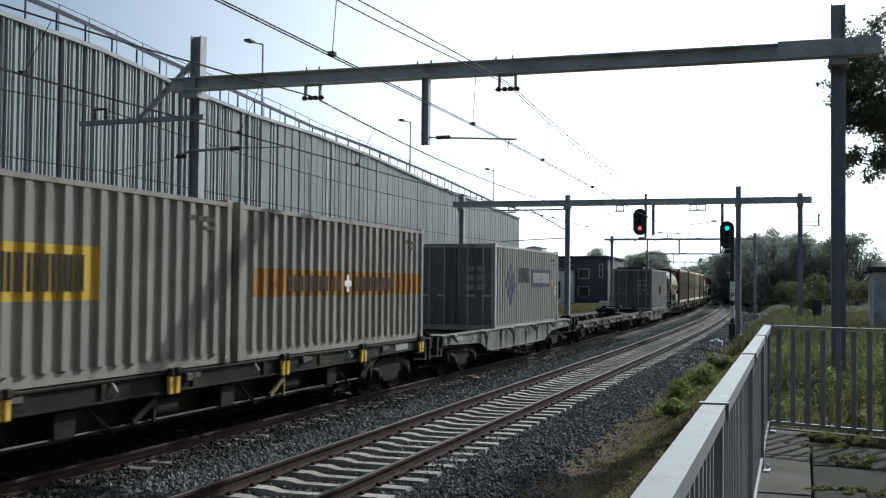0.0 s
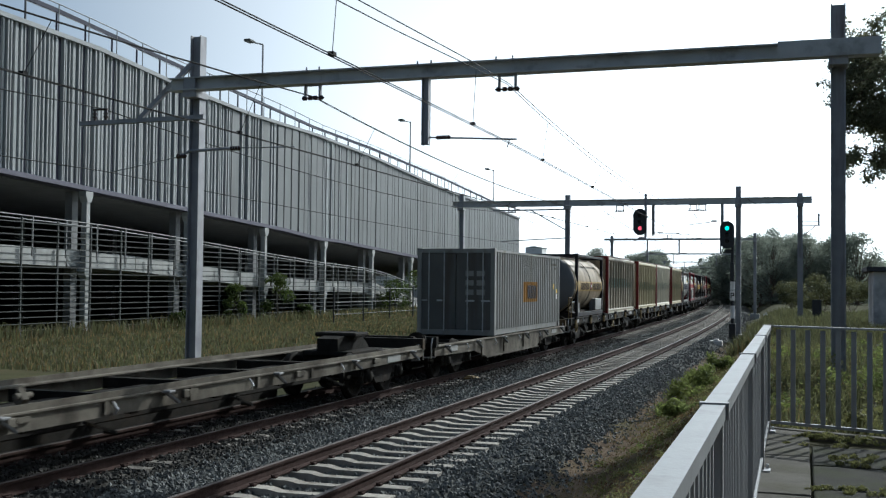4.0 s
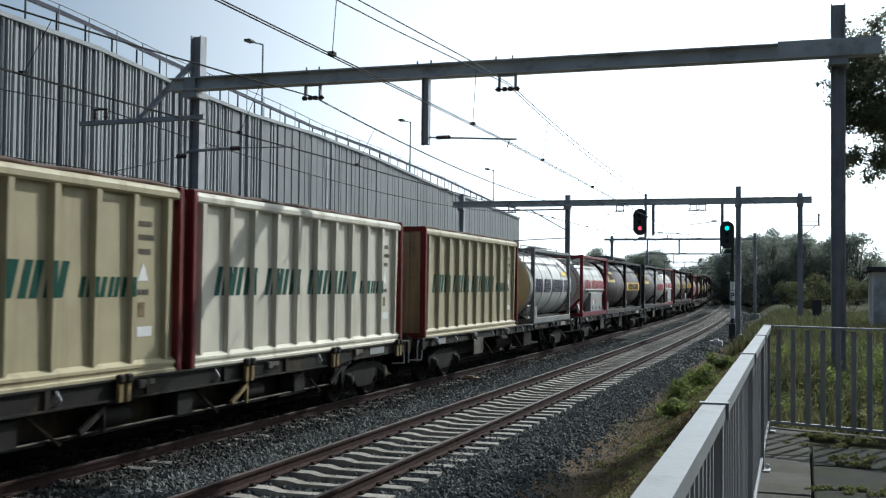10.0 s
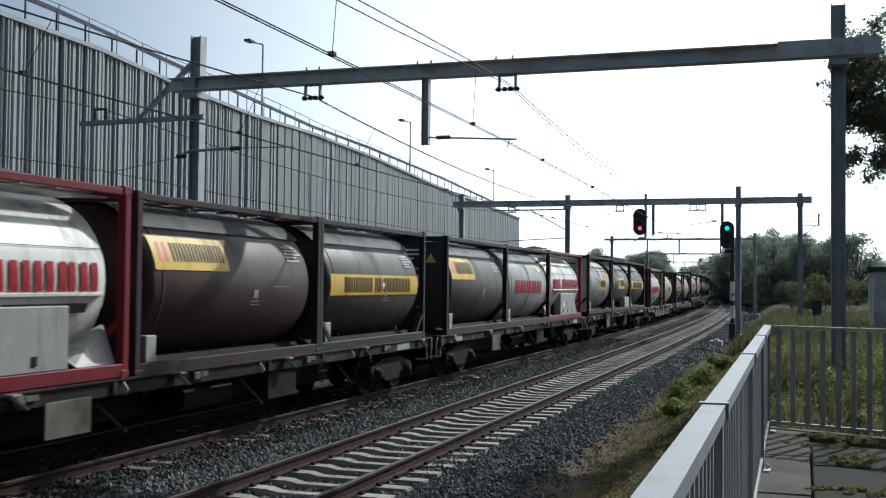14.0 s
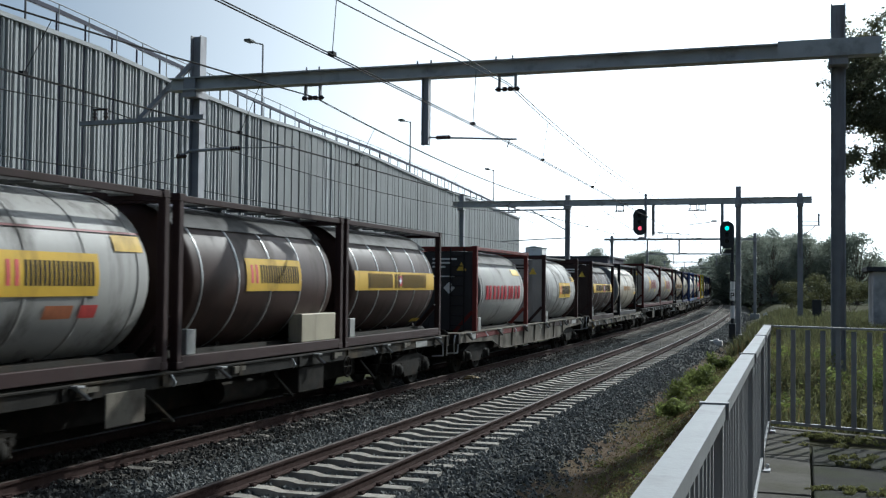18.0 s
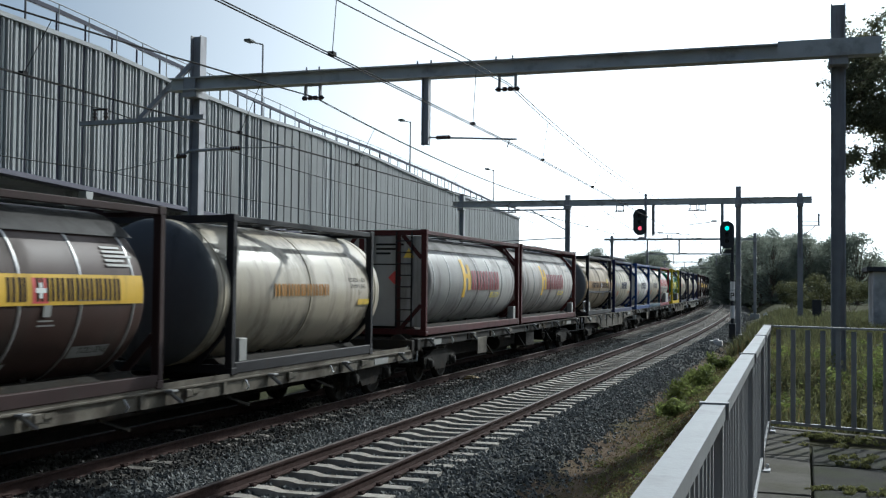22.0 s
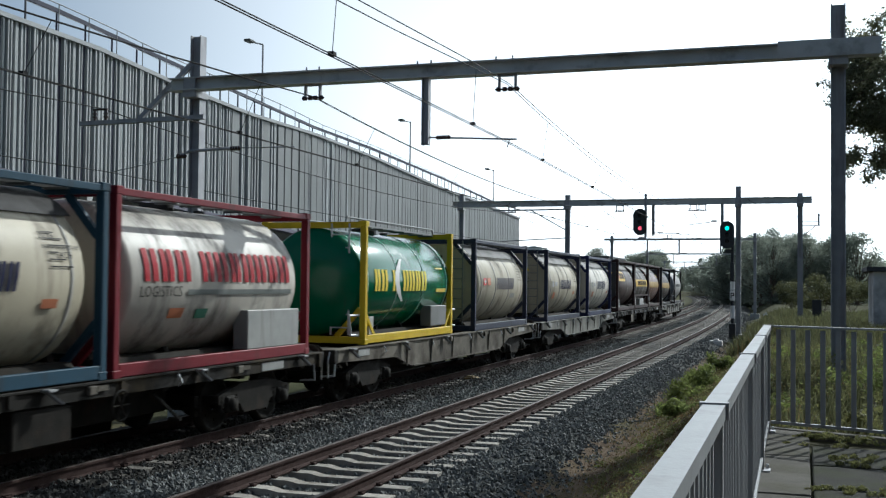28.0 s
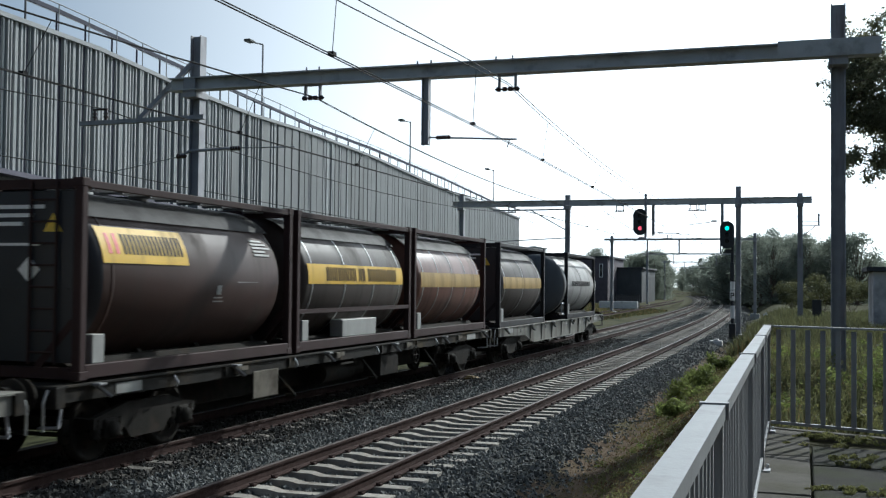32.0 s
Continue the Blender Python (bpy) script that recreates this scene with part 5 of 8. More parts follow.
for k in range(12):
    x = -34 + 5.6 * k
    ob = copy_thing(sky_block_tree, pose(x if not -9 < x < 12 else x - 32, random.uniform(-34, -26), 0.2, 0, 0, 50 * k))
    ob.scale = (1.3, 1.3, random.uniform(1.3, 1.6))
# Made-up building out of view: it keeps low sky off the train's ends.
sky_block = thing("station_building", "plain brick block added unseen behind the camera to hold back skylight", "building")
g = Geo()
g.box(9.5, -38, 0, 17, -14, 6.5, 0.03)
part("wall", g, mat("block_brick", (0.22, 0.12, 0.09), 0.85, 0, 0.3, 4, 0.3), sky_block)
g = Geo()
g.prism([(9.1, 6.5), (17.4, 6.5), (13.25, 9.5)], "y", -38.4, -13.6)
part("roof", g, dark_deck, sky_block)

# ---- far buildings and small things ----
def gable_house(name, label, x0, x1, y0, y1, z1, wall, windows, roof_z):
    t = thing(name, label, "building")
    g = Geo()
    g.box(x0, y0, 0.0, x1, y1, z1, 0.02)
    part("wall", g, wall, t)
    g = Geo()
    g.box(x0 - 0.25, y0 - 0.25, z1, x1 + 0.25, y1 + 0.25, z1 + roof_z, 0.03)
    part("roof", g, dark_deck, t)
    for (x, z, w, h) in windows:
        g = Geo()
        g.box(x, y0 - 0.05, z, x + w, y0 - 0.005, z + h)
        wd = part("window", g, white_paint, t)
        g = Geo()
        g.box(x + 0.08, y0 - 0.06, z + 0.08, x + w - 0.08, y0 - 0.052, z + h - 0.08)
        part("pane", g, dark_lens, wd)
    return t


purple_brick = mat("dark_purple_brick", (0.10, 0.085, 0.10), 0.85, 0, 0.25, 1.5, 0.2)
gable_house("office_building", "low dark brick building with a white-framed window", -30.5, -16.2, 152, 166, 6.3, purple_brick, [(-17.4, 3.6, 0.5, 1.9), (-20.4, 3.4, 1.6, 1.4), (-23.2, 3.4, 1.6, 1.4), (-20.4, 0.9, 1.6, 1.4), (-23.2, 0.9, 1.6, 1.4)], 0.3)
gable_house("industrial_shed", "dark flat-roofed shed behind the siding", -17.6, -12.6, 160, 175, 4.9, mat("dark_sheet_wall", (0.07, 0.075, 0.08), 0.7, 0, 0.2, 1, 0.1), [], 0.25)
workshop = gable_house("workshop", "white rendered workshop with tall dark windows", -28.2, -20.8, 146, 151.5, 4.4, white_paint, [(-25.9, 0.8, 0.5, 2.5), (-24.5, 0.6, 0.75, 2.6), (-22.3, 0.6, 0.75, 2.5), (-27.9, 3.3, 1.4, 0.75)], 0.12)
g = Geo()
g.prism([(145.95, 2.9), (144.6, 1.9), (144.6, 1.82), (145.95, 2.8)], "x", -28.2, -25.95)
part("awning", g, white_paint, workshop, "pale sloping awning")
g = Geo()
g.box(-25.15, 145.7, 3.0, -24.75, 145.99, 4.9, 0.02)
part("flue", g, galv, workshop)
cabin = thing("roof_hut", "white plant cabin on the flat roof of the brick building", "building")
g = Geo()
g.box(-28.6, 154, 6.6, -26.1, 157, 7.85, 0.02)
part("wall", g, white_paint, cabin)
g = Geo()
g.prism([(-28.75, 7.85), (-25.95, 7.85), (-27.35, 8.1)], "y", 153.9, 157.1)
part("roof", g, concrete_mat, cabin)
gable_house("warehouse", "long low grey warehouse behind the car park", -52.0, -31.0, 152, 170, 4.6, concrete_mat, [], 0.3)
shed = thing("relay_hut", "small flat-roofed hut with peeling painted walls", "hut")
g = Geo()
g.box(12.45, 45.0, 0.2, 15.2, 48.5, 3.1, 0.03)
part("wall", g, mat("peeling_plaster", (0.62, 0.60, 0.58), 0.85, 0, 0.3, 1.6, 0.2, (0.13, 0.12, 0.13), 0.6), shed)
g = Geo()
g.box(12.2, 44.7, 3.1, 15.5, 48.8, 3.28, 0.02)
part("roof", g, dark_deck, shed)
g = Geo()
g.box(13.0, 44.96, 0.3, 14.0, 44.995, 2.4)
part("door", g, dark_deck, shed)
fence = thing("wooden_fence", "dark close-boarded fence by the siding", "fence")
for k in range(12):
    g = Geo()
    g.box(-9.6 + k * 0.225, 118.0, -0.1, -9.6 + k * 0.225 + 0.21, 118.05, 1.45 + 0.03 * (k % 3))
    part("board", g, dark_deck, fence)
g = Geo()
g.box(-10.3, 112.4, 0.1, -6.3, 112.9, 0.85, 0.04)
solid("concrete_barrier", g, white_paint, "low white concrete barrier beside the siding", "barrier")
boxes = thing("trackside_cabinet", "pair of small yellow trackside boxes", "cabinet")
for k in range(2):
    g = Geo()
    g.box(-9.75 + k * 0.42, 57.0, 0.1, -9.75 + k * 0.42 + 0.38, 57.35, 0.78, 0.02)
    part("box", g, yellow_paint, boxes)
    g = Geo()
    g.box(-9.77 + k * 0.42, 56.98, 0.78, -9.73 + k * 0.42 + 0.38, 57.37, 0.83, 0.01)
    part("lid", g, yellow_paint, boxes)
cab = thing("trackside_cabinet", "dark post-mounted equipment cabinet", "cabinet")
g = Geo()
g.box(10.3, 57.8, 1.0, 10.75, 58.1, 1.85, 0.02)
part("box", g, signal_black, cab)
g = Geo()
g.rod((10.52, 57.95, 0.2), (10.52, 57.95, 1.0), 0.05, 8)
part("post", g, signal_black, cab)
for x, y, h in ((7.2, 88.0, 0.35), (5.9, 54.0, 0.22), (7.4, 57.0, 0.25)):
    g = Geo()
    g.box(x - 0.3, y - 0.25, ground_z(x, y) - 0.05, x + 0.3, y + 0.25, ground_z(x, y) + h, 0.03)
    g.box(x - 0.12, y - 0.2, ground_z(x, y) + h, x + 0.12, y + 0.2, ground_z(x, y) + h + 0.08, 0.02)
    solid("cable_box", g, white_paint, "small pale cable box on the ballast edge", "cable box", "cable boxes")
wire_fence = thing("wire_fence", "thin dark post-and-wire fence in the meadow", "fence")
for k in range(7):
    g = Geo()
    g.rod((-16.0, 58 + 4.5 * k, -0.1), (-16.0, 58 + 4.5 * k, 2.2), 0.05, 6)
    part("post", g, signal_black, wire_fence)
g = Geo()
for z in (0.6, 1.3, 2.1):
    g.rod((-16.0, 58, z), (-16.0, 85, z), 0.02, 5)
part("wires", g, signal_black, wire_fence)


# ---- the freight train ----
HALF = 1.219
MOVING = []  # (thing, metres along the track at the start)


def casting(g, x, y, z):
    g.box(x - 0.085, y - 0.09, z - 0.06, x + 0.085, y + 0.09, z + 0.06, 0.012)


CELLS = (((0.0, 0.3, 0, 1), (0.48, 0.8, 0, 1)), ((0.0, 0.32, 0, 1), (0.5, 0.8, 0, 1)), ((0.04, 0.34, 0, 1), (0.46, 0.76, 0, 1)))


def bar_cells(y0, y1, count):
    """Bars (start, end, foot share, head share) for words of so many characters each, with a space between words."""
    words = count if isinstance(count, tuple) else (count,)
    total = sum(words) + 0.6 * (len(words) - 1)
    pitch = (y1 - y0) / total
    out, at, k = [], y0, 0
    for n in words:
        for _ in range(n):
            for a, b, f0, f1 in CELLS[(k * 2 + n) % 3]:
                out.append((at + a * pitch, at + b * pitch, f0, f1))
            at += pitch
            k += 1
        at += 0.6 * pitch
    return out


def stroke_marks(y0, y1, z0, z1, count, slant=0.0):
    """Plain upright bars in the rhythm of a line of lettering: quads in the (y, z) plane, two strokes a character."""
    quads = []
    for b0, b1, f0, f1 in bar_cells(y0, y1, count):
        za, zb = z0 + (z1 - z0) * f0, z0 + (z1 - z0) * f1
        quads.append(((b0 + slant * f0, za), (b1 + slant * f0, za), (b1 + slant * f1, zb), (b0 + slant * f1, zb)))
    return quads


def flat_marks(name, quads, x, material, parent, label=""):
    g = Geo()
    for q in quads:
        g.add([(x, a, b) for a, b in q] + [(x - 0.003, a, b) for a, b in q], [(0, 1, 2, 3), (7, 6, 5, 4), (0, 4, 5, 1), (1, 5, 6, 2), (2, 6, 7, 3), (3, 7, 4, 0)])
    return part(name, g, material, parent, label, kind="stuff")


def paint(name, color, rough=0.5, dirt=GRIME, amount=0.25, metal=0.0, scale=1.4):
    return mat(name, color, rough, metal, 0.15, scale, 0.06, dirt, amount, streak=True, spec=0.28 if rough < 0.5 else 0.15)


def corrugated(x, y0, y1, z0, z1, pitch=0.28, depth=0.055):
    g = Geo()
    n = max(1, round((y1 - y0) / pitch))
    p = (y1 - y0) / n
    line = []
    for k in range(n):
        a = y0 + k * p
        line += [(a, 0), (a + p * 0.36, 0), (a + p * 0.5, 1), (a + p * 0.86, 1)]
    line.append((y1, 0))
    s = 1 if x > 0 else -1
    for a, d in line:
        xx = x - s * (depth if d else 0)
        g.v += [(xx, a, z0), (xx, a, z1)]
    g.f = [(2 * i, 2 * i + 2, 2 * i + 3, 2 * i + 1) for i in range(len(line) - 1)]
    g.smooth = [False] * len(g.f)
    return g


def box_container(label, length, color, marks, height=2.591, tone="a", pitch=0.28):
    """A steel box container with ribbed sides, a frame, castings and double end doors."""
    t = thing("shipping_container", label, "container", "train containers")
    paintwork = paint("container_paint_" + tone, color, 0.55, (0.15, 0.12, 0.095), 0.32)
    # Doors: colour halved for the end turned from the sun, plus some dirt.
    shaded_door_paint = paint("container_shaded_door_" + tone, tuple(k * 0.5 for k in color), 0.6, (0.09, 0.07, 0.055), 0.4)
    h, b = length / 2, height
    for s in (-1, 1):
        part("ribbed_side", corrugated(s * (HALF - 0.012), -h + 0.14, h - 0.14, 0.17, b - 0.1, pitch), paintwork, t)
    g = Geo()
    for y in (-h, h):
        e = 1 if y < 0 else -1
        for s in (-1, 1):
            g.box(s * HALF, y, 0.0, s * (HALF - 0.13), y + e * 0.15, b, 0.01)
        g.box(-HALF + 0.13, y + e * 0.005, 0.0, HALF - 0.13, y + e * 0.12, 0.16)
        g.box(-HALF + 0.13, y + e * 0.005, b - 0.13, HALF - 0.13, y + e * 0.12, b - 0.01)
    for s in (-1, 1):
        g.box(s * (HALF - 0.055), -h + 0.15, 0.01, s * (HALF - 0.1), h - 0.15, 0.17)
        g.box(s * (HALF - 0.002), -h + 0.15, b - 0.1, s * (HALF - 0.07), h - 0.15, b - 0.03)
    part("frame", g, paintwork, t)
    for y in (-h, h):
        for s in (-1, 1):
            for z in (0.06, b - 0.055):
                c = Geo()
                casting(c, s * (HALF - 0.08), y - math.copysign(0.085, y), z)
                part("corner_casting", c, paintwork, t)
    roof = Geo()
    roof.box(-HALF + 0.07, -h + 0.12, b - 0.06, HALF - 0.07, h - 0.12, b - 0.03)
    part("roof", roof, paintwork, t)
    floor = Geo()
    floor.box(-HALF + 0.07, -h + 0.12, 0.1, HALF - 0.07, h - 0.12, 0.16)
    part("floor", floor, under_black, t)
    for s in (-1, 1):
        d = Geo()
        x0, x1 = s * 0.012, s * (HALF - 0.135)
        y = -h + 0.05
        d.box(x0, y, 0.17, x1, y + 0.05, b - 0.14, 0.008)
        door = part("door", d, shaded_door_paint, t)
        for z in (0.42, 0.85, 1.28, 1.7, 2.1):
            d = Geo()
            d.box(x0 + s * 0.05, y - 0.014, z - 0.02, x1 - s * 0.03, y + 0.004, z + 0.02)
            part("door_rib", d, shaded_door_paint, door)
        for k in (0.33, 0.78):
            x = x0 + (x1 - x0) * k
            r = Geo()
            r.rod((x, y - 0.035, 0.12), (x, y - 0.035, b - 0.1), 0.02, 6)
            r.box(x - 0.05, y - 0.05, 1.0, x + 0.22 * s, y - 0.03, 1.05)
            part("locking_bar", r, galv, door)
    e = Geo()
    e.box(-HALF + 0.135, h - 0.1, 0.17, HALF - 0.135, h - 0.05, b - 0.14)
    part("end_wall", e, paintwork, t)
    for k in range(6):
        plates = Geo().box(0.3 + (k % 2) * 0.35, -h + 0.034, 1.2 + (k // 2) * 0.28, 0.55 + (k % 2) * 0.35, -h + 0.05, 1.36 + (k // 2) * 0.28)
        part("data_decal", plates, plate_mat, t)
    stickers = () if tone == "white" else ((h - 1.05, h - 0.9, 1.36, 1.56, yellow_plate), (h - 0.56, h - 0.4, 1.22, 1.36, yellow_plate), (h - 0.56, h - 0.4, 1.02, 1.2, white_paint))
    for y0, y1, z0, z1, material in stickers:
        flat_marks("decal", [((y0, z0), (y1, z0), (y1, z1), (y0, z1))], HALF - 0.006, material, t, "small sticker")
    code = stroke_marks(h - 1.3, h - 0.5, 2.22, 2.3, (4, 6, 1)) + stroke_marks(h - 0.85, h - 0.5, 2.09, 2.15, 4)
    flat_marks("data_stencil", code, HALF - 0.006, wagon_tan, t)
    for kind, y0, y1, z0, z1, material, count in marks:
        if kind == "band":
            n = round((length - 0.28) / pitch)
            p = (length - 0.28) / n
            k0, k1 = round((y0 + h - 0.14) / p), round((y1 + h - 0.14) / p)
            strip = corrugated(HALF - 0.009, -h + 0.14 + k0 * p, -h + 0.14 + k1 * p, z0, z1, p)
            part("colour_band", strip, material, t)
        elif kind == "cross":
            ym, zm, w, v = (y0 + y1) / 2, (z0 + z1) / 2, (y1 - y0) / 6, (z1 - z0) / 6
            flat_marks("cross", [((y0, zm - v), (y1, zm - v), (y1, zm + v), (y0, zm + v)), ((ym - w, z0), (ym + w, z0), (ym + w, zm - v), (ym - w, zm - v)), ((ym - w, zm + v), (ym + w, zm + v), (ym + w, z1), (ym - w, z1))], HALF - 0.0015, material, t, "white cross")
        elif kind == "diamond":
            left, up, down = Vector((y0, (z0 + z1) / 2)), Vector(((y1 - y0) / 2, (z1 - z0) / 2)), Vector(((y1 - y0) / 2, (z0 - z1) / 2))
            bands = [[left + up * a + down * c for a, c in ((0.0, b0), (1.0, b0), (1.0, b1), (0.0, b1))] for b0, b1 in ((0.0, 0.2), (0.36, 0.64), (0.8, 1.0))]
            flat_marks("emblem", bands, HALF - 0.002, material, t, "dark blue banded diamond emblem")
        elif kind == "panel":
            plate = flat_marks("name_panel", [((y0, z0), (y1, z0), (y1, z1), (y0, z1))], HALF - 0.002, material, t, "navy name panel")
            flat_marks("lettering", stroke_marks(y0 + 0.2, y1 - 0.15, z0 + 0.12, z1 - 0.12, count), HALF + 0.002, plate_mat, plate)
        else:
            flat_marks("lettering", stroke_marks(y0, y1, z0, z1, count), HALF - 0.002, material, t)
    return t


def bulk_container(label, length, tone, color, faded, height=2.75, foot=1.14):
    """A tall tipping box with upright ribs on its sides, red end posts and an open-topped edge."""
    t = thing("bulk_container", label, "container", "train containers")
    cream = paint("bulk_cream_" + tone, color, 0.55, (0.24, 0.19, 0.12), 0.3)
    end_brown = paint("bulk_end_tan", (0.33, 0.26, 0.17), 0.65, GRIME, 0.4)
    red = paint("bulk_red_post", (0.14, 0.022, 0.02), 0.65, GRIME, 0.4)
    h, b = length / 2, height
    for s in (-1, 1):
        g = Geo()
        g.box(s * (HALF - 0.105), -h + 0.12, 0.2, s * (HALF - 0.15), h - 0.12, b - 0.2)
        side = part("side_panel", g, cream, t)
        n = 10
        for k in range(n + 1):
            rib = Geo()
            y = -h + 0.36 + (length - 0.72) * k / n
            za, zb, xa, xb = 0.24, b - 0.2, s * (HALF - 0.104), s * (HALF - 0.012)
            vs = [(xa, y - 0.055, za), (xb - s * 0.03, y - 0.03, za), (xb - s * 0.03, y + 0.03, za), (xa, y + 0.055, za), (xa, y - 0.09, zb), (xb, y - 0.055, zb), (xb, y + 0.055, zb), (xa, y + 0.09, zb)]
            rib.add(vs, [(0, 1, 5, 4), (1, 2, 6, 5), (2, 3, 7, 6), (3, 2, 1, 0), (4, 5, 6, 7), (0, 4, 7, 3)])
            part("upright_rib", rib, cream, side)
        g = Geo()
        g.box(s * (HALF - 0.01), -h + 0.13, 0.015, s * (HALF - 0.15), h - 0.13, 0.1, 0.015)
        g.box(s * (HALF - 0.05), -h + 0.13, 0.1, s * (HALF - 0.15), h - 0.13, 0.16)
        g.prism([(s * (HALF - 0.03), 0.16), (s * (HALF - 0.03), 0.2), (s * (HALF - 0.104), 0.26), (s * (HALF - 0.15), 0.26), (s * (HALF - 0.15), 0.16)], "y", -h + 0.13, h - 0.13)
        g.prism([(s * (HALF - 0.005), b - 0.1), (s * (HALF - 0.005), b - 0.17), (s * (HALF - 0.03), b - 0.2), (s * (HALF - 0.15), b - 0.2), (s * (HALF - 0.15), b - 0.03), (s * (HALF - 0.07), b - 0.03), (s * (HALF - 0.03), b - 0.055)], "y", -h + 0.13, h - 0.13)
        part("side_rail", g, cream, t)
        y0, y1 = -h + length * 0.09, -h + length * 0.878
        q = stroke_marks(y0, y0 + (y1 - y0) * 0.8, foot, foot + 0.46, (3, 3, 5), 0.13) + stroke_marks(y0 + (y1 - y0) * 0.83, y1, foot, foot + 0.27, 4, 0.07)
        if s > 0:
            over = Geo()
            for k in range(n + 1):
                y = -h + 0.36 + (length - 0.72) * k / n
                for c in q:
                    lo, hi = max(c[0][0], y - 0.045), min(c[1][0] + c[2][0] - c[1][0], y + 0.045)
                    if hi > lo:
                        xs_ = [HALF - 0.042 + 0.03 * (z - 0.24) / (b - 0.44) + 0.003 for z in (c[0][1], c[2][1])]
                        over.add([(xs_[0], lo, c[0][1]), (xs_[0], hi, c[0][1]), (xs_[1], hi, c[2][1]), (xs_[1], lo, c[2][1])], [(0, 1, 2, 3)])
            part("lettering", over, faded, side, kind="stuff")
            flat_marks("lettering", q, HALF - 0.100, faded, t, "green lettering along the side")
        cloth = Geo()
        for k in range(18):
            y = -h + 0.2 + (length - 0.4) * k / 18
            cloth.rod((s * (HALF - 0.17), y, b - 0.005 + 0.012 * (k % 3)), (s * (HALF - 0.17), y + (length - 0.4) / 18, b - 0.005 + 0.012 * ((k + 1) % 3)), 0.035, 6)
        part("cover_hem", cloth, paint("brown_cover", (0.13, 0.085, 0.07), 0.8), t, "rolled brown hem of the cover")
    for y in (-h, h):
        e = 1 if y < 0 else -1
        for s in (-1, 1):
            g = Geo()
            g.box(s * HALF, y, 0.0, s * (HALF - 0.14), y + e * 0.13, b, 0.02)
            part("end_post", g, red if y < 0 or tone != "b" else cream, t, "dull red end post")
        for z0, z1 in ((b - 0.12, b), (0.0, 0.16)):
            g = Geo()
            g.box(-HALF + 0.14, y, z0, HALF - 0.14, y + e * 0.12, z1)
            part("end_beam", g, red, t)
    for y in (h - 0.1, -h + 0.05):
        end = part("end_wall", Geo().box(-HALF + 0.14, y, 0.16, HALF - 0.14, y + 0.05, b - 0.12), end_brown, t, "dirty tan end wall")
    for x in (-0.75, -0.25, 0.25, 0.75):
        part("end_stiffener", Geo().box(x - 0.05, -h, 0.2, x + 0.05, -h + 0.049, b - 0.16, 0.01), end_brown, end)
    for z in (0.55, 1.5, 2.2):
        part("end_stiffener", Geo().box(-HALF + 0.15, -h + 0.012, z - 0.05, HALF - 0.15, -h + 0.047, z + 0.05), end_brown, end)
    g = Geo()
    g.box(-HALF + 0.16, -h + 0.14, b - 0.1, HALF - 0.16, h - 0.14, b - 0.06)
    part("tarpaulin_cover", g, paint("brown_cover", (0.13, 0.085, 0.07), 0.8), t)
    # Stencilled data, warning triangle and plates in the last bay.
    m = h - 0.36 - (length - 0.72) / n / 2
    rows = stroke_marks(m - 0.24, m + 0.1, 2.12, 2.2, 4) + stroke_marks(m - 0.24, m + 0.16, 1.93, 2.01, 5) + stroke_marks(m - 0.24, m + 0.08, 1.73, 1.81, 4)
    flat_marks("data_stencil", rows + stroke_marks(m - 0.24, m + 0.05, 1.16, 1.24, 3), HALF - 0.1, wagon_tan, t)
    flat_marks("warning_triangle", [((m - 0.24, 1.36), (m + 0.02, 1.36), (m - 0.105, 1.62), (m - 0.115, 1.62))], HALF - 0.1, white_paint, t, "white warning triangle")
    flat_marks("data_plate", [((m - 0.22, 0.86), (m - 0.06, 0.86), (m - 0.06, 1.06), (m - 0.22, 1.06))], HALF - 0.1, ochre_paint, t, "small tan plate")
    flat_marks("data_plate", [((m - 0.24, 0.58), (m + 0.12, 0.58), (m + 0.12, 0.72), (m - 0.24, 0.72))], HALF - 0.1, white_paint, t, "white plate with small pictures")
    return t


def shell_patch(radius, y0, y1, a0, a1, zc, slant=0.0, n=6):
    """A piece of the tank's skin between two heights (as angles from the horizontal), on the +x side."""
    g = Geo()
    for i in range(n + 1):
        f = i / n
        a = a0 + (a1 - a0) * f
        for y in (y0 + slant * f, y1 + slant * f):
            g.v.append((radius * math.cos(a), y, zc + radius * math.sin(a)))
    g.f = [(2 * i, 2 * i + 1, 2 * i + 3, 2 * i + 2) for i in range(n)]
    g.smooth = [True] * n
    return g


def wrapped_text(text, high, radius, y, a, zc):
    """Stencilled words bent round the barrel; y is where the line starts, a its height as an angle."""
    curve = bpy.data.curves.new("words", "FONT")
    curve.body, curve.size, curve.resolution_u = text, high / 0.7, 2
    holder = bpy.data.objects.new("words", curve)
    flat = bpy.data.meshes.new_from_object(holder)
    g = Geo()
    g.v = [(radius * math.cos(a + v.co.y / radius), y + v.co.x, zc + radius * math.sin(a + v.co.y / radius)) for v in flat.vertices]
    g.f = [tuple(p.vertices) for p in flat.polygons]
    g.smooth = [False] * len(g.f)
    bpy.data.objects.remove(holder)
    bpy.data.meshes.remove(flat)
    bpy.data.curves.remove(curve)
    return g


dark_top_mat = mat("dark_top_sheet", (0.04, 0.038, 0.036), 0.6, 0.0, 0.3, 2.0, 0.12, (0.02, 0.018, 0.017), 0.45, spec=0.15)


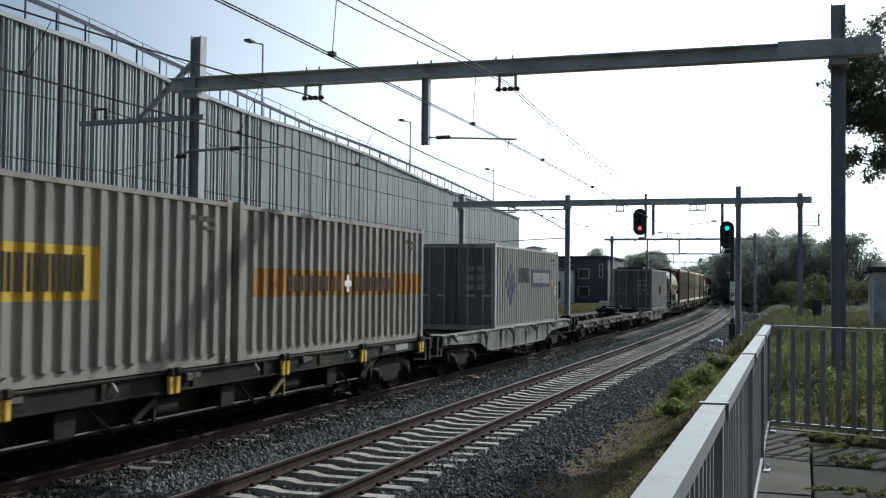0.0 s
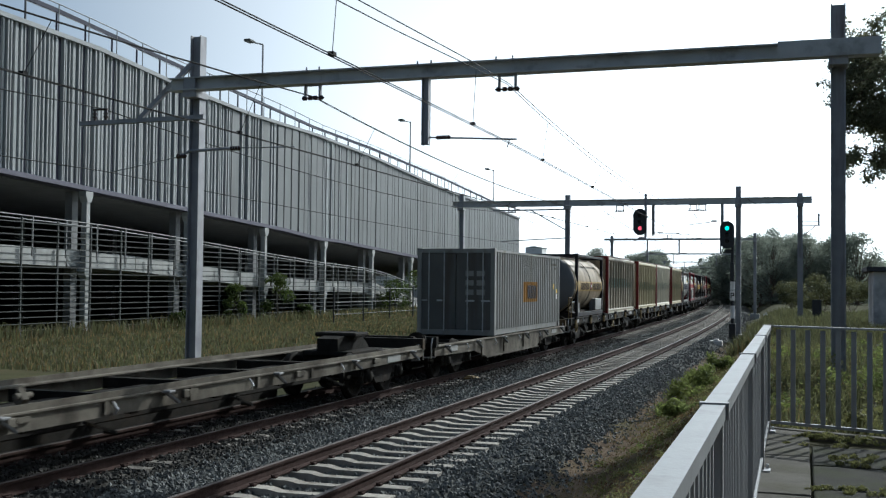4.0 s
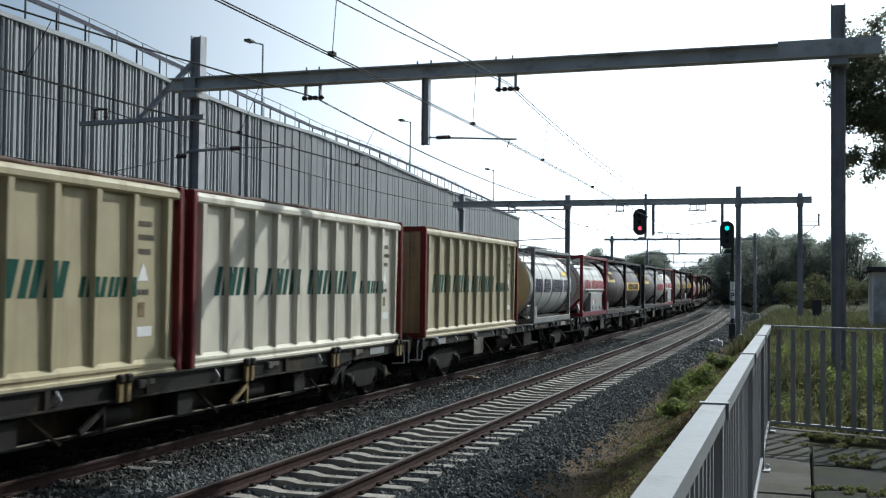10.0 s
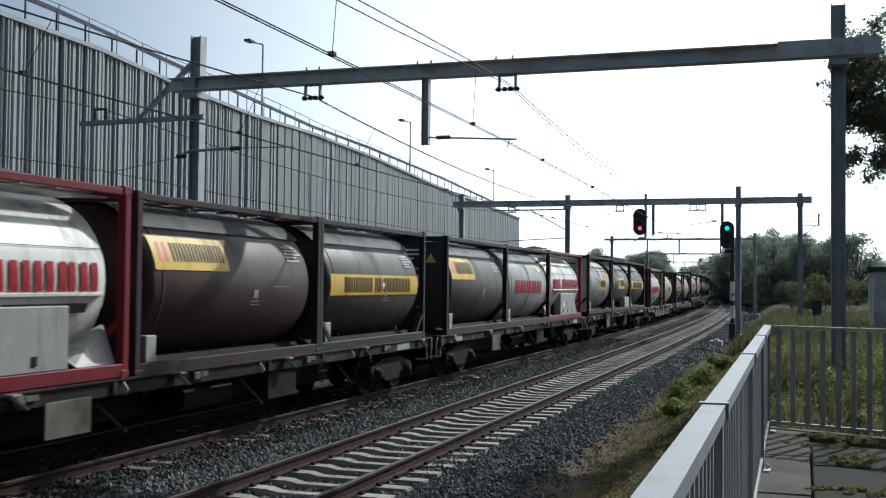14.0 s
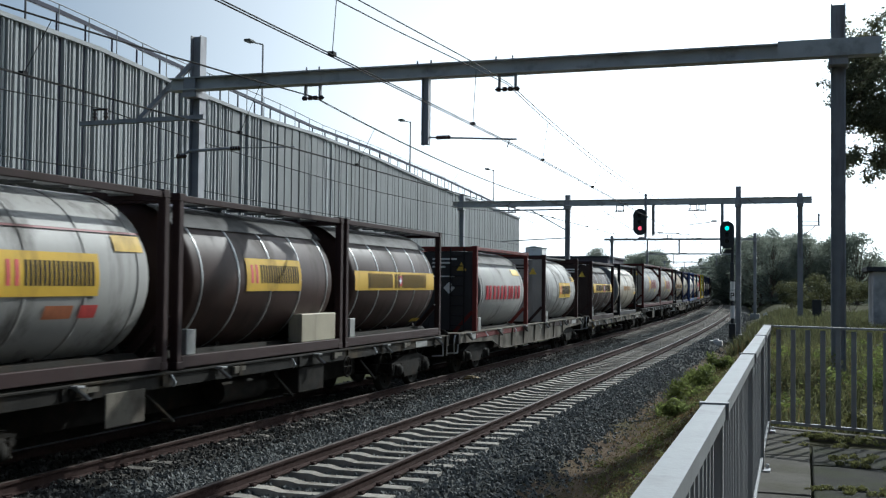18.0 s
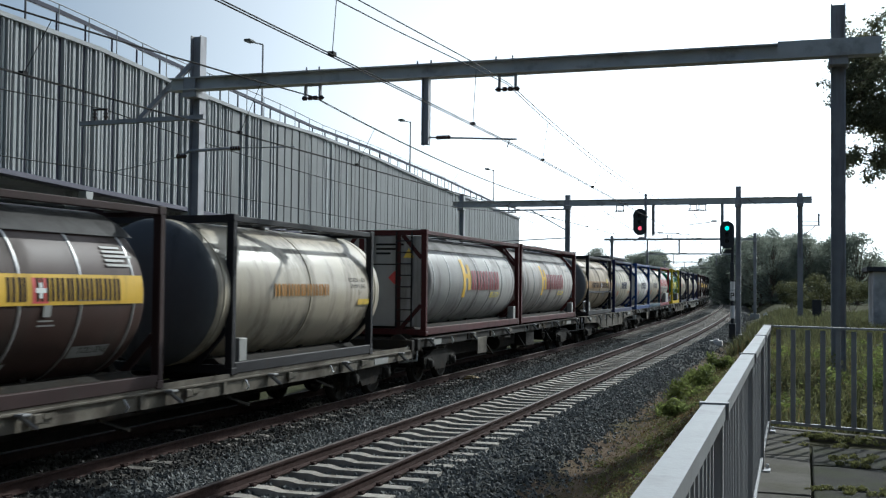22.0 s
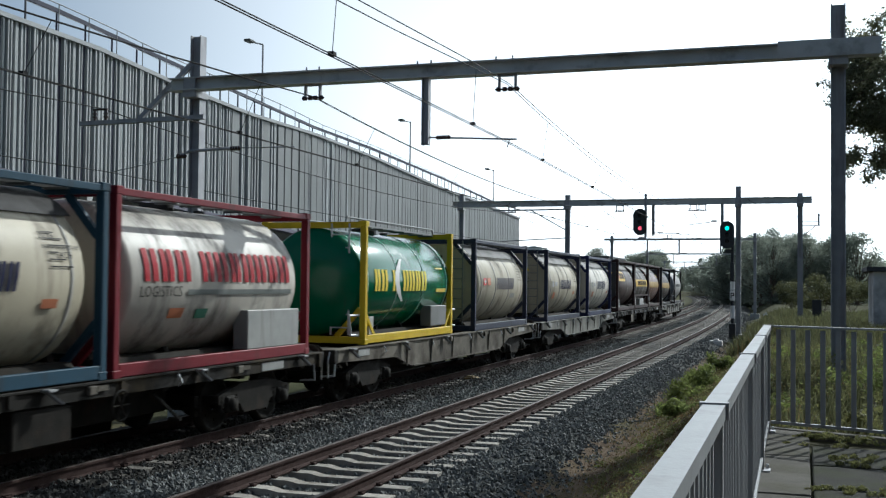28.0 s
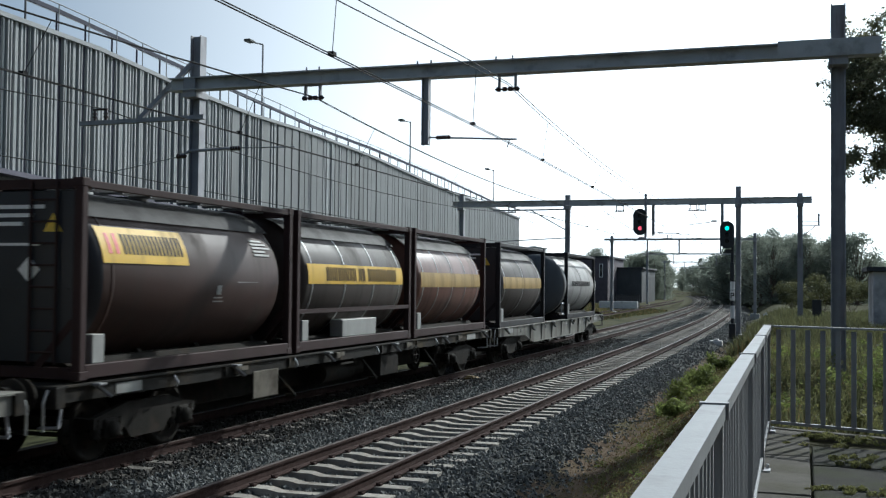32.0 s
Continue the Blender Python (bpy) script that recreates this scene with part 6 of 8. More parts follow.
def tank_container(label, frame_paint, shell_paint, opts, length=6.0, height=2.591):
    """A tank in a steel frame. opts name what sets one apart: barrel overhang, bands, lettering, boxes, ladder, cladding."""
    t = thing("tank_container", label, "tank container", "train containers")
    o = dict(over=-0.15, radius=1.19, band=None, letters=None, ink=ink_black, rings=4, end="dome", cabinet=None, top_rail=True, brace=False, panel=None,
             cap=None, ladder=False, gantry=False, step=False, slope=False, plates=0, pale_box=True, stripe=None, end_paint=None, ring_paint=None, diag=False, arc=False, cover=True, signs=False, marks=None, words=())
    o.update(opts)
    h, b, zc, r = length / 2, height, height / 2 + 0.02, o["radius"]
    for y in (-h, h):
        g = Geo()
        e = 1 if y < 0 else -1
        for s in (-1, 1):
            g.box(s * HALF, y, 0.0, s * (HALF - 0.13), y + e * 0.13, b, 0.012)
        g.box(-HALF + 0.13, y, 0.02, HALF - 0.13, y + e * 0.12, 0.16)
        g.box(-HALF + 0.13, y, b - 0.14, HALF - 0.13, y + e * 0.12, b - 0.015)
        for s in (-1, 1):
            g.beam((s * (HALF - 0.13), y + e * 0.06, 0.75), (s * 0.55, y + e * 0.06, 0.16), 0.1, 0.08, (0, 1, 0))
            if o["diag"]:
                g.beam((s * (HALF - 0.13), y + e * 0.06, b - 0.7), (s * 0.6, y + e * 0.06, b - 0.14), 0.1, 0.08, (0, 1, 0))
                if o["diag"] == 2:
                    g.box(s * 0.42, y, 0.16, s * 0.55, y + e * 0.03, b - 0.14)
        part("end_frame", g, frame_paint, t)
    for s in (-1, 1):
        g = Geo()
        g.box(s * (HALF - 0.002), -h + 0.13, 0.02, s * (HALF - 0.1), h - 0.13, 0.2, 0.01)
        part("bottom_rail", g, frame_paint, t)
        if o["top_rail"]:
            g = Geo()
            g.box(s * (HALF - 0.01), -h + 0.13, b - 0.12, s * (HALF - 0.09), h - 0.13, b - 0.02, 0.01)
            part("top_rail", g, frame_paint, t)
        if o["brace"]:
            for y in (-1, 1):
                part("corner_brace", Geo().beam((s * (HALF - 0.06), y * (h - 0.12), 0.62), (s * (HALF - 0.06), y * (h - 0.62), 0.14), 0.09, 0.09), frame_paint, t)
    for y in (-h, h):
        for s in (-1, 1):
            for z in (0.06, b - 0.055):
                c = Geo()
                casting(c, s * (HALF - 0.078), y - math.copysign(0.083, y), z)
                part("corner_casting", c, frame_paint, t)
    # the barrel with domed ends
    L = h + o["over"]
    dome = 0.36
    prof = [(-L, 0.001)]
    for k in range(1, 9):
        a = math.pi / 2 * k / 8
        prof.append((-L + dome * (1 - math.cos(a)), r * math.sin(a)))
    prof += [(-y, q) for y, q in reversed(prof)]
    g = Geo()
    g.lathe(prof, 44, "y", (0, 0, zc))
    shell = part("tank_barrel", g, shell_paint, t)
    if o["end_paint"]:
        g = Geo()
        g.lathe([(a - 0.006, q + 0.004) for a, q in prof[:9]], 44, "y", (0, 0, zc))
        part("domed_end", g, o["end_paint"], shell)
    ring_mat = o["ring_paint"] or chrome
    for k in range(o["rings"]):
        y = -L + dome + 0.2 + (2 * L - 2 * dome - 0.4) * k / max(1, o["rings"] - 1)
        g = Geo()
        g.lathe([(y - 0.022, r - 0.002), (y - 0.02, r + 0.009), (y + 0.02, r + 0.009), (y + 0.022, r - 0.002)], 44, "y", (0, 0, zc))
        part("seam_band", g, ring_mat, shell)
    # saddles, walkway, lids
    for y in (-h + 0.35, -0.8, 0.8, h - 0.35):
        g = Geo()
        g.prism([(-0.7, 0.1), (0.7, 0.1), (0.55, 0.4), (0.4, 0.3), (-0.4, 0.3), (-0.55, 0.4)], "y", y - 0.06, y + 0.06)
        part("saddle", g, under_black, t)
    # Black sheet along the underside of the barrel.
    g = Geo()
    g.prism([(-1.0, 0.06), (1.0, 0.06), (0.8, 0.24), (-0.8, 0.24)], "y", -h + 0.2, h - 0.2)
    part("bottom_tray", g, under_black, t, "black sheet under the barrel")
    # Dark cover: its colour carries the walkway's shadow and the grime up there.
    if o["cover"] and o["over"] <= 0:
        g = shell_patch(r + 0.02, -L + dome * 0.6, L - dome * 0.6, 0.74, math.pi - 0.74, zc, 0, 14)
        part("sun_shield", g, dark_top_mat, shell, "dark cover on top of the barrel, for walkway shadow and grime")
    g = Geo()
    for x in (0.32, 0.42, 0.52, 0.62):
        g.box(x, -h + 0.1, b - 0.05, x + 0.07, h - 0.1, b - 0.01)
    for k in range(9):
        y = -h + 0.2 + (length - 0.4) * k / 8
        g.box(0.3, y, b - 0.08, 0.7, y + 0.04, b - 0.05)
    part("walkway", g, dull_galv, t, "grated walkway on top")
    g = Geo()
    g.rod((0, -0.2, zc + r - 0.06), (0, -0.2, b - 0.03), 0.28, 16)
    part("relief_valve", Geo().rod((0, 1.1, zc + r - 0.06), (0, 1.1, b - 0.06), 0.1, 10), dark_top_mat, shell)
    part("manhole_lid", g, dark_top_mat, shell)
    if o["slope"]:
        g = Geo()
        for s in (-1, 1):
            g.add([(s * 0.95, -h + 0.2, b - 0.16), (s * 0.95, h - 0.2, b - 0.16), (s * 0.6, h - 0.9, zc + r * 0.93), (s * 0.6, -h + 0.9, zc + r * 0.93),
                   (s * 0.97, -h + 0.2, b - 0.14), (s * 0.97, h - 0.2, b - 0.14), (s * 0.62, h - 0.9, zc + r * 0.95), (s * 0.62, -h + 0.9, zc + r * 0.95)],
                  [(0, 1, 2, 3), (7, 6, 5, 4), (0, 4, 5, 1), (1, 5, 6, 2), (2, 6, 7, 3), (3, 7, 4, 0)])
        part("spill_tray", g, shell_paint, t)
        for e in (-1, 1):
            for side in (-1, 1):
                g = Geo()
                a, m = e * (h - 0.14), e * (h - 0.95)
                g.add([(side * 1.1, a, 0.2), (side * 1.1, m, 0.2), (side * 0.72, m, 0.42), (side * 0.9, a, 0.72), (side * 1.06, a, 0.2), (side * 1.06, m, 0.2), (side * 0.68, m, 0.42), (side * 0.86, a, 0.72)],
                      [(0, 1, 2, 3), (7, 6, 5, 4), (0, 4, 5, 1), (1, 5, 6, 2), (2, 6, 7, 3), (3, 7, 4, 0)])
                part("skirt", g, shell_paint, t, "white flared skirt plate")
        g = Geo()
        g.box(r * math.cos(0.16) - 0.02, -h + 0.75, zc - r * math.sin(0.16) - 0.02, r * math.cos(0.16) + 0.05, h - 0.55, zc - r * math.sin(0.16) + 0.03, 0.008)
        part("ledge", g, shell_paint, shell, "white ledge under the lettering")
    if o["end"] == "panel":
        g = Geo()
        g.box(-HALF + 0.14, -h + 0.03, 0.22, HALF - 0.14, -h + 0.075, b - 0.16, 0.01)
        g.box(-HALF + 0.2, -h + 0.012, 1.15, HALF - 0.2, -h + 0.03, 1.18)
        end = part("end_panel", g, o["end_paint"] or shell_paint, t, "flat end panel")
        ink = ink_black if o["cap"] is None else o["cap"]
        g = Geo()
        for k in range(3):
            g.box(-0.1, -h + 0.015, 2.2 - 0.11 * k, 0.62 - 0.17 * k, -h + 0.028, 2.25 - 0.11 * k)
        g.box(-0.2, -h + 0.015, 1.72, 0.55, -h + 0.028, 1.755)
        part("data_panel", g, ink, end, kind="stuff")
        g = Geo().prism([(0.4, 1.24), (0.57, 1.41), (0.4, 1.58), (0.23, 1.41)], "y", -h + 0.015, -h + 0.028)
        part("placard", g, red_plate if o["end_paint"] is white_panel else ink, end)
        g = Geo().prism([(0.62, 1.9), (0.9, 1.9), (0.76, 2.14)], "y", -h + 0.014, -h + 0.027)
        part("placard", g, yellow_plate, end, "yellow warning triangle")
        g = Geo().box(-0.75, -h + 0.0, 0.3, -0.2, -h + 0.029, 0.75, 0.01)
        part("valve_box", g, plate_mat if o["end_paint"] is white_panel else black_shell, end)
    if o["end"] == "disc":
        g = Geo()
        g.lathe([(-h + 0.16, 1.13), (-h + 0.12, 1.1), (-h + 0.11, 0.001)], 40, "y", (0, 0, zc))
        g.lathe([(-h + 0.16, 1.13), (-h + 0.6, r)], 40, "y", (0, 0, zc))
        end = part("end_disc", g, shell_paint, t, "flat white tank end")
        for k in range(40):
            a = 2 * math.pi * k / 40
            c, s = math.cos(a), math.sin(a)
            g = Geo()
            g.add([(0.97 * c - 0.05 * s + 0.02 * c, -h + 0.106, zc + 0.97 * s + 0.05 * c + 0.02 * s), (0.97 * c - 0.05 * s - 0.02 * c, -h + 0.106, zc + 0.97 * s + 0.05 * c - 0.02 * s),
                   (0.97 * c + 0.05 * s - 0.02 * c, -h + 0.106, zc + 0.97 * s - 0.05 * c - 0.02 * s), (0.97 * c + 0.05 * s + 0.02 * c, -h + 0.106, zc + 0.97 * s - 0.05 * c + 0.02 * s)], [(0, 1, 2, 3)])
            part("ring_mark", g, ink_red, end)
        for x, z, w, material in ((0.42, -0.18, 0.3, green_plate), (-0.35, -0.3, 0.26, yellow_plate), (0.2, 0.12, 0.2, yellow_plate), (-0.3, 0.55, 0.16, plate_mat)):
            g = Geo()
            g.add([(x - w, -h + 0.104, zc + z), (x, -h + 0.104, zc + z - w), (x + w, -h + 0.104, zc + z), (x, -h + 0.104, zc + z + w)], [(0, 1, 2, 3)])
            part("placard", g, material, end)
        for e in (-1, 1):
            g = Geo()
            g.beam((e * 1.05, -h + 0.07, 0.25), (e * 0.2, -h + 0.07, 1.15), 0.035, 0.03, (0, 1, 0))
            g.beam((e * 1.05, -h + 0.07, 2.4), (e * 0.2, -h + 0.07, 1.55), 0.035, 0.03, (0, 1, 0))
            part("stay", g, galv, t, "thin pale diagonal stay")
    if o["end"] == "octagon":
        g = Geo()
        c = 0.42
        x1, z0, z1 = HALF - 0.13, 0.3, b - 0.16
        g.prism([(-x1 + c, z0), (x1 - c, z0), (x1, z0 + c), (x1, z1 - c), (x1 - c, z1), (-x1 + c, z1), (-x1, z1 - c), (-x1, z0 + c)], "y", -h + 0.14, -h + 0.2)
        end = part("end_panel", g, shell_paint, t, "eight-sided pale end plate")
        g = Geo()
        for k in range(2):
            g.box(-0.42 + 0.1 * k, -h + 0.125, 2.06 - 0.15 * k, 0.2 - 0.12 * k, -h + 0.138, 2.13 - 0.15 * k)
        for x in (-0.72, 0.16):
            for k in range(5):
                g.box(x, -h + 0.125, 1.62 - 0.07 * k, x + 0.3 + 0.05 * (k % 2), -h + 0.138, 1.645 - 0.07 * k)
        g.box(-0.5, -h + 0.125, 1.17, 0.42, -h + 0.138, 1.205)
        part("data_panel", g, ink_brown, end, kind="stuff")
        g = Geo().prism([(-0.12, 1.26), (0.07, 1.45), (-0.12, 1.64), (-0.31, 1.45)], "y", -h + 0.122, -h + 0.138)
        part("placard", g, plate_mat, end)
        g = Geo().prism([(0.24, 1.82), (0.52, 1.82), (0.38, 2.06)], "y", -h + 0.122, -h + 0.138)
        part("placard", g, yellow_plate, end, "yellow warning triangle")
        g = Geo().box(-0.26, -h + 0.12, 0.82, 0.06, -h + 0.138, 1.08)
        part("placard", g, orange_mat, end)
        g = Geo().box(-0.45, -h + 0.05, 0.34, 0.25, -h + 0.139, 0.66, 0.015)
        part("valve_box", g, shell_paint, end)
    if o["ladder"]:
        g = Geo()
        for x in (0.45, 0.85):
            g.rod((x, -h - 0.02, 0.2), (x, -h - 0.02, b - 0.05), 0.022, 6)
        for k in range(8):
            g.rod((0.45, -h - 0.02, 0.35 + 0.28 * k), (0.85, -h - 0.02, 0.35 + 0.28 * k), 0.015, 6)
        part("ladder", g, galv if o["ladder"] is True else o["ladder"], t)
    if o["step"]:
        for y in (-h - 0.55, h + 0.05):
            g = Geo()
            g.tube([(HALF - 0.12, y, 0.62), (HALF - 0.12, y + 0.5, 0.62)], 0.024)
            g.tube([(HALF - 0.12, y, 0.62), (HALF - 0.12, y + 0.06, 0.22), (HALF - 0.12, y + 0.5, 0.2)], 0.024)
            part("guard_rail", g, galv, t, "bent tubular guard")
    if o["stripe"]:
        for a in o["stripe"]:
            g = Geo()
            g.beam((HALF - 0.03, -h + 0.13, a), (HALF - 0.03, h - 0.13, a), 0.05, 0.08)
            part("side_bar", g, frame_paint, t)
    if o["band"]:
        material, y0, y1, a0, a1 = o["band"]
        part("colour_band", shell_patch(r + 0.013, -L + dome + (2 * L - 2 * dome) * y0, -L + dome + (2 * L - 2 * dome) * y1, a0, a1, zc, 0, 8), material, shell)
    if o["letters"]:
        y0, y1, a0, a1, count, slant = o["letters"]
        ya, yb = -L + dome + (2 * L - 2 * dome) * y0, -L + dome + (2 * L - 2 * dome) * y1
        g = Geo()
        for b0, b1, f0, f1 in bar_cells(ya, yb, count):
            g._merge(shell_patch(r + 0.018, b0 + slant * f0, b1 + slant * f0, a0 + (a1 - a0) * f0, a0 + (a1 - a0) * f1, zc, slant * (f1 - f0), 4), None)
        part("lettering", g, o["ink"], shell, "line of lettering on the barrel", kind="stuff")
    if o["panel"]:
        for material, y0, y1, a0, a1 in o["panel"]:
            ya, yb = -L + dome + (2 * L - 2 * dome) * y0, -L + dome + (2 * L - 2 * dome) * y1
            badge = part("placard", shell_patch(r + 0.016, ya, yb, a0, a1, zc, 0, 4), material, shell)
            if material is red_plate and y1 - y0 < 0.065:
                w, m = yb - ya, (a0 + a1) / 2
                g = shell_patch(r + 0.022, ya + w * 0.4, ya + w * 0.6, a0 + (a1 - a0) * 0.2, a0 + (a1 - a0) * 0.8, zc, 0, 3)
                g._merge(shell_patch(r + 0.0225, ya + w * 0.18, ya + w * 0.82, m - (a1 - a0) * 0.09, m + (a1 - a0) * 0.09, zc, 0, 2), None)
                part("cross", g, ink_white, badge, "white cross on a red field")
            if material is yellow_band and yb - ya > 1.0:
                lo, hi, w = a0 + (a1 - a0) * 0.24, a0 + (a1 - a0) * 0.8, yb - ya
                g = Geo()
                g._merge(shell_patch(r + 0.02, ya + w * 0.07, ya + w * 0.11, lo, hi, zc, 0, 3), None)
                g._merge(shell_patch(r + 0.02, ya + w * 0.15, ya + w * 0.19, lo, hi, zc, 0, 3), None)
                part("emblem", g, red_plate, badge, "red emblem bars", kind="stuff")
                g = Geo()
                for k in range(8):
                    c = ya + w * (0.24 + 0.09 * k)
                    for d in (0.0, 0.045):
                        g._merge(shell_patch(r + 0.02, c + w * d, c + w * (d + 0.026), lo, hi, zc, 0, 3), None)
                part("lettering", g, ink_black, badge, kind="stuff")
    if o["plates"]:
        g = Geo()
        for k in range(o["plates"]):
            g._merge(shell_patch(r + 0.016, L - dome - 0.62, L - dome - 0.62 + 0.2 + 0.12 * (k % 3), 0.5 - 0.075 * k, 0.514 - 0.075 * k, zc, 0, 1), None)
        part("data_stencil", g, ink_black, shell, kind="stuff")
    if o["cabinet"]:
        y0, y1, z0, z1, material = o["cabinet"]
        g = Geo()
        g.box(HALF - 0.3, y0, z0, HALF - 0.02, y1, z1, 0.015)
        cab = part("valve_cabinet", g, material, t, "pale metal valve cabinet")
        for k in range(3 if o["signs"] else 0):
            y = y0 + (y1 - y0) * (0.15 + 0.3 * k)
            part("latch", Geo().box(HALF - 0.02, y, z0 + 0.08, HALF - 0.008, y + 0.09, z0 + 0.2), ink_black, cab)
        if not o["signs"]:
            y0 = None
    if o["cabinet"] and o["signs"]:
        g = Geo()
        g.add([(HALF - 0.01, y0 + 0.45, z0 + 0.4), (HALF - 0.01, y0 + 0.58, z0 + 0.56), (HALF - 0.01, y0 + 0.71, z0 + 0.4), (HALF - 0.01, y0 + 0.58, z0 + 0.24)], [(0, 1, 2, 3)])
        part("placard", g, white_paint, cab)
        g = Geo()
        g.add([(HALF - 0.01, y0 + 0.95, z0 + 0.3), (HALF - 0.01, y0 + 1.2, z0 + 0.3), (HALF - 0.01, y0 + 1.2, z0 + 0.52), (HALF - 0.01, y0 + 0.95, z0 + 0.52)], [(0, 1, 2, 3)])
        part("placard", g, orange_mat, cab)
    if o["marks"]:
        # small lines of data, a round label and a ruled line on the barrel
        g = Geo()
        for k in range(5):
            g._merge(shell_patch(r + 0.016, L - dome - 0.75, L - dome - 0.75 + 0.42 + 0.1 * (k % 3), 0.56 - 0.055 * k, 0.59 - 0.055 * k, zc, 0, 1), None)
        for k in range(2):
            g._merge(shell_patch(r + 0.016, 0.35, 0.62 + 0.05 * k, -0.25 - 0.05 * k, -0.232 - 0.05 * k, zc, 0, 1), None)
        g._merge(shell_patch(r + 0.016, 1.05, 1.75, -0.04, -0.03, zc, 0, 1), None)
        g._merge(shell_patch(r + 0.016, 0.42, 0.56, -0.2, -0.08, zc, 0, 2), None)
        part("data_stencil", g, o["marks"], shell, kind="stuff")
    if o["arc"]:
        g = Geo()
        for k in range(25):
            f = -1 + k / 12
            y = -L + dome + (2 * L - 2 * dome) * 0.475 - 0.95 * math.cos(f * 1.15)
            for q in (y, y + 0.27 - 0.14 * f * f):
                g.v.append(((r + 0.022) * math.cos(0.05 + 0.43 * f), q, zc + (r + 0.022) * math.sin(0.05 + 0.43 * f)))
        g.f = [(2 * i, 2 * i + 1, 2 * i + 3, 2 * i + 2) for i in range(24)]
        g.smooth = [True] * 24
        part("emblem", g, ink_white, shell, "white crescent emblem")
    for text, y, a, high, material in o["words"]:
        part("lettering", wrapped_text(text, high, r + 0.017, y, a, zc), material, shell, "stencilled data on the barrel", kind="stuff")
    if o["pale_box"]:
        g = Geo()
        g.box(HALF - 0.22, h - 0.62 if o["pale_box"] == 2 else -h + 0.3, 0.2, HALF - 0.03, h - 0.36 if o["pale_box"] == 2 else -h + 0.56, 0.58, 0.01)
        part("document_box", g, plate_mat, t, "pale document box")
    if o["gantry"]:
        g = Geo()
        for s in (-1, 1):
            g.tube([(s * 0.7, -h + 0.1, b - 0.02), (s * 0.7, -h + 0.2, b + 0.1), (s * 0.7, h - 0.2, b + 0.1), (s * 0.7, h - 0.1, b - 0.02)], 0.022)
        part("top_handrail", g, dull_galv, t)
    return t


# ---- wagons ----
def wheelset_mesh():
    g = Geo()
    for x in (-0.7, 0.7):
        e = 1 if x < 0 else -1
        g.lathe([(x - e * 0.06, 0.12), (x - e * 0.05, 0.2), (x + e * 0.0, 0.36), (x - e * 0.06, 0.40), (x - e * 0.065, 0.455), (x + e * 0.05, 0.462), (x + e * 0.07, 0.492), (x + e * 0.08, 0.4), (x + e * 0.03, 0.36), (x + e * 0.02, 0.16)], 28, "x")
        for k in range(6):
            a = k * math.pi / 3
            g.box(x - e * 0.062, 0.26 * math.cos(a) - 0.025, 0.26 * math.sin(a) - 0.025, x - e * 0.04, 0.26 * math.cos(a) + 0.025, 0.26 * math.sin(a) + 0.025)
    g.rod((-1.0, 0, 0), (1.0, 0, 0), 0.085, 12)
    return g


WHEELS = wheelset_mesh().mesh("wheelset", under_black)
RIM = Geo()
for x in (-0.7, 0.7):
    e = 1 if x < 0 else -1
    RIM.lathe([(x - e * 0.064, 0.457), (x + e * 0.045, 0.464)], 28, "x")
RIM = RIM.mesh("tread", wheel_tread)


def bogie_mesh():
    """Side frames with axle boxes and springs, and the cross-member."""
    g = Geo()
    for s in (-1, 1):
        x = s * 1.0
        g.prism([(-1.25, 0.62), (-1.25, 0.48), (-0.55, 0.44), (-0.4, 0.28), (0.4, 0.28), (0.55, 0.44), (1.25, 0.48), (1.25, 0.62), (0.5, 0.78), (-0.5, 0.78)], "x", x - 0.05, x + 0.05)
        for y in (-0.9, 0.9):
            g.box(x - 0.1, y - 0.15, 0.33, x + 0.1, y + 0.15, 0.6, 0.03)
            for d in (-0.24, 0.24):
                g.lathe([(0.34, 0.07), (0.36, 0.075), (0.40, 0.055), (0.44, 0.075), (0.48, 0.055), (0.52, 0.075), (0.56, 0.055), (0.6, 0.07)], 10, "z", (x, y + d, 0))
            g.lathe([(x + s * 0.1, 0.12), (x + s * 0.16, 0.1), (x + s * 0.165, 0.001)], 12, "x", (0, y, 0.46))
    g.box(-1.0, -0.2, 0.45, 1.0, 0.2, 0.72, 0.03)
    for y in (-1.2, 1.2):
        g.box(-1.0, y - 0.06, 0.5, 1.0, y + 0.06, 0.62)
    return g.mesh("bogie", under_black)


BOGIE = bogie_mesh()


def brake_shoes_mesh():
    g = Geo()
    for s in (-1, 1):
        g.prism([(-0.05, 0.3), (0.05, 0.3), (0.06, 0.62), (-0.06, 0.62)], "x", s * 0.7 - 0.05, s * 0.7 + 0.05)
    g.rod((-0.85, 0, 0.42), (0.85, 0, 0.42), 0.035, 6)
    return g.mesh("brake_beam", under_black)


BRAKES = brake_shoes_mesh()
SPINNERS = []
def bogie(wagon, y):
    b = part("bogie", BOGIE, None, wagon, "grimy two-axle bogie")
    b.location = (0, y, 0)
    for d in (-0.9, 0.9):
        w = part("wheelset", WHEELS, None, b)
        w.matrix_parent_inverse = pose(0, d, 0.46)
        SPINNERS.append(w)
    for d in (-1.42, -0.38, 0.38, 1.42):
        k = part("brake_beam", BRAKES, None, b)
        k.location = (0, d, 0)


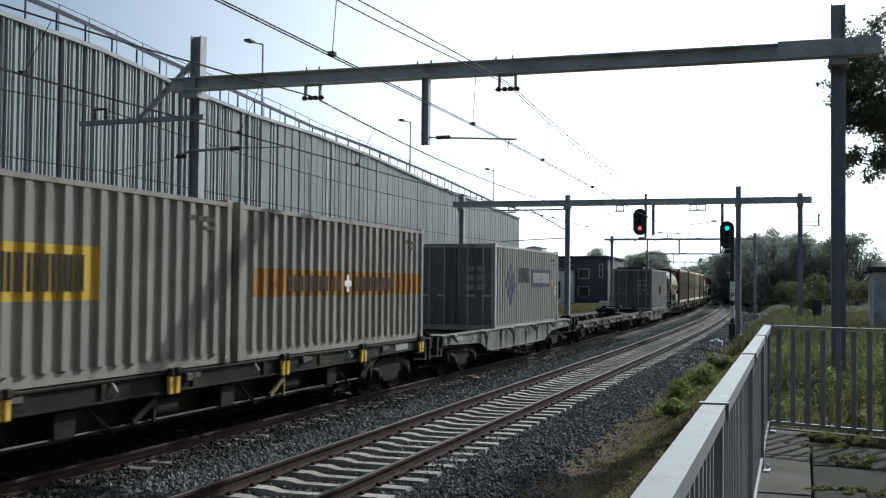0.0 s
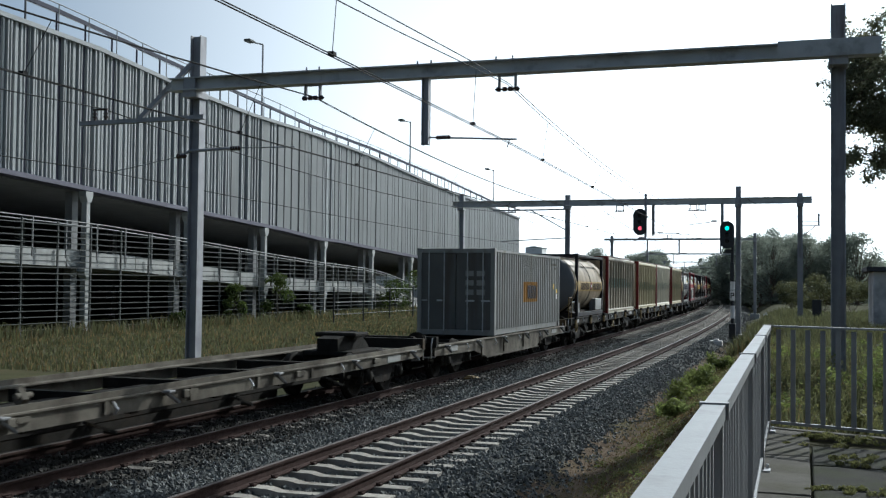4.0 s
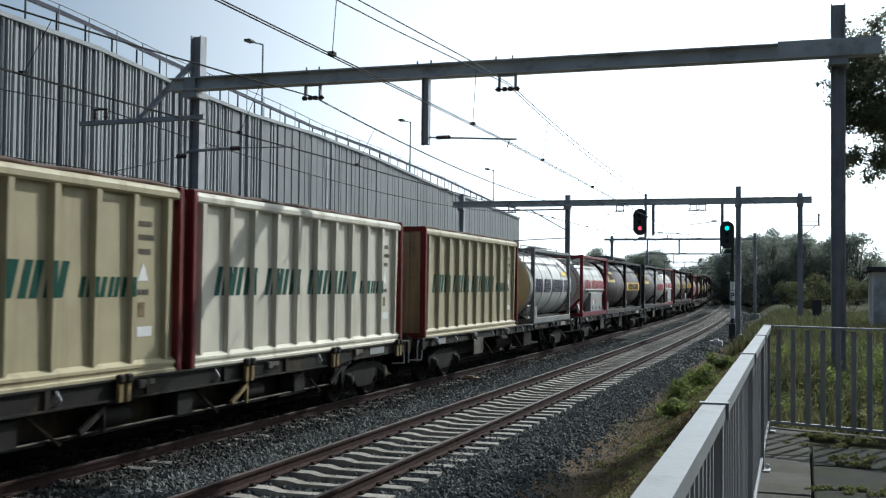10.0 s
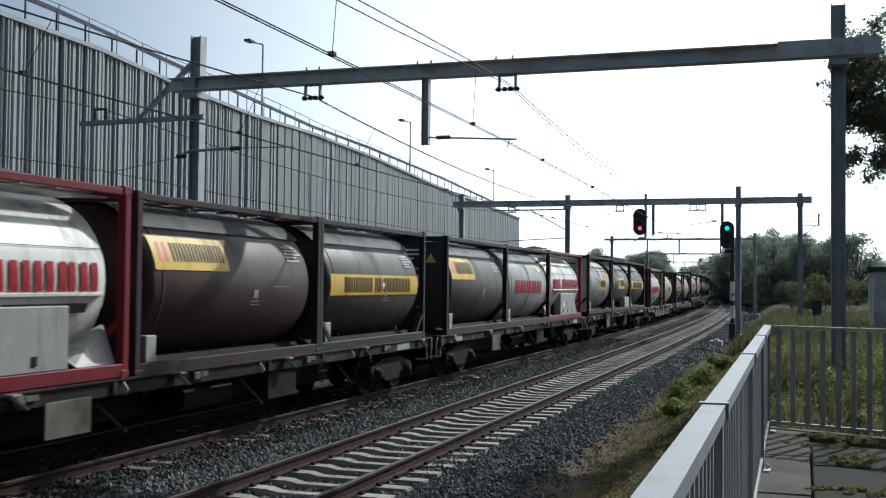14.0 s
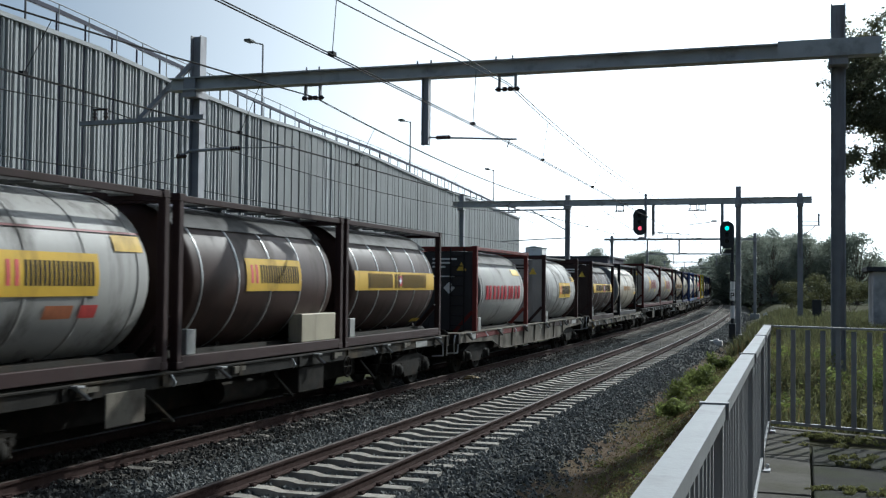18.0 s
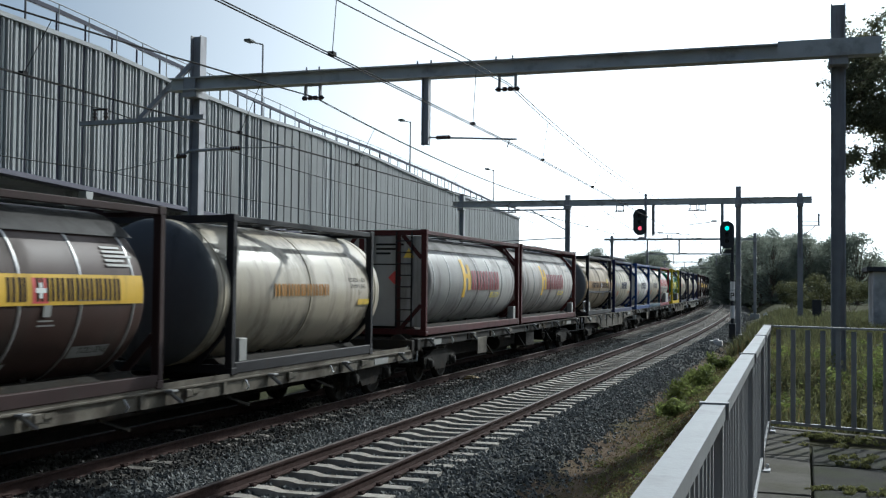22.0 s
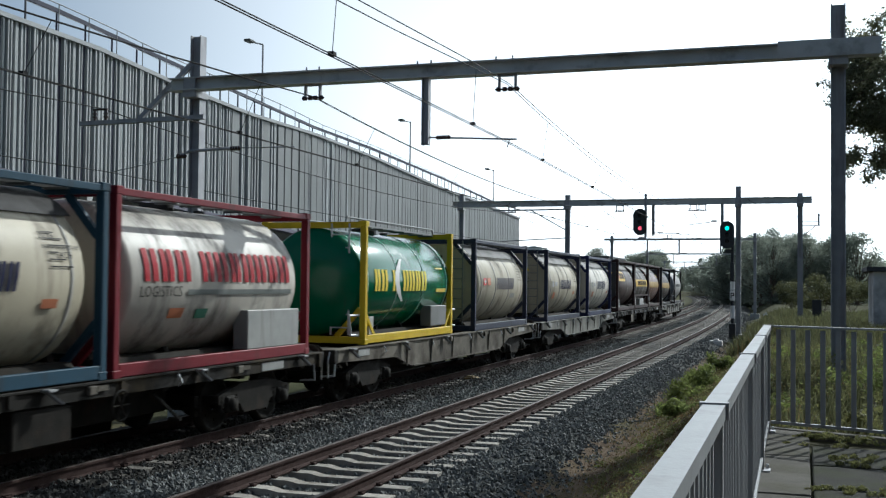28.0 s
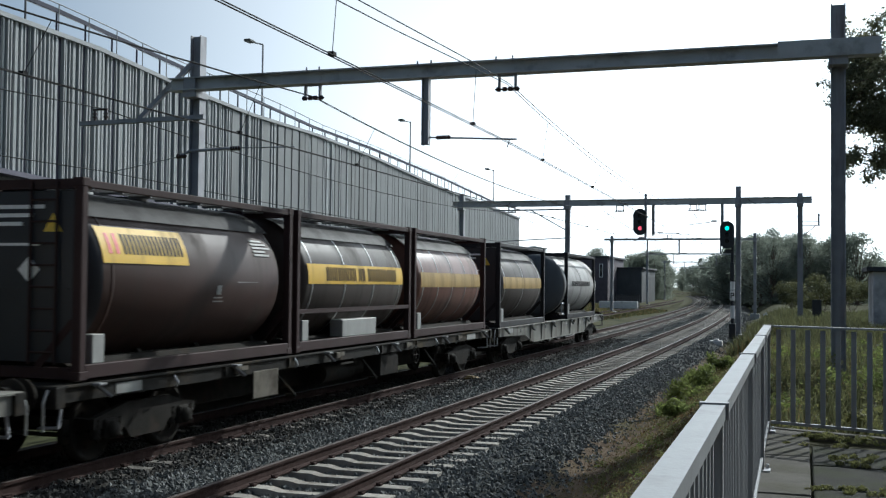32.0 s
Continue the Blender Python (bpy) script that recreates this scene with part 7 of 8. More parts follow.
def end_fittings(wagon, h, z_sill):
    """Headstocks with buffers, coupling hook and hoses."""
    for e in (-1, 1):
        y = e * h
        g = Geo()
        g.box(-1.25, y - e * 0.02, 0.86, 1.25, y - e * 0.2, 1.13, 0.01)
        head = part("headstock", g, wagon_dark, wagon)
        for x in (-0.875, 0.875):
            g = Geo()
            g.rod((x, y - e * 0.02, 1.03), (x, y + e * 0.32, 1.03), 0.1, 14)
            g.rod((x, y - e * 0.02, 1.03), (x, y + e * 0.12, 1.03), 0.14, 14)
            g.lathe([(y + e * 0.32, 0.23), (y + e * 0.35, 0.225), (y + e * 0.365, 0.001)], 20, "y", (x, 0, 1.03))
            g.lathe([(y + e * 0.32, 0.001), (y + e * 0.32, 0.23)], 20, "y", (x, 0, 1.03))
            part("buffer", g, under_black, head, "round steel buffer")
        g = Geo()
        g.beam((0, y, 1.0), (0, y + e * 0.3, 0.98), 0.07, 0.12)
        g.tube([(0, y + e * 0.26, 0.95), (0.03, y + e * 0.42, 0.75), (0, y + e * 0.3, 0.6)], 0.03)
        part("coupling_hook", g, under_black, head)
        for x in (-0.35, 0.35):
            g = Geo()
            g.tube([(x, y, 0.92), (x, y + e * 0.16, 0.82), (x * 0.9, y + e * 0.28, 0.6), (x * 0.8, y + e * 0.4, 0.56)], 0.025)
            part("brake_hose", g, under_black, head)
        g = Geo()
        x = 1.16
        g.tube([(x, y - e * 0.25, 1.0), (x, y - e * 0.2, 0.62), (x - 0.3, y - e * 0.2, 0.6)], 0.02)
        part("step_iron", g, galv, head, "pale step iron")
        g = Geo()
        g.tube([(x, y + e * 0.02, 1.1), (x, y + e * 0.1, 0.95), (x, y + e * 0.1, 0.6)], 0.018)
        part("grab_handle", g, chrome, head)


def wagon(kind, s0, s1):
    """kind: skeletal (dark, straight), belly (grey, deep sides), latch (dark, folding stops, rod), low (slim low sills)."""
    length = s1 - s0
    h = length / 2
    labels = {"skeletal": "grimy dark container wagon with straight sills and data plates", "belly": "grey container wagon with deep tapering sides",
              "latch": "dark container wagon with yellow folding stops along its sides", "low": "low grimy container wagon with slim sills", "bellylow": "low dusty container wagon with deep tapering sides"}
    t = thing("container_wagon", labels[kind], "freight wagon", "wagons of the train")
    deck = 0.9 if kind == "low" or kind == "bellylow" else 1.14
    top = deck
    bog = h - 2.3
    paintwork = {"belly": wagon_tan if 190 < s0 < 300 else wagon_grey, "low": wagon_tan, "bellylow": wagon_tan}.get(kind, wagon_dark)
    for s in (-1, 1):
        g = Geo()
        x0, x1 = s * 1.20, s * 1.05
        if kind == "bellylow":
            line = [(-h + 0.05, top), (-h + 0.05, top - 0.26), (-bog + 1.2, top - 0.3), (-bog + 2.6, top - 0.56), (bog - 2.6, top - 0.56), (bog - 1.2, top - 0.3), (h - 0.05, top - 0.26), (h - 0.05, top)]
        elif kind == "belly":
            line = [(-h + 0.05, top), (-h + 0.05, top - 0.26), (-bog + 1.2, top - 0.34), (-bog + 2.3, top - 0.62), (bog - 2.3, top - 0.62), (bog - 1.2, top - 0.34), (h - 0.05, top - 0.26), (h - 0.05, top)]
        elif kind == "latch":
            line = [(-h + 0.05, top), (-h + 0.05, top - 0.24), (-bog + 1.1, top - 0.26), (-bog + 1.7, top - 0.29), (bog - 1.7, top - 0.29), (bog - 1.1, top - 0.26), (h - 0.05, top - 0.24), (h - 0.05, top)]
        elif kind == "low":
            line = [(-h + 0.05, top + 0.08), (-h + 0.05, top - 0.2), (-bog + 1.6, top - 0.24), (bog - 1.6, top - 0.24), (h - 0.05, top - 0.2), (h - 0.05, top + 0.08)]
        else:
            line = [(-h + 0.05, top), (-h + 0.05, top - 0.22), (h - 0.05, top - 0.22), (h - 0.05, top)]
        g.prism(line, "x", x0, x0 - s * 0.03)
        sill = part("side_sill", g, paintwork, t)
        g = Geo()
        g.box(s * 1.24, -h + 0.05, top - 0.035, s * 1.02, h - 0.05, top, 0.006)
        low = min(z for _, z in line)
        if kind in ("belly", "latch", "bellylow"):
            g.box(s * 1.24, -bog + 2.3, low - 0.004, s * 1.1, bog - 2.3, low + 0.025)
        part("sill_flange", g, paintwork, sill)
        step = 1.55 if kind == "belly" else 2.1
        n = int((2 * bog - 3.5) / step)
        for k in range(n + 1):
            y = -bog + 1.9 + k * (2 * bog - 3.8) / max(1, n)
            g = Geo()
            if kind == "belly":
                g.prism([(s * 1.202, top - 0.03), (s * 1.262, top - 0.04), (s * 1.218, low + 0.03), (s * 1.202, low + 0.03)], "y", y - 0.02, y + 0.02)
            else:
                g.box(s * 1.202, y - 0.05, max(low, top - 0.5) + 0.03, s * 1.235, y + 0.05, top - 0.04)
            part("sill_web", g, paintwork, sill)
        # container spigots and folding stops
        for k in range(6):
            y = -h + 0.9 + (length - 1.8) * k / 5
            g = Geo()
            if kind == "latch":
                for d in (-0.13, 0.05):
                    g.box(s * 1.245, y + d, top - 0.32, s * 1.30, y + d + 0.11, top - 0.03, 0.015)
                part("folding_stop", g, yellow_paint if s0 < 20 else ochre_paint, t)
                g = Geo()
                for d in (-0.13, 0.05):
                    g.box(s * 1.235, y + d - 0.01, top - 0.06, s * 1.33, y + d + 0.12, top + 0.06, 0.02)
                part("stop_hinge", g, wagon_dark, t)
            else:
                g.box(s * 1.2, y - 0.16, top - 0.045, s * 1.36, y + 0.0, top - 0.01, 0.008)
                g.beam((s * 1.25, y - 0.08, top - 0.04), (s * 1.33, y + 0.12, top - 0.2), 0.09, 0.03)
                part("folding_stop", g, dull_galv, t, "dull folding container stop")
    # The centre sill reaches low to block the sunlit ground beyond.
    g = Geo()
    g.box(-0.25, -bog + 1.5, 0.38, 0.25, bog - 1.5, top - 0.12, 0.02)
    g.box(-0.2, -h + 0.1, top - 0.42, 0.2, h - 0.1, top - 0.13, 0.01)
    part("centre_sill", g, under_black, t)
    for k in range(9):
        y = -h + 0.5 + (length - 1.0) * k / 8
        g = Geo()
        g.box(-1.05, y - 0.08, top - 0.3, 1.05, y + 0.08, top - 0.04)
        part("cross_member", g, under_black, t)
    for e in (-1, 1):
        g = Geo()
        g.box(-1.2, e * (h - 0.05), top - 0.03, 1.2, e * (h - 0.9), top - 0.005)
        part("end_platform", g, paintwork, t)
    end_fittings(t, h, top)
    for y in (-bog, bog):
        bogie(t, y)
    # Black sheet on the far side, added for the shade under the wagon.
    g = Geo()
    g.prism([(-bog + 1.3, top - 0.2), (-bog + 1.45, 0.012), (bog - 1.45, 0.012), (bog - 1.3, top - 0.2)], "x", -0.85, -0.8)
    part("truss_plate", g, under_black, t)
    if kind == "skeletal":
        # A grey board in shade, its darkness put in with the brown paint.
        g = Geo()
        g.box(1.205, -4.7, 0.5, 1.225, -3.8, 0.96, 0.01)
        part("data_board", g, wagon_tan, t, "grey data board given a brownish colour for its shade")
        g = Geo()
        g.box(0.75, 1.2, 0.42, 1.15, 2.3, 0.9, 0.02)
        part("brake_equipment", g, under_black, t)
        g = Geo()
        g.rod((0.6, -0.9, 0.62), (0.6, 0.6, 0.62), 0.22, 14)
        part("air_reservoir", g, under_black, t)

    for k in range(11):
        y = -bog + 0.4 + (2 * bog - 0.8) * (k + 0.35 * ((k * 7) % 3)) / 10.8
        g = Geo()
        if k % 3 == 0:
            g.tube([(1.215, y, top - 0.05), (1.27, y + 0.03, top - 0.16), (1.215, y + 0.06, top - 0.22)], 0.014)
            part("rope_hook", g, galv, t)
        elif k % 3 == 1:
            g.box(1.2, y, top - 0.17, 1.26, y + 0.16, top - 0.05, 0.012)
            g.box(1.205, y + 0.2, top - 0.13, 1.235, y + 0.42, top - 0.06)
            part("sill_bracket", g, wagon_tan, t)
        else:
            g.beam((1.05, y, top - 0.3), (1.18, y + 0.5, 0.42), 0.05, 0.035)
            g.rod((1.0, y + 0.5, 0.42), (1.2, y + 0.5, 0.42), 0.03, 6)
            part("brake_lever", g, wagon_dark, t)
    if kind in ("skeletal", "low", "latch"):
        g = Geo()
        y = 3.2 if kind == "skeletal" else -h + 1.1
        g.lathe([(1.23, 0.2), (1.25, 0.22), (1.27, 0.2), (1.25, 0.18), (1.23, 0.2)], 20, "x", (0, y, 0.78))
        for k in range(3):
            a = k * math.pi / 3
            g.rod((1.25, y - 0.2 * math.cos(a), 0.78 - 0.2 * math.sin(a)), (1.25, y + 0.2 * math.cos(a), 0.78 + 0.2 * math.sin(a)), 0.014, 5)
        g.rod((1.15, y, 0.78), (1.25, y, 0.78), 0.03, 8)
        part("brake_handwheel", g, under_black if kind == "skeletal" else ochre_paint, t, "spoked brake handwheel")
    if kind == "latch":
        for k in range(9):
            y = -bog + 1.7 + (2 * bog - 3.4) * (k + 0.3 * (k % 3)) / 8.6
            g = Geo()
            if k % 3 == 0:
                g.rod((1.0, y - 0.35, 0.62), (1.0, y + 0.35, 0.62), 0.14, 12)
                part("air_reservoir", g, under_black, t)
            elif k % 3 == 1:
                g.box(0.85, y - 0.2, 0.45, 1.15, y + 0.25, 0.8, 0.02)
                part("brake_equipment", g, wagon_dark, t)
            else:
                g.beam((1.16, y - 0.3, 0.5), (1.16, y + 0.2, 0.76), 0.05, 0.08)
                g.beam((1.16, y + 0.2, 0.8), (1.16, y + 0.2, 0.45), 0.05, 0.05)
                part("brake_lever", g, ochre_paint if k == 5 else wagon_dark, t)
        for s in (-1, 1):
            g = Geo()
            g.prism([(-bog + 1.15, top - 0.24), (-bog + 1.9, top - 0.7), (bog - 1.9, top - 0.7), (bog - 1.15, top - 0.24)], "x", s * 0.78, s * 0.74)
            g.box(s * 0.74, -bog + 1.9, top - 0.72, s * 0.9, bog - 1.9, top - 0.69)
            part("belly_plate", g, wagon_dark, t, "grimy plate below the sill")
            for e in (-1, 1):
                g = Geo()
                g.prism([(e * (bog - 1.75), top - 0.3), (e * (bog - 0.9), top - 0.25), (e * (bog - 1.75), top - 0.72)], "x", s * 1.14, s * 1.11)
                part("end_gusset", g, wagon_dark, t)
        g = Geo()
        g.tube([(1.1, -bog + 1.9, 0.47), (1.1, bog - 1.9, 0.47)], 0.016)
        part("brake_rod", g, wagon_tan, t)
    for y0, y1 in ((h - 2.4, h - 1.6), (-h + 1.3, -h + 1.9)):
        g = Geo()
        g.box(1.202, y0, top - 0.2, 1.212, y1, top - 0.06)
        part("data_board", g, plate_mat, t)
    MOVING.append((t, (s0 + s1) / 2))
    return t


def load(ob, s0, s1, deck):
    MOVING.append((ob, (s0 + s1) / 2))
    ob.location.z = deck
    ob["deck"] = deck
    return ob


# paints of the tanks
P = lambda n, c, rough=0.45, amount=0.25, metal=0.0: paint(n, c, rough, GRIME, amount, metal)
red_frame = P("red_frame", (0.152, 0.0106, 0.0182), 0.5)
brown_frame = P("brown_frame", (0.038, 0.0213, 0.0198), 0.65, 0.35)
dark_frame = P("dark_grey_frame", (0.0228, 0.0213, 0.0228), 0.6, 0.3)
steel_frame = P("steel_grey_frame", (0.19, 0.19, 0.182), 0.5)
navy_frame = P("navy_frame", (0.0167, 0.0213, 0.0646), 0.5, 0.2)
slate_frame = P("slate_blue_frame", (0.0266, 0.0304, 0.0532), 0.55, 0.25)
blue_frame = P("bright_blue_frame", (0.0152, 0.0456, 0.167), 0.5, 0.2)
teal_frame = P("teal_frame", (0.019, 0.0532, 0.0836), 0.55, 0.3)
yellow_frame = P("yellow_frame", (0.532, 0.38, 0.0152), 0.5, 0.15)
brown_shell = P("brown_shell", (0.048, 0.027, 0.021), 0.5, 0.3)
taupe_shell = P("taupe_shell", (0.062, 0.05, 0.042), 0.5, 0.3)
grey_shell = P("grey_shell", (0.31, 0.30, 0.28), 0.52, 0.25)
silver_shell = P("silver_shell", (0.33, 0.32, 0.3), 0.5, 0.3, 0.0)
white_shell = P("white_shell", (0.57, 0.55, 0.51), 0.45, 0.25)
cream_shell = P("cream_shell", (0.40, 0.357, 0.265), 0.5, 0.3)
beige_shell = P("beige_shell", (0.30, 0.235, 0.15), 0.5, 0.4)
green_shell = P("green_shell", (0.004, 0.12, 0.055), 0.16, 0.08)
black_shell = P("black_dome", (0.035, 0.035, 0.038), 0.45, 0.3)
grey_dome = P("grey_dome", (0.11, 0.115, 0.12), 0.55, 0.3)
cream_dome = P("cream_dome", (0.58, 0.47, 0.25), 0.45, 0.3)
white_panel = P("white_end_panel", (0.32, 0.31, 0.295), 0.5, 0.4)
orange_band = P("orange_band", (0.33, 0.16, 0.03), 0.55, 0.3)
yellow_band = P("yellow_band", (0.62, 0.40, 0.05), 0.5, 0.3)
ochre_band = P("ochre_band", (0.36, 0.24, 0.07), 0.5, 0.45)

# 1: wagon with two boxes (white with an orange stripe)
wagon("latch", 5.7, 25.3)
stripe = [("band", -4.1, 4.35, 1.05, 1.53, orange_band, 0), ("text", -2.7, -0.4, 1.14, 1.43, ink_brown, (8, 2)), ("text", 0.3, 2.5, 1.14, 1.43, ink_brown, 10), ("cross", -0.22, 0.12, 1.12, 1.46, ink_white, 0)]
first_box = box_container("dirty white ribbed box container with an orange badge", 9.0, (0.275, 0.25, 0.21), [("band", -1.3, 0.95, 1.04, 1.74, yellow_band, 0), ("text", -1.0, 0.8, 1.16, 1.62, ink_black, 8)], tone="white", pitch=0.36)
load(first_box, 6.45, 15.45, 1.15)
load(box_container("dirty white ribbed box container with a faded orange stripe", 9.0, (0.275, 0.25, 0.21), stripe, tone="white", pitch=0.36), 15.7, 24.7, 1.15)
# 2: one grey box on a grey wagon
wagon("belly", 26.1, 42.3)
load(box_container("grey ribbed box container with dark blue lettering", 8.75, (0.34, 0.325, 0.295), [("text", -1.6, -0.05, 1.44, 1.92, ink_black, 5), ("panel", 0.25, 3.0, 1.32, 1.9, ink_blue, 9), ("diamond", -3.15, -1.95, 0.68, 2.05, ink_blue, 0)], tone="grey"), 31.1, 39.85, 1.08)
# 3: an empty low wagon, then 4: the low wagon with a grey box
empty = wagon("low", 43.3, 62.2)
g = Geo()
g.box(-0.6, 6.5, 0.84, 0.6, 8.3, 0.95, 0.02)
g.prism([(6.5, 0.95), (8.3, 0.95), (8.1, 1.1), (7.7, 1.3), (7.2, 1.32), (6.5, 1.22)], "x", -0.25, 0.25)
g.box(-0.5, 6.9, 1.24, 0.5, 7.7, 1.34, 0.03)
part("kingpin_trestle", g, under_black, empty, "black folded kingpin trestle")
for y in (-6.3, -4.6):
    for s in (-1, 1):
        g = Geo()
        g.beam((s * 1.1, y, 0.95), (s * 0.95, y + 0.08, 1.08), 0.08, 0.2)
        g.rod((s * 1.05, y - 0.1, 1.06), (s * 1.05, y + 0.18, 1.06), 0.04, 8)
        part("raised_stop", g, wagon_tan, empty)
wagon("bellylow", 63.0, 78.6)
load(box_container("grey ribbed box container with a small orange badge", 9.0, (0.255, 0.255, 0.24), [("band", -0.95, 0.95, 0.95, 1.62, orange_band, 0), ("text", -0.45, 0.85, 1.06, 1.5, ink_black, 7)], tone="midgrey"), 68.45, 77.45, 0.93)
# 5
rail_wagon = wagon("latch", 79.4, 98.0)
load(tank_container("cream tank with an ochre band in a dark frame", dark_frame, beige_shell, dict(over=0.85, radius=1.19, end_paint=grey_dome, band=(ochre_band, 0.05, 0.95, -0.22, 0.12), letters=(0.18, 0.88, -0.17, 0.07, (8, 2, 9), 0), ink=ink_brown, rings=3, step=True, cabinet=(1.2, 2.75, 0.22, 0.72, plate_mat), panel=[(red_plate, 0.5, 0.535, -0.14, 0.08)], gantry=False, ring_paint=dark_frame)), 81.0, 87.0, 1.15)
load(bulk_container("cream ribbed bulk container with red posts and faded green lettering", 9.0, "b", (0.31, 0.275, 0.205), ink_green, foot=1.27), 88.5, 97.5, 1.09)
part("handrail", Geo().tube([(1.1, -9.0, 1.14), (1.1, -9.0, 1.95), (1.1, -8.5, 1.95), (1.1, -8.5, 1.14)], 0.022).tube([(1.1, -9.0, 1.55), (1.1, -8.5, 1.55)], 0.018), ochre_paint, rail_wagon, "worn yellow folding handrail")
part("handrail", Geo().tube([(0.5, -9.0, 1.14), (0.5, -9.0, 1.95), (0.5, -8.5, 1.95), (0.5, -8.5, 1.14)], 0.022), ochre_paint, rail_wagon)
# 6
wagon("latch", 98.9, 118.0)
load(bulk_container("soiled cream ribbed bulk container with green lettering", 9.05, "c", (0.42, 0.365, 0.225), ink_green), 99.2, 108.25, 1.09)
load(bulk_container("pale cream ribbed bulk container with bright green lettering", 9.0, "d", (0.60, 0.56, 0.45), ink_green), 108.5, 117.5, 1.09)
# 7
wagon("skeletal", 118.8, 137.0)
load(bulk_container("worn cream ribbed bulk container with dull green lettering", 9.0, "e", (0.40, 0.348, 0.222), ink_green), 119.05, 128.05, 1.09)
load(tank_container("white tank with navy lettering in a steel frame", steel_frame, white_shell, dict(over=0.75, radius=1.19, end_paint=cream_dome, letters=(0.1, 0.95, -0.2, 0.19, (3, 3, 5, 3), 0.1), ink=ink_blue, rings=5, step=True, ladder=galv, gantry=True, panel=[(yellow_plate, 0.76, 0.9, 0.3, 0.45), (yellow_plate, 0.92, 0.98, 0.3, 0.42)], ring_paint=steel_frame)), 130.25, 136.25, 1.12)
# 8
wagon("skeletal", 138.2, 157.6)


def red_white_tank():
    return tank_container("white tank with red lettering in a red frame", red_frame, P("clean_white_shell", (0.58, 0.555, 0.505), 0.36, 0.3), dict(over=-0.15, radius=1.16, rings=0, brace=False, slope=True, letters=(0.06, 0.99, -0.12, 0.2, (3, 7), 0), ink=ink_red, end="disc", words=[("LOGISTICS", -2.15, -0.31, 0.15, ink_black)], cabinet=(-1.0, 1.75, 0.2, 1.0, plate_mat), pale_box=False, signs=True, cover=False,
                          panel=[(dark_frame, 0.0, 1.0, 0.36, 0.37), (dark_frame, 0.62, 0.94, -0.36, -0.25), (yellow_plate, 0.8, 0.88, -0.95, -0.78)], end_paint=None))


load(red_white_tank(), 138.9, 144.9, 1.13)
load(tank_container("glossy dark brown tank with yellow badge in brown frame", brown_frame, brown_shell, dict(rings=1, ring_paint=brown_shell, panel=[(yellow_band, 0.0, 0.42, 0.165, 0.61)], marks=plate_mat)), 145.1, 151.0, 1.1)
load(tank_container("taupe tank with a yellow band in a dark frame", dark_frame, taupe_shell, dict(rings=1, ring_paint=taupe_shell, brace=True, band=(yellow_band, 0.0, 1.0, -0.18, 0.175), letters=(0.13, 0.9, -0.13, 0.125, (8, 2, 9), 0), ink=ink_brown, panel=[(red_plate, 0.53, 0.585, -0.11, 0.1)], marks=plate_mat)), 151.05, 157.05, 1.1)
# 9
wagon("skeletal", 158.2, 177.3)
load(tank_container("grey-brown tank with a yellow badge in a dark frame", dark_frame, taupe_shell, dict(rings=0, end="panel", end_paint=black_shell, cap=ink_white, band=None, panel=[(yellow_band, 0.0, 0.42, 0.135, 0.66)], marks=plate_mat)), 158.75, 164.75, 1.1)
load(tank_container("pale grey tank with red lettering in a dark red frame", brown_frame, grey_shell, dict(rings=3, ring_paint=grey_shell, letters=(0.12, 0.86, -0.2, 0.15, 5, 0), ink=ink_red, panel=[(yellow_plate, 0.78, 0.9, 0.42, 0.55)])), 164.85, 170.5, 1.1)
load(red_white_tank(), 170.6, 176.65, 1.13)
# 10
wagon("skeletal", 177.9, 197.4)
load(tank_container("silver tank with a yellow badge in a brown frame", brown_frame, silver_shell, dict(rings=5, ring_paint=grey_shell, end="panel", end_paint=white_panel, cover=False, panel=[(red_frame, 0.0, 1.0, 0.52, 0.55), (yellow_band, 0.4, 0.78, -0.2, 0.26), (red_plate, 0.72, 0.79, -0.45, -0.3), (orange_mat, 0.58, 0.69, -0.45, -0.3), (yellow_band, 0.86, 0.99, 0.3, 0.5)])), 178.4, 184.4, 1.17)
load(tank_container("brown tank with yellow badge and bright seams, brown frame", brown_frame, brown_shell, dict(rings=5, panel=[(yellow_band, 0.32, 0.73, -0.14, 0.32)], cabinet=(1.2, 2.7, 0.2, 0.72, cream_shell), pale_box=True)), 184.65, 190.65, 1.15)
load(tank_container("brown tank with yellow band and bright seams, brown frame", brown_frame, brown_shell, dict(rings=5, band=(yellow_band, 0.0, 1.0, -0.14, 0.2), letters=(0.14, 0.88, -0.10, 0.16, (8, 2, 9), 0), ink=ink_brown, panel=[(red_plate, 0.5, 0.55, -0.06, 0.13), (yellow_plate, 0.0, 0.15, -0.9, -0.8), (yellow_plate, 0.88, 1.0, -0.9, -0.8)])), 190.8, 196.8, 1.15)
# 11
wagon("belly", 198.2, 215.6)
load(tank_container("pale grey tank with red lettering in a dull red frame", P("dull_red_frame", (0.129, 0.0266, 0.0228), 0.6, 0.35), P("pale_grey_shell", (0.33, 0.32, 0.30), 0.55, 0.15), dict(rings=2, ring_paint=grey_shell, end="panel", end_paint=black_shell, cap=ink_white, ladder=dark_frame, letters=(0.1, 0.93, -0.2, 0.14, 5, 0), ink=ink_red, panel=[(yellow_plate, 0.78, 0.95, 0.42, 0.6)])), 199.95, 205.95, 0.93)
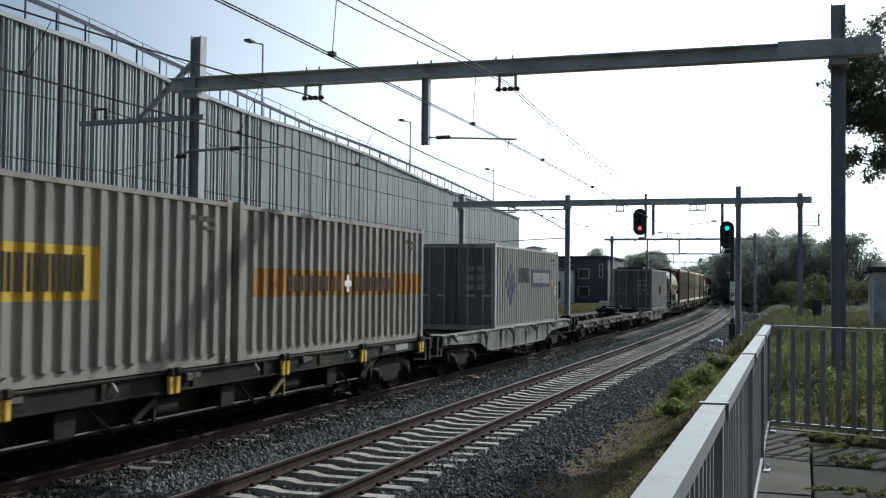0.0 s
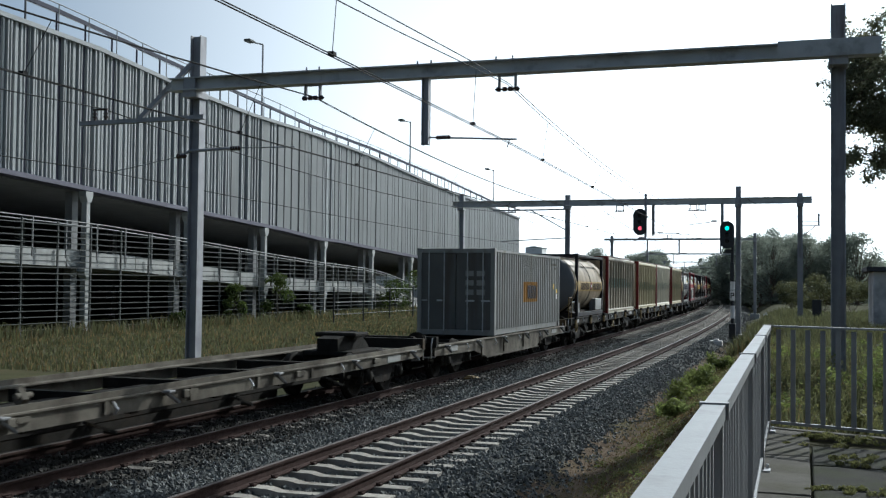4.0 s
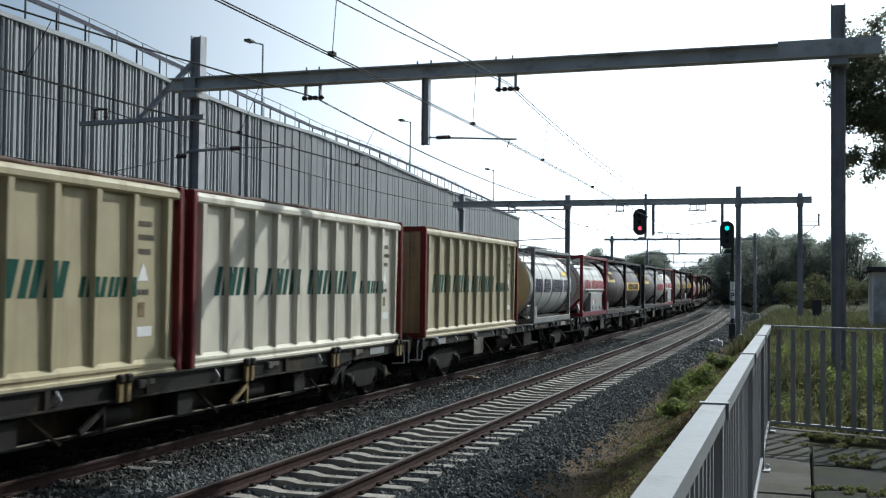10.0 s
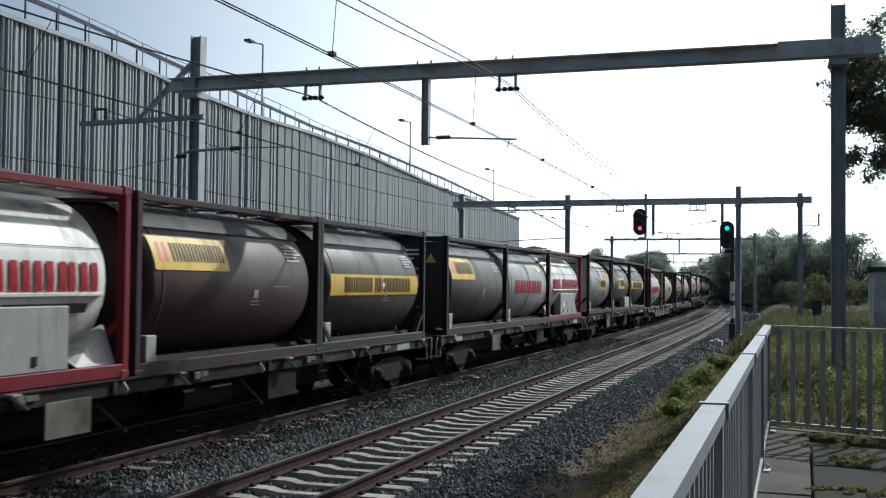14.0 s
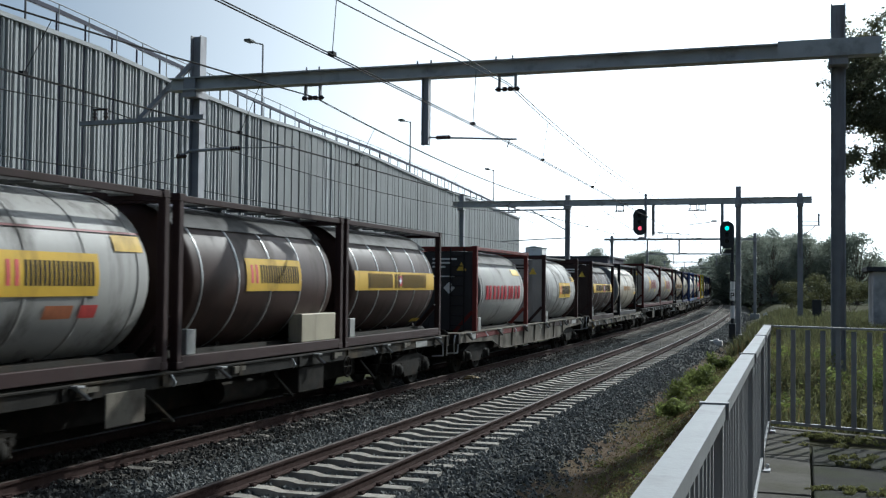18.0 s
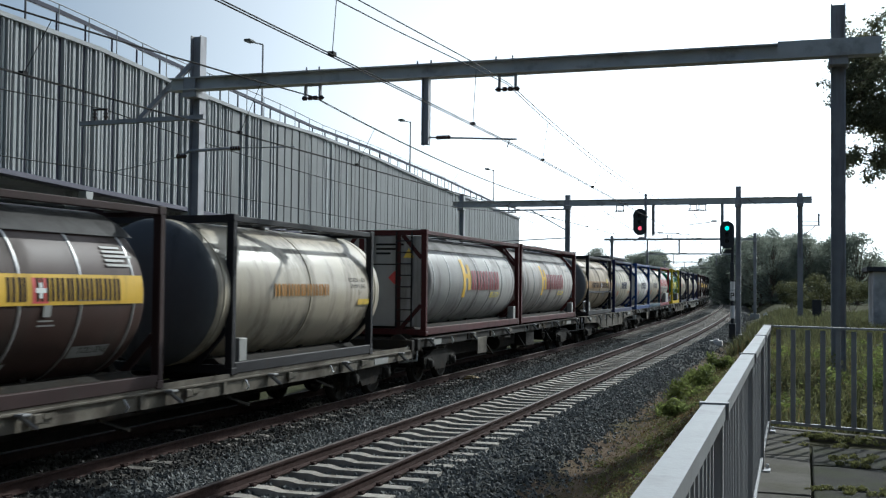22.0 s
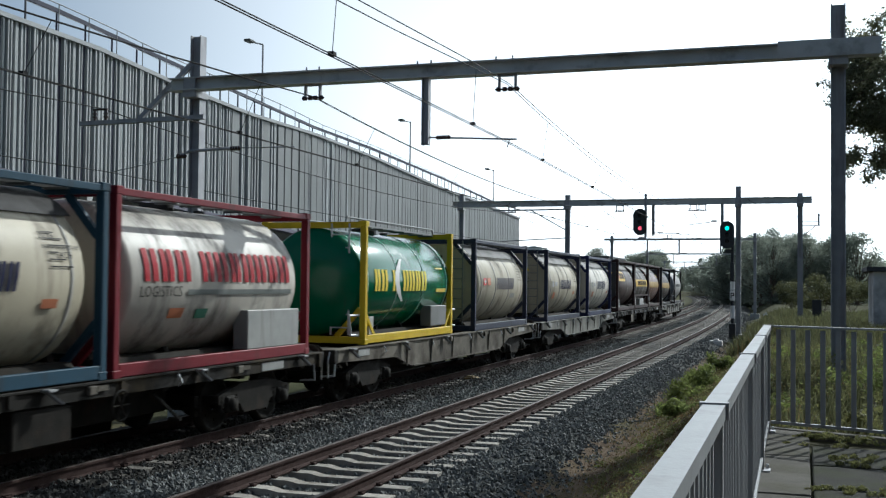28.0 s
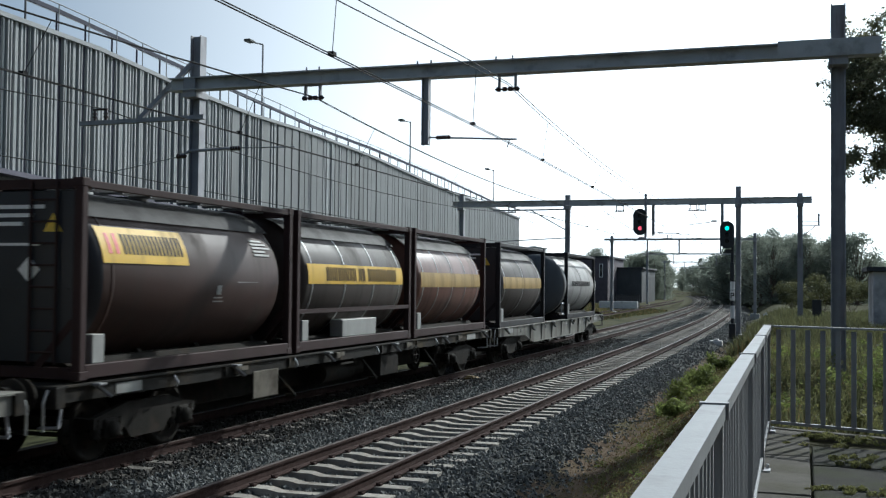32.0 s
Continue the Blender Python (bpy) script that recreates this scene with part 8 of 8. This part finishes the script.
load(tank_container("silver tank with a yellow badge in a dark frame", brown_frame, silver_shell, dict(rings=4, ring_paint=grey_shell, end="panel", end_paint=white_panel, top_rail=False, cover=False, panel=[(yellow_band, 0.4, 0.8, -0.22, 0.25), (yellow_band, 0.88, 0.99, 0.3, 0.46)], marks=ink_black)), 208.45, 214.45, 0.92)
# 12
wagon("low", 216.6, 234.1)
load(tank_container("dark brown tank with a bright yellow band in a brown frame", brown_frame, brown_shell, dict(rings=5, end="panel", end_paint=P("dark_brown_panel", (0.04, 0.028, 0.025), 0.6), cap=ink_white, band=(yellow_band, 0.0, 1.0, -0.08, 0.24), letters=(0.12, 0.9, -0.04, 0.2, (8, 2, 9), 0), ink=ink_brown, panel=[(red_plate, 0.54, 0.6, -0.06, 0.2), (plate_mat, 0.74, 0.9, -0.72, -0.56), (plate_mat, 0.45, 0.52, -0.85, -0.72)], marks=plate_mat, words=[("TOLUENE", 1.35, -0.66, 0.1, ink_black)])), 217.6, 223.6, 0.92)
load(tank_container("dusty cream tank with a faded orange badge in a dark frame", dark_frame, P("dusty_cream_shell", (0.40, 0.35, 0.265), 0.4, 0.4), dict(over=0.75, radius=1.19, end_paint=grey_dome, rings=3, ring_paint=cream_shell, letters=(0.28, 0.62, -0.05, 0.13, 9, 0), ink=orange_band, words=[("RID/ADR  L4BN", 1.75, 0.17, 0.09, ink_black), ("MAWP 4 BAR", 1.85, 0.06, 0.09, ink_black), ("T11", 2.2, -0.05, 0.09, ink_black)], panel=[(yellow_plate, 0.83, 0.92, -0.22, -0.12)])), 225.6, 231.5, 0.95)
# 13
wagon("skeletal", 234.3, 253.9)
LONG = dict(rings=7, words=[("BELGIUM", 1.35, -0.36, 0.17, ink_yellow)], over=-0.15, radius=1.19, diag=2, brace=False, letters=(0.42, 0.78, -0.17, 0.28, 5, 0), ink=P("dark_red_letters", (0.22, 0.03, 0.03)), band=None, pale_box=2, panel=[(yellow_band, 0.325, 0.355, -0.34, 0.54), (yellow_band, 0.378, 0.41, -0.17, 0.42), (yellow_band, 0.34, 0.40, 0.1, 0.2), (plate_mat, 0.88, 0.96, 0.4, 0.5)])
load(tank_container("long silver tank, yellow and red lettering, dark red frame", P("maroon_frame", (0.057, 0.0137, 0.0137), 0.6, 0.35), silver_shell, dict(LONG, end="panel", end_paint=white_panel, ladder=dark_frame), 9.1), 234.95, 244.05, 1.18)
load(tank_container("long silver tank with faded lettering in a dark red frame", P("maroon_frame", (0.122, 0.0228, 0.0228)), P("dull_silver_shell", (0.38, 0.35, 0.315), 0.5, 0.4), dict(LONG), 8.9), 244.3, 253.2, 1.18)
# 14
wagon("belly", 254.9, 270.2)
load(tank_container("beige tank with an ochre band and white cross, dark frame", dark_frame, beige_shell, dict(over=0.85, radius=1.19, end_paint=grey_dome, rings=3, ring_paint=beige_shell, step=True, stripe=[1.02], band=(P("rust_band", (0.26, 0.15, 0.05), 0.55, 0.4), 0.02, 0.98, -0.12, 0.14), letters=(0.2, 0.84, -0.09, 0.1, (8, 2, 9), 0), ink=ink_brown, panel=[(ink_white, 0.545, 0.575, -0.1, 0.1), (yellow_plate, 0.76, 0.8, -0.05, 0.25), (plate_mat, 0.63, 0.69, -0.42, -0.28)])), 256.1, 262.05, 1.15)


CODES = [("22T6", 1.75, 0.43, 0.1, ink_black), ("UN PORTABLE TANK", 1.75, 0.32, 0.055, ink_black), ("L4CH", 2.0, 0.22, 0.09, ink_black)]


def thermo(frame_paint, shell, label, **more):
    base = dict(rings=4, ring_paint=grey_shell, radius=1.19, end="octagon", diag=True, cover=True, letters=(0.36, 0.76, -0.12, 0.17, 9, 0.08), ink=ink_blue, plates=6, pale_box=False, ladder=steel_frame,
                panel=[(orange_mat, 0.85, 0.91, -0.30, -0.2), (orange_mat, 0.13, 0.2, -0.42, -0.22), (plate_mat, 0.17, 0.25, -0.02, 0.1), (plate_mat, 0.08, 0.13, -0.06, 0.12), (plate_mat, 0.32, 0.37, -0.36, -0.3), (plate_mat, 0.6, 0.64, -0.5, -0.4)])
    base.update(more)
    return tank_container(label, frame_paint, shell, base)


load(thermo(navy_frame, cream_shell, "cream tank with navy lettering in a navy frame", words=CODES), 263.2, 269.2, 1.12)
# 15
wagon("skeletal", 270.7, 290.0)
load(thermo(blue_frame, white_shell, "white tank with navy lettering in a bright blue frame"), 271.2, 277.15, 1.12)
load(thermo(teal_frame, cream_shell, "soiled cream tank with navy lettering in a teal frame", words=CODES), 277.3, 283.2, 1.14)
load(tank_container("white tank with red lettering in a dark red frame", red_frame, P("soiled_white_shell", (0.47, 0.435, 0.375), 0.45, 0.4), dict(over=-0.15, radius=1.16, rings=0, letters=(0.05, 0.97, 0.0, 0.41, (3, 7), 0), ink=ink_red, pale_box=False, cover=False, cabinet=(0.7, 2.6, 0.2, 0.85, plate_mat),
     words=[("LOGISTICS", -2.35, -0.19, 0.16, ink_black)], panel=[(P("grey_stripe", (0.16, 0.17, 0.16)), 0.28, 0.97, -0.17, -0.1), (green_plate, 0.35, 0.42, -0.5, -0.36), (orange_mat, 0.2, 0.28, -0.48, -0.34)])), 283.4, 289.4, 1.13)
# 16
wagon("belly", 290.5, 307.4)
load(tank_container("glossy green tank with yellow lettering in a yellow frame", yellow_frame, green_shell, dict(over=0.25, radius=1.15, rings=4, ring_paint=P("pale_green_seam", (0.3, 0.45, 0.38), 0.3), brace=True, top_rail=False, step=True, ladder=galv, gantry=True, letters=(0.10, 0.70, -0.17, 0.24, (2, 1, 4), 0), ink=ink_yellow, pale_box=True, cover=False, arc=True, cabinet=(1.3, 2.5, 0.25, 0.75, steel_frame),
     panel=[(yellow_plate, 0.82, 0.95, -0.2, -0.12), (yellow_plate, 0.82, 0.92, 0.3, 0.33)]), 5.95), 292.1, 298.05, 1.16)
load(thermo(slate_frame, cream_shell, "soiled cream tank with navy lettering in a slate-blue frame", panel=[(red_plate, 0.08, 0.14, -0.02, 0.15), (orange_mat, 0.16, 0.23, -0.02, 0.16), (plate_mat, 0.7, 0.8, -0.34, -0.22)]), 300.1, 306.1, 1.13)
# 17
wagon("belly", 308.0, 324.3)
load(thermo(slate_frame, cream_shell, "soiled cream tank with hazard plates in a slate-blue frame"), 309.1, 315.1, 1.13)
load(thermo(navy_frame, P("ivory_shell", (0.52, 0.48, 0.4), 0.45, 0.2), "ivory tank with bold navy lettering in a navy frame"), 317.05, 323.05, 1.13)
# 18
wagon("skeletal", 324.8, 344.4)
load(tank_container("glossy dark brown tank with yellow badge in brown frame", brown_frame, brown_shell, dict(rings=1, ring_paint=brown_shell, end="panel", end_paint=black_shell, cap=ink_white, ladder=brown_frame, panel=[(yellow_band, 0.0, 0.42, 0.165, 0.61)], marks=plate_mat)), 325.3, 331.3, 1.17)
load(tank_container("brown tank with an ochre band in a brown frame", brown_frame, taupe_shell, dict(rings=4, band=(yellow_band, 0.0, 1.0, -0.05, 0.27), letters=(0.16, 0.92, 0.0, 0.22, (8, 2, 9), 0), ink=ink_brown, stripe=[0.75], cabinet=(-0.9, 0.9, 0.2, 0.55, plate_mat))), 331.5, 337.5, 1.17)
load(tank_container("rust-brown tank with a worn yellow band in a brown frame", brown_frame, P("rust_brown_shell", (0.14, 0.065, 0.045), 0.4, 0.35), dict(rings=5, band=(ochre_band, 0.0, 1.0, -0.1, 0.2))), 337.75, 343.75, 1.17)
# 19: the last wagon
wagon("belly", 345.0, 363.3)
load(tank_container("brown tank with an ochre band in a dark frame", dark_frame, taupe_shell, dict(rings=3, end="panel", end_paint=black_shell, cap=ink_white, band=(ochre_band, 0.0, 1.0, -0.1, 0.2))), 345.3, 351.3, 1.13)
load(tank_container("grey steel tank in a dark frame at the train's tail", dark_frame, silver_shell, dict(over=0.7, radius=1.19, end_paint=grey_dome, rings=3, step=True, letters=(0.2, 0.8, -0.02, 0.14, 9, 0), ink=ink_black)), 355.2, 361.2, 1.13)


# ---- what moves ----
def motions():
    for ob, s0 in MOVING:
        lift = ob.location.z
        walk(ob, [(float(k), on_track(s0 - g, 0.0, lift)) for k, g in enumerate(GONE)])
    # The wheels roll: one wheelset is keyed, the others share its keys.
    lead = SPINNERS[0]
    rows = []
    for k in range(32 * 15 + 1):
        t = k / 15
        i = min(31, int(t))
        f = t - i
        gone = GONE[i] + (GONE[i + 1] - GONE[i]) * f
        rows.append((t, pose(0, 0, 0, math.degrees(gone / 0.46))))
    walk(lead, rows)
    for w in SPINNERS[1:]:
        w.rotation_mode = "QUATERNION"
        w.animation_data_create()
        w.animation_data.action = lead.animation_data.action
        w.animation_data.action_slot = lead.animation_data.action_slot


motions()
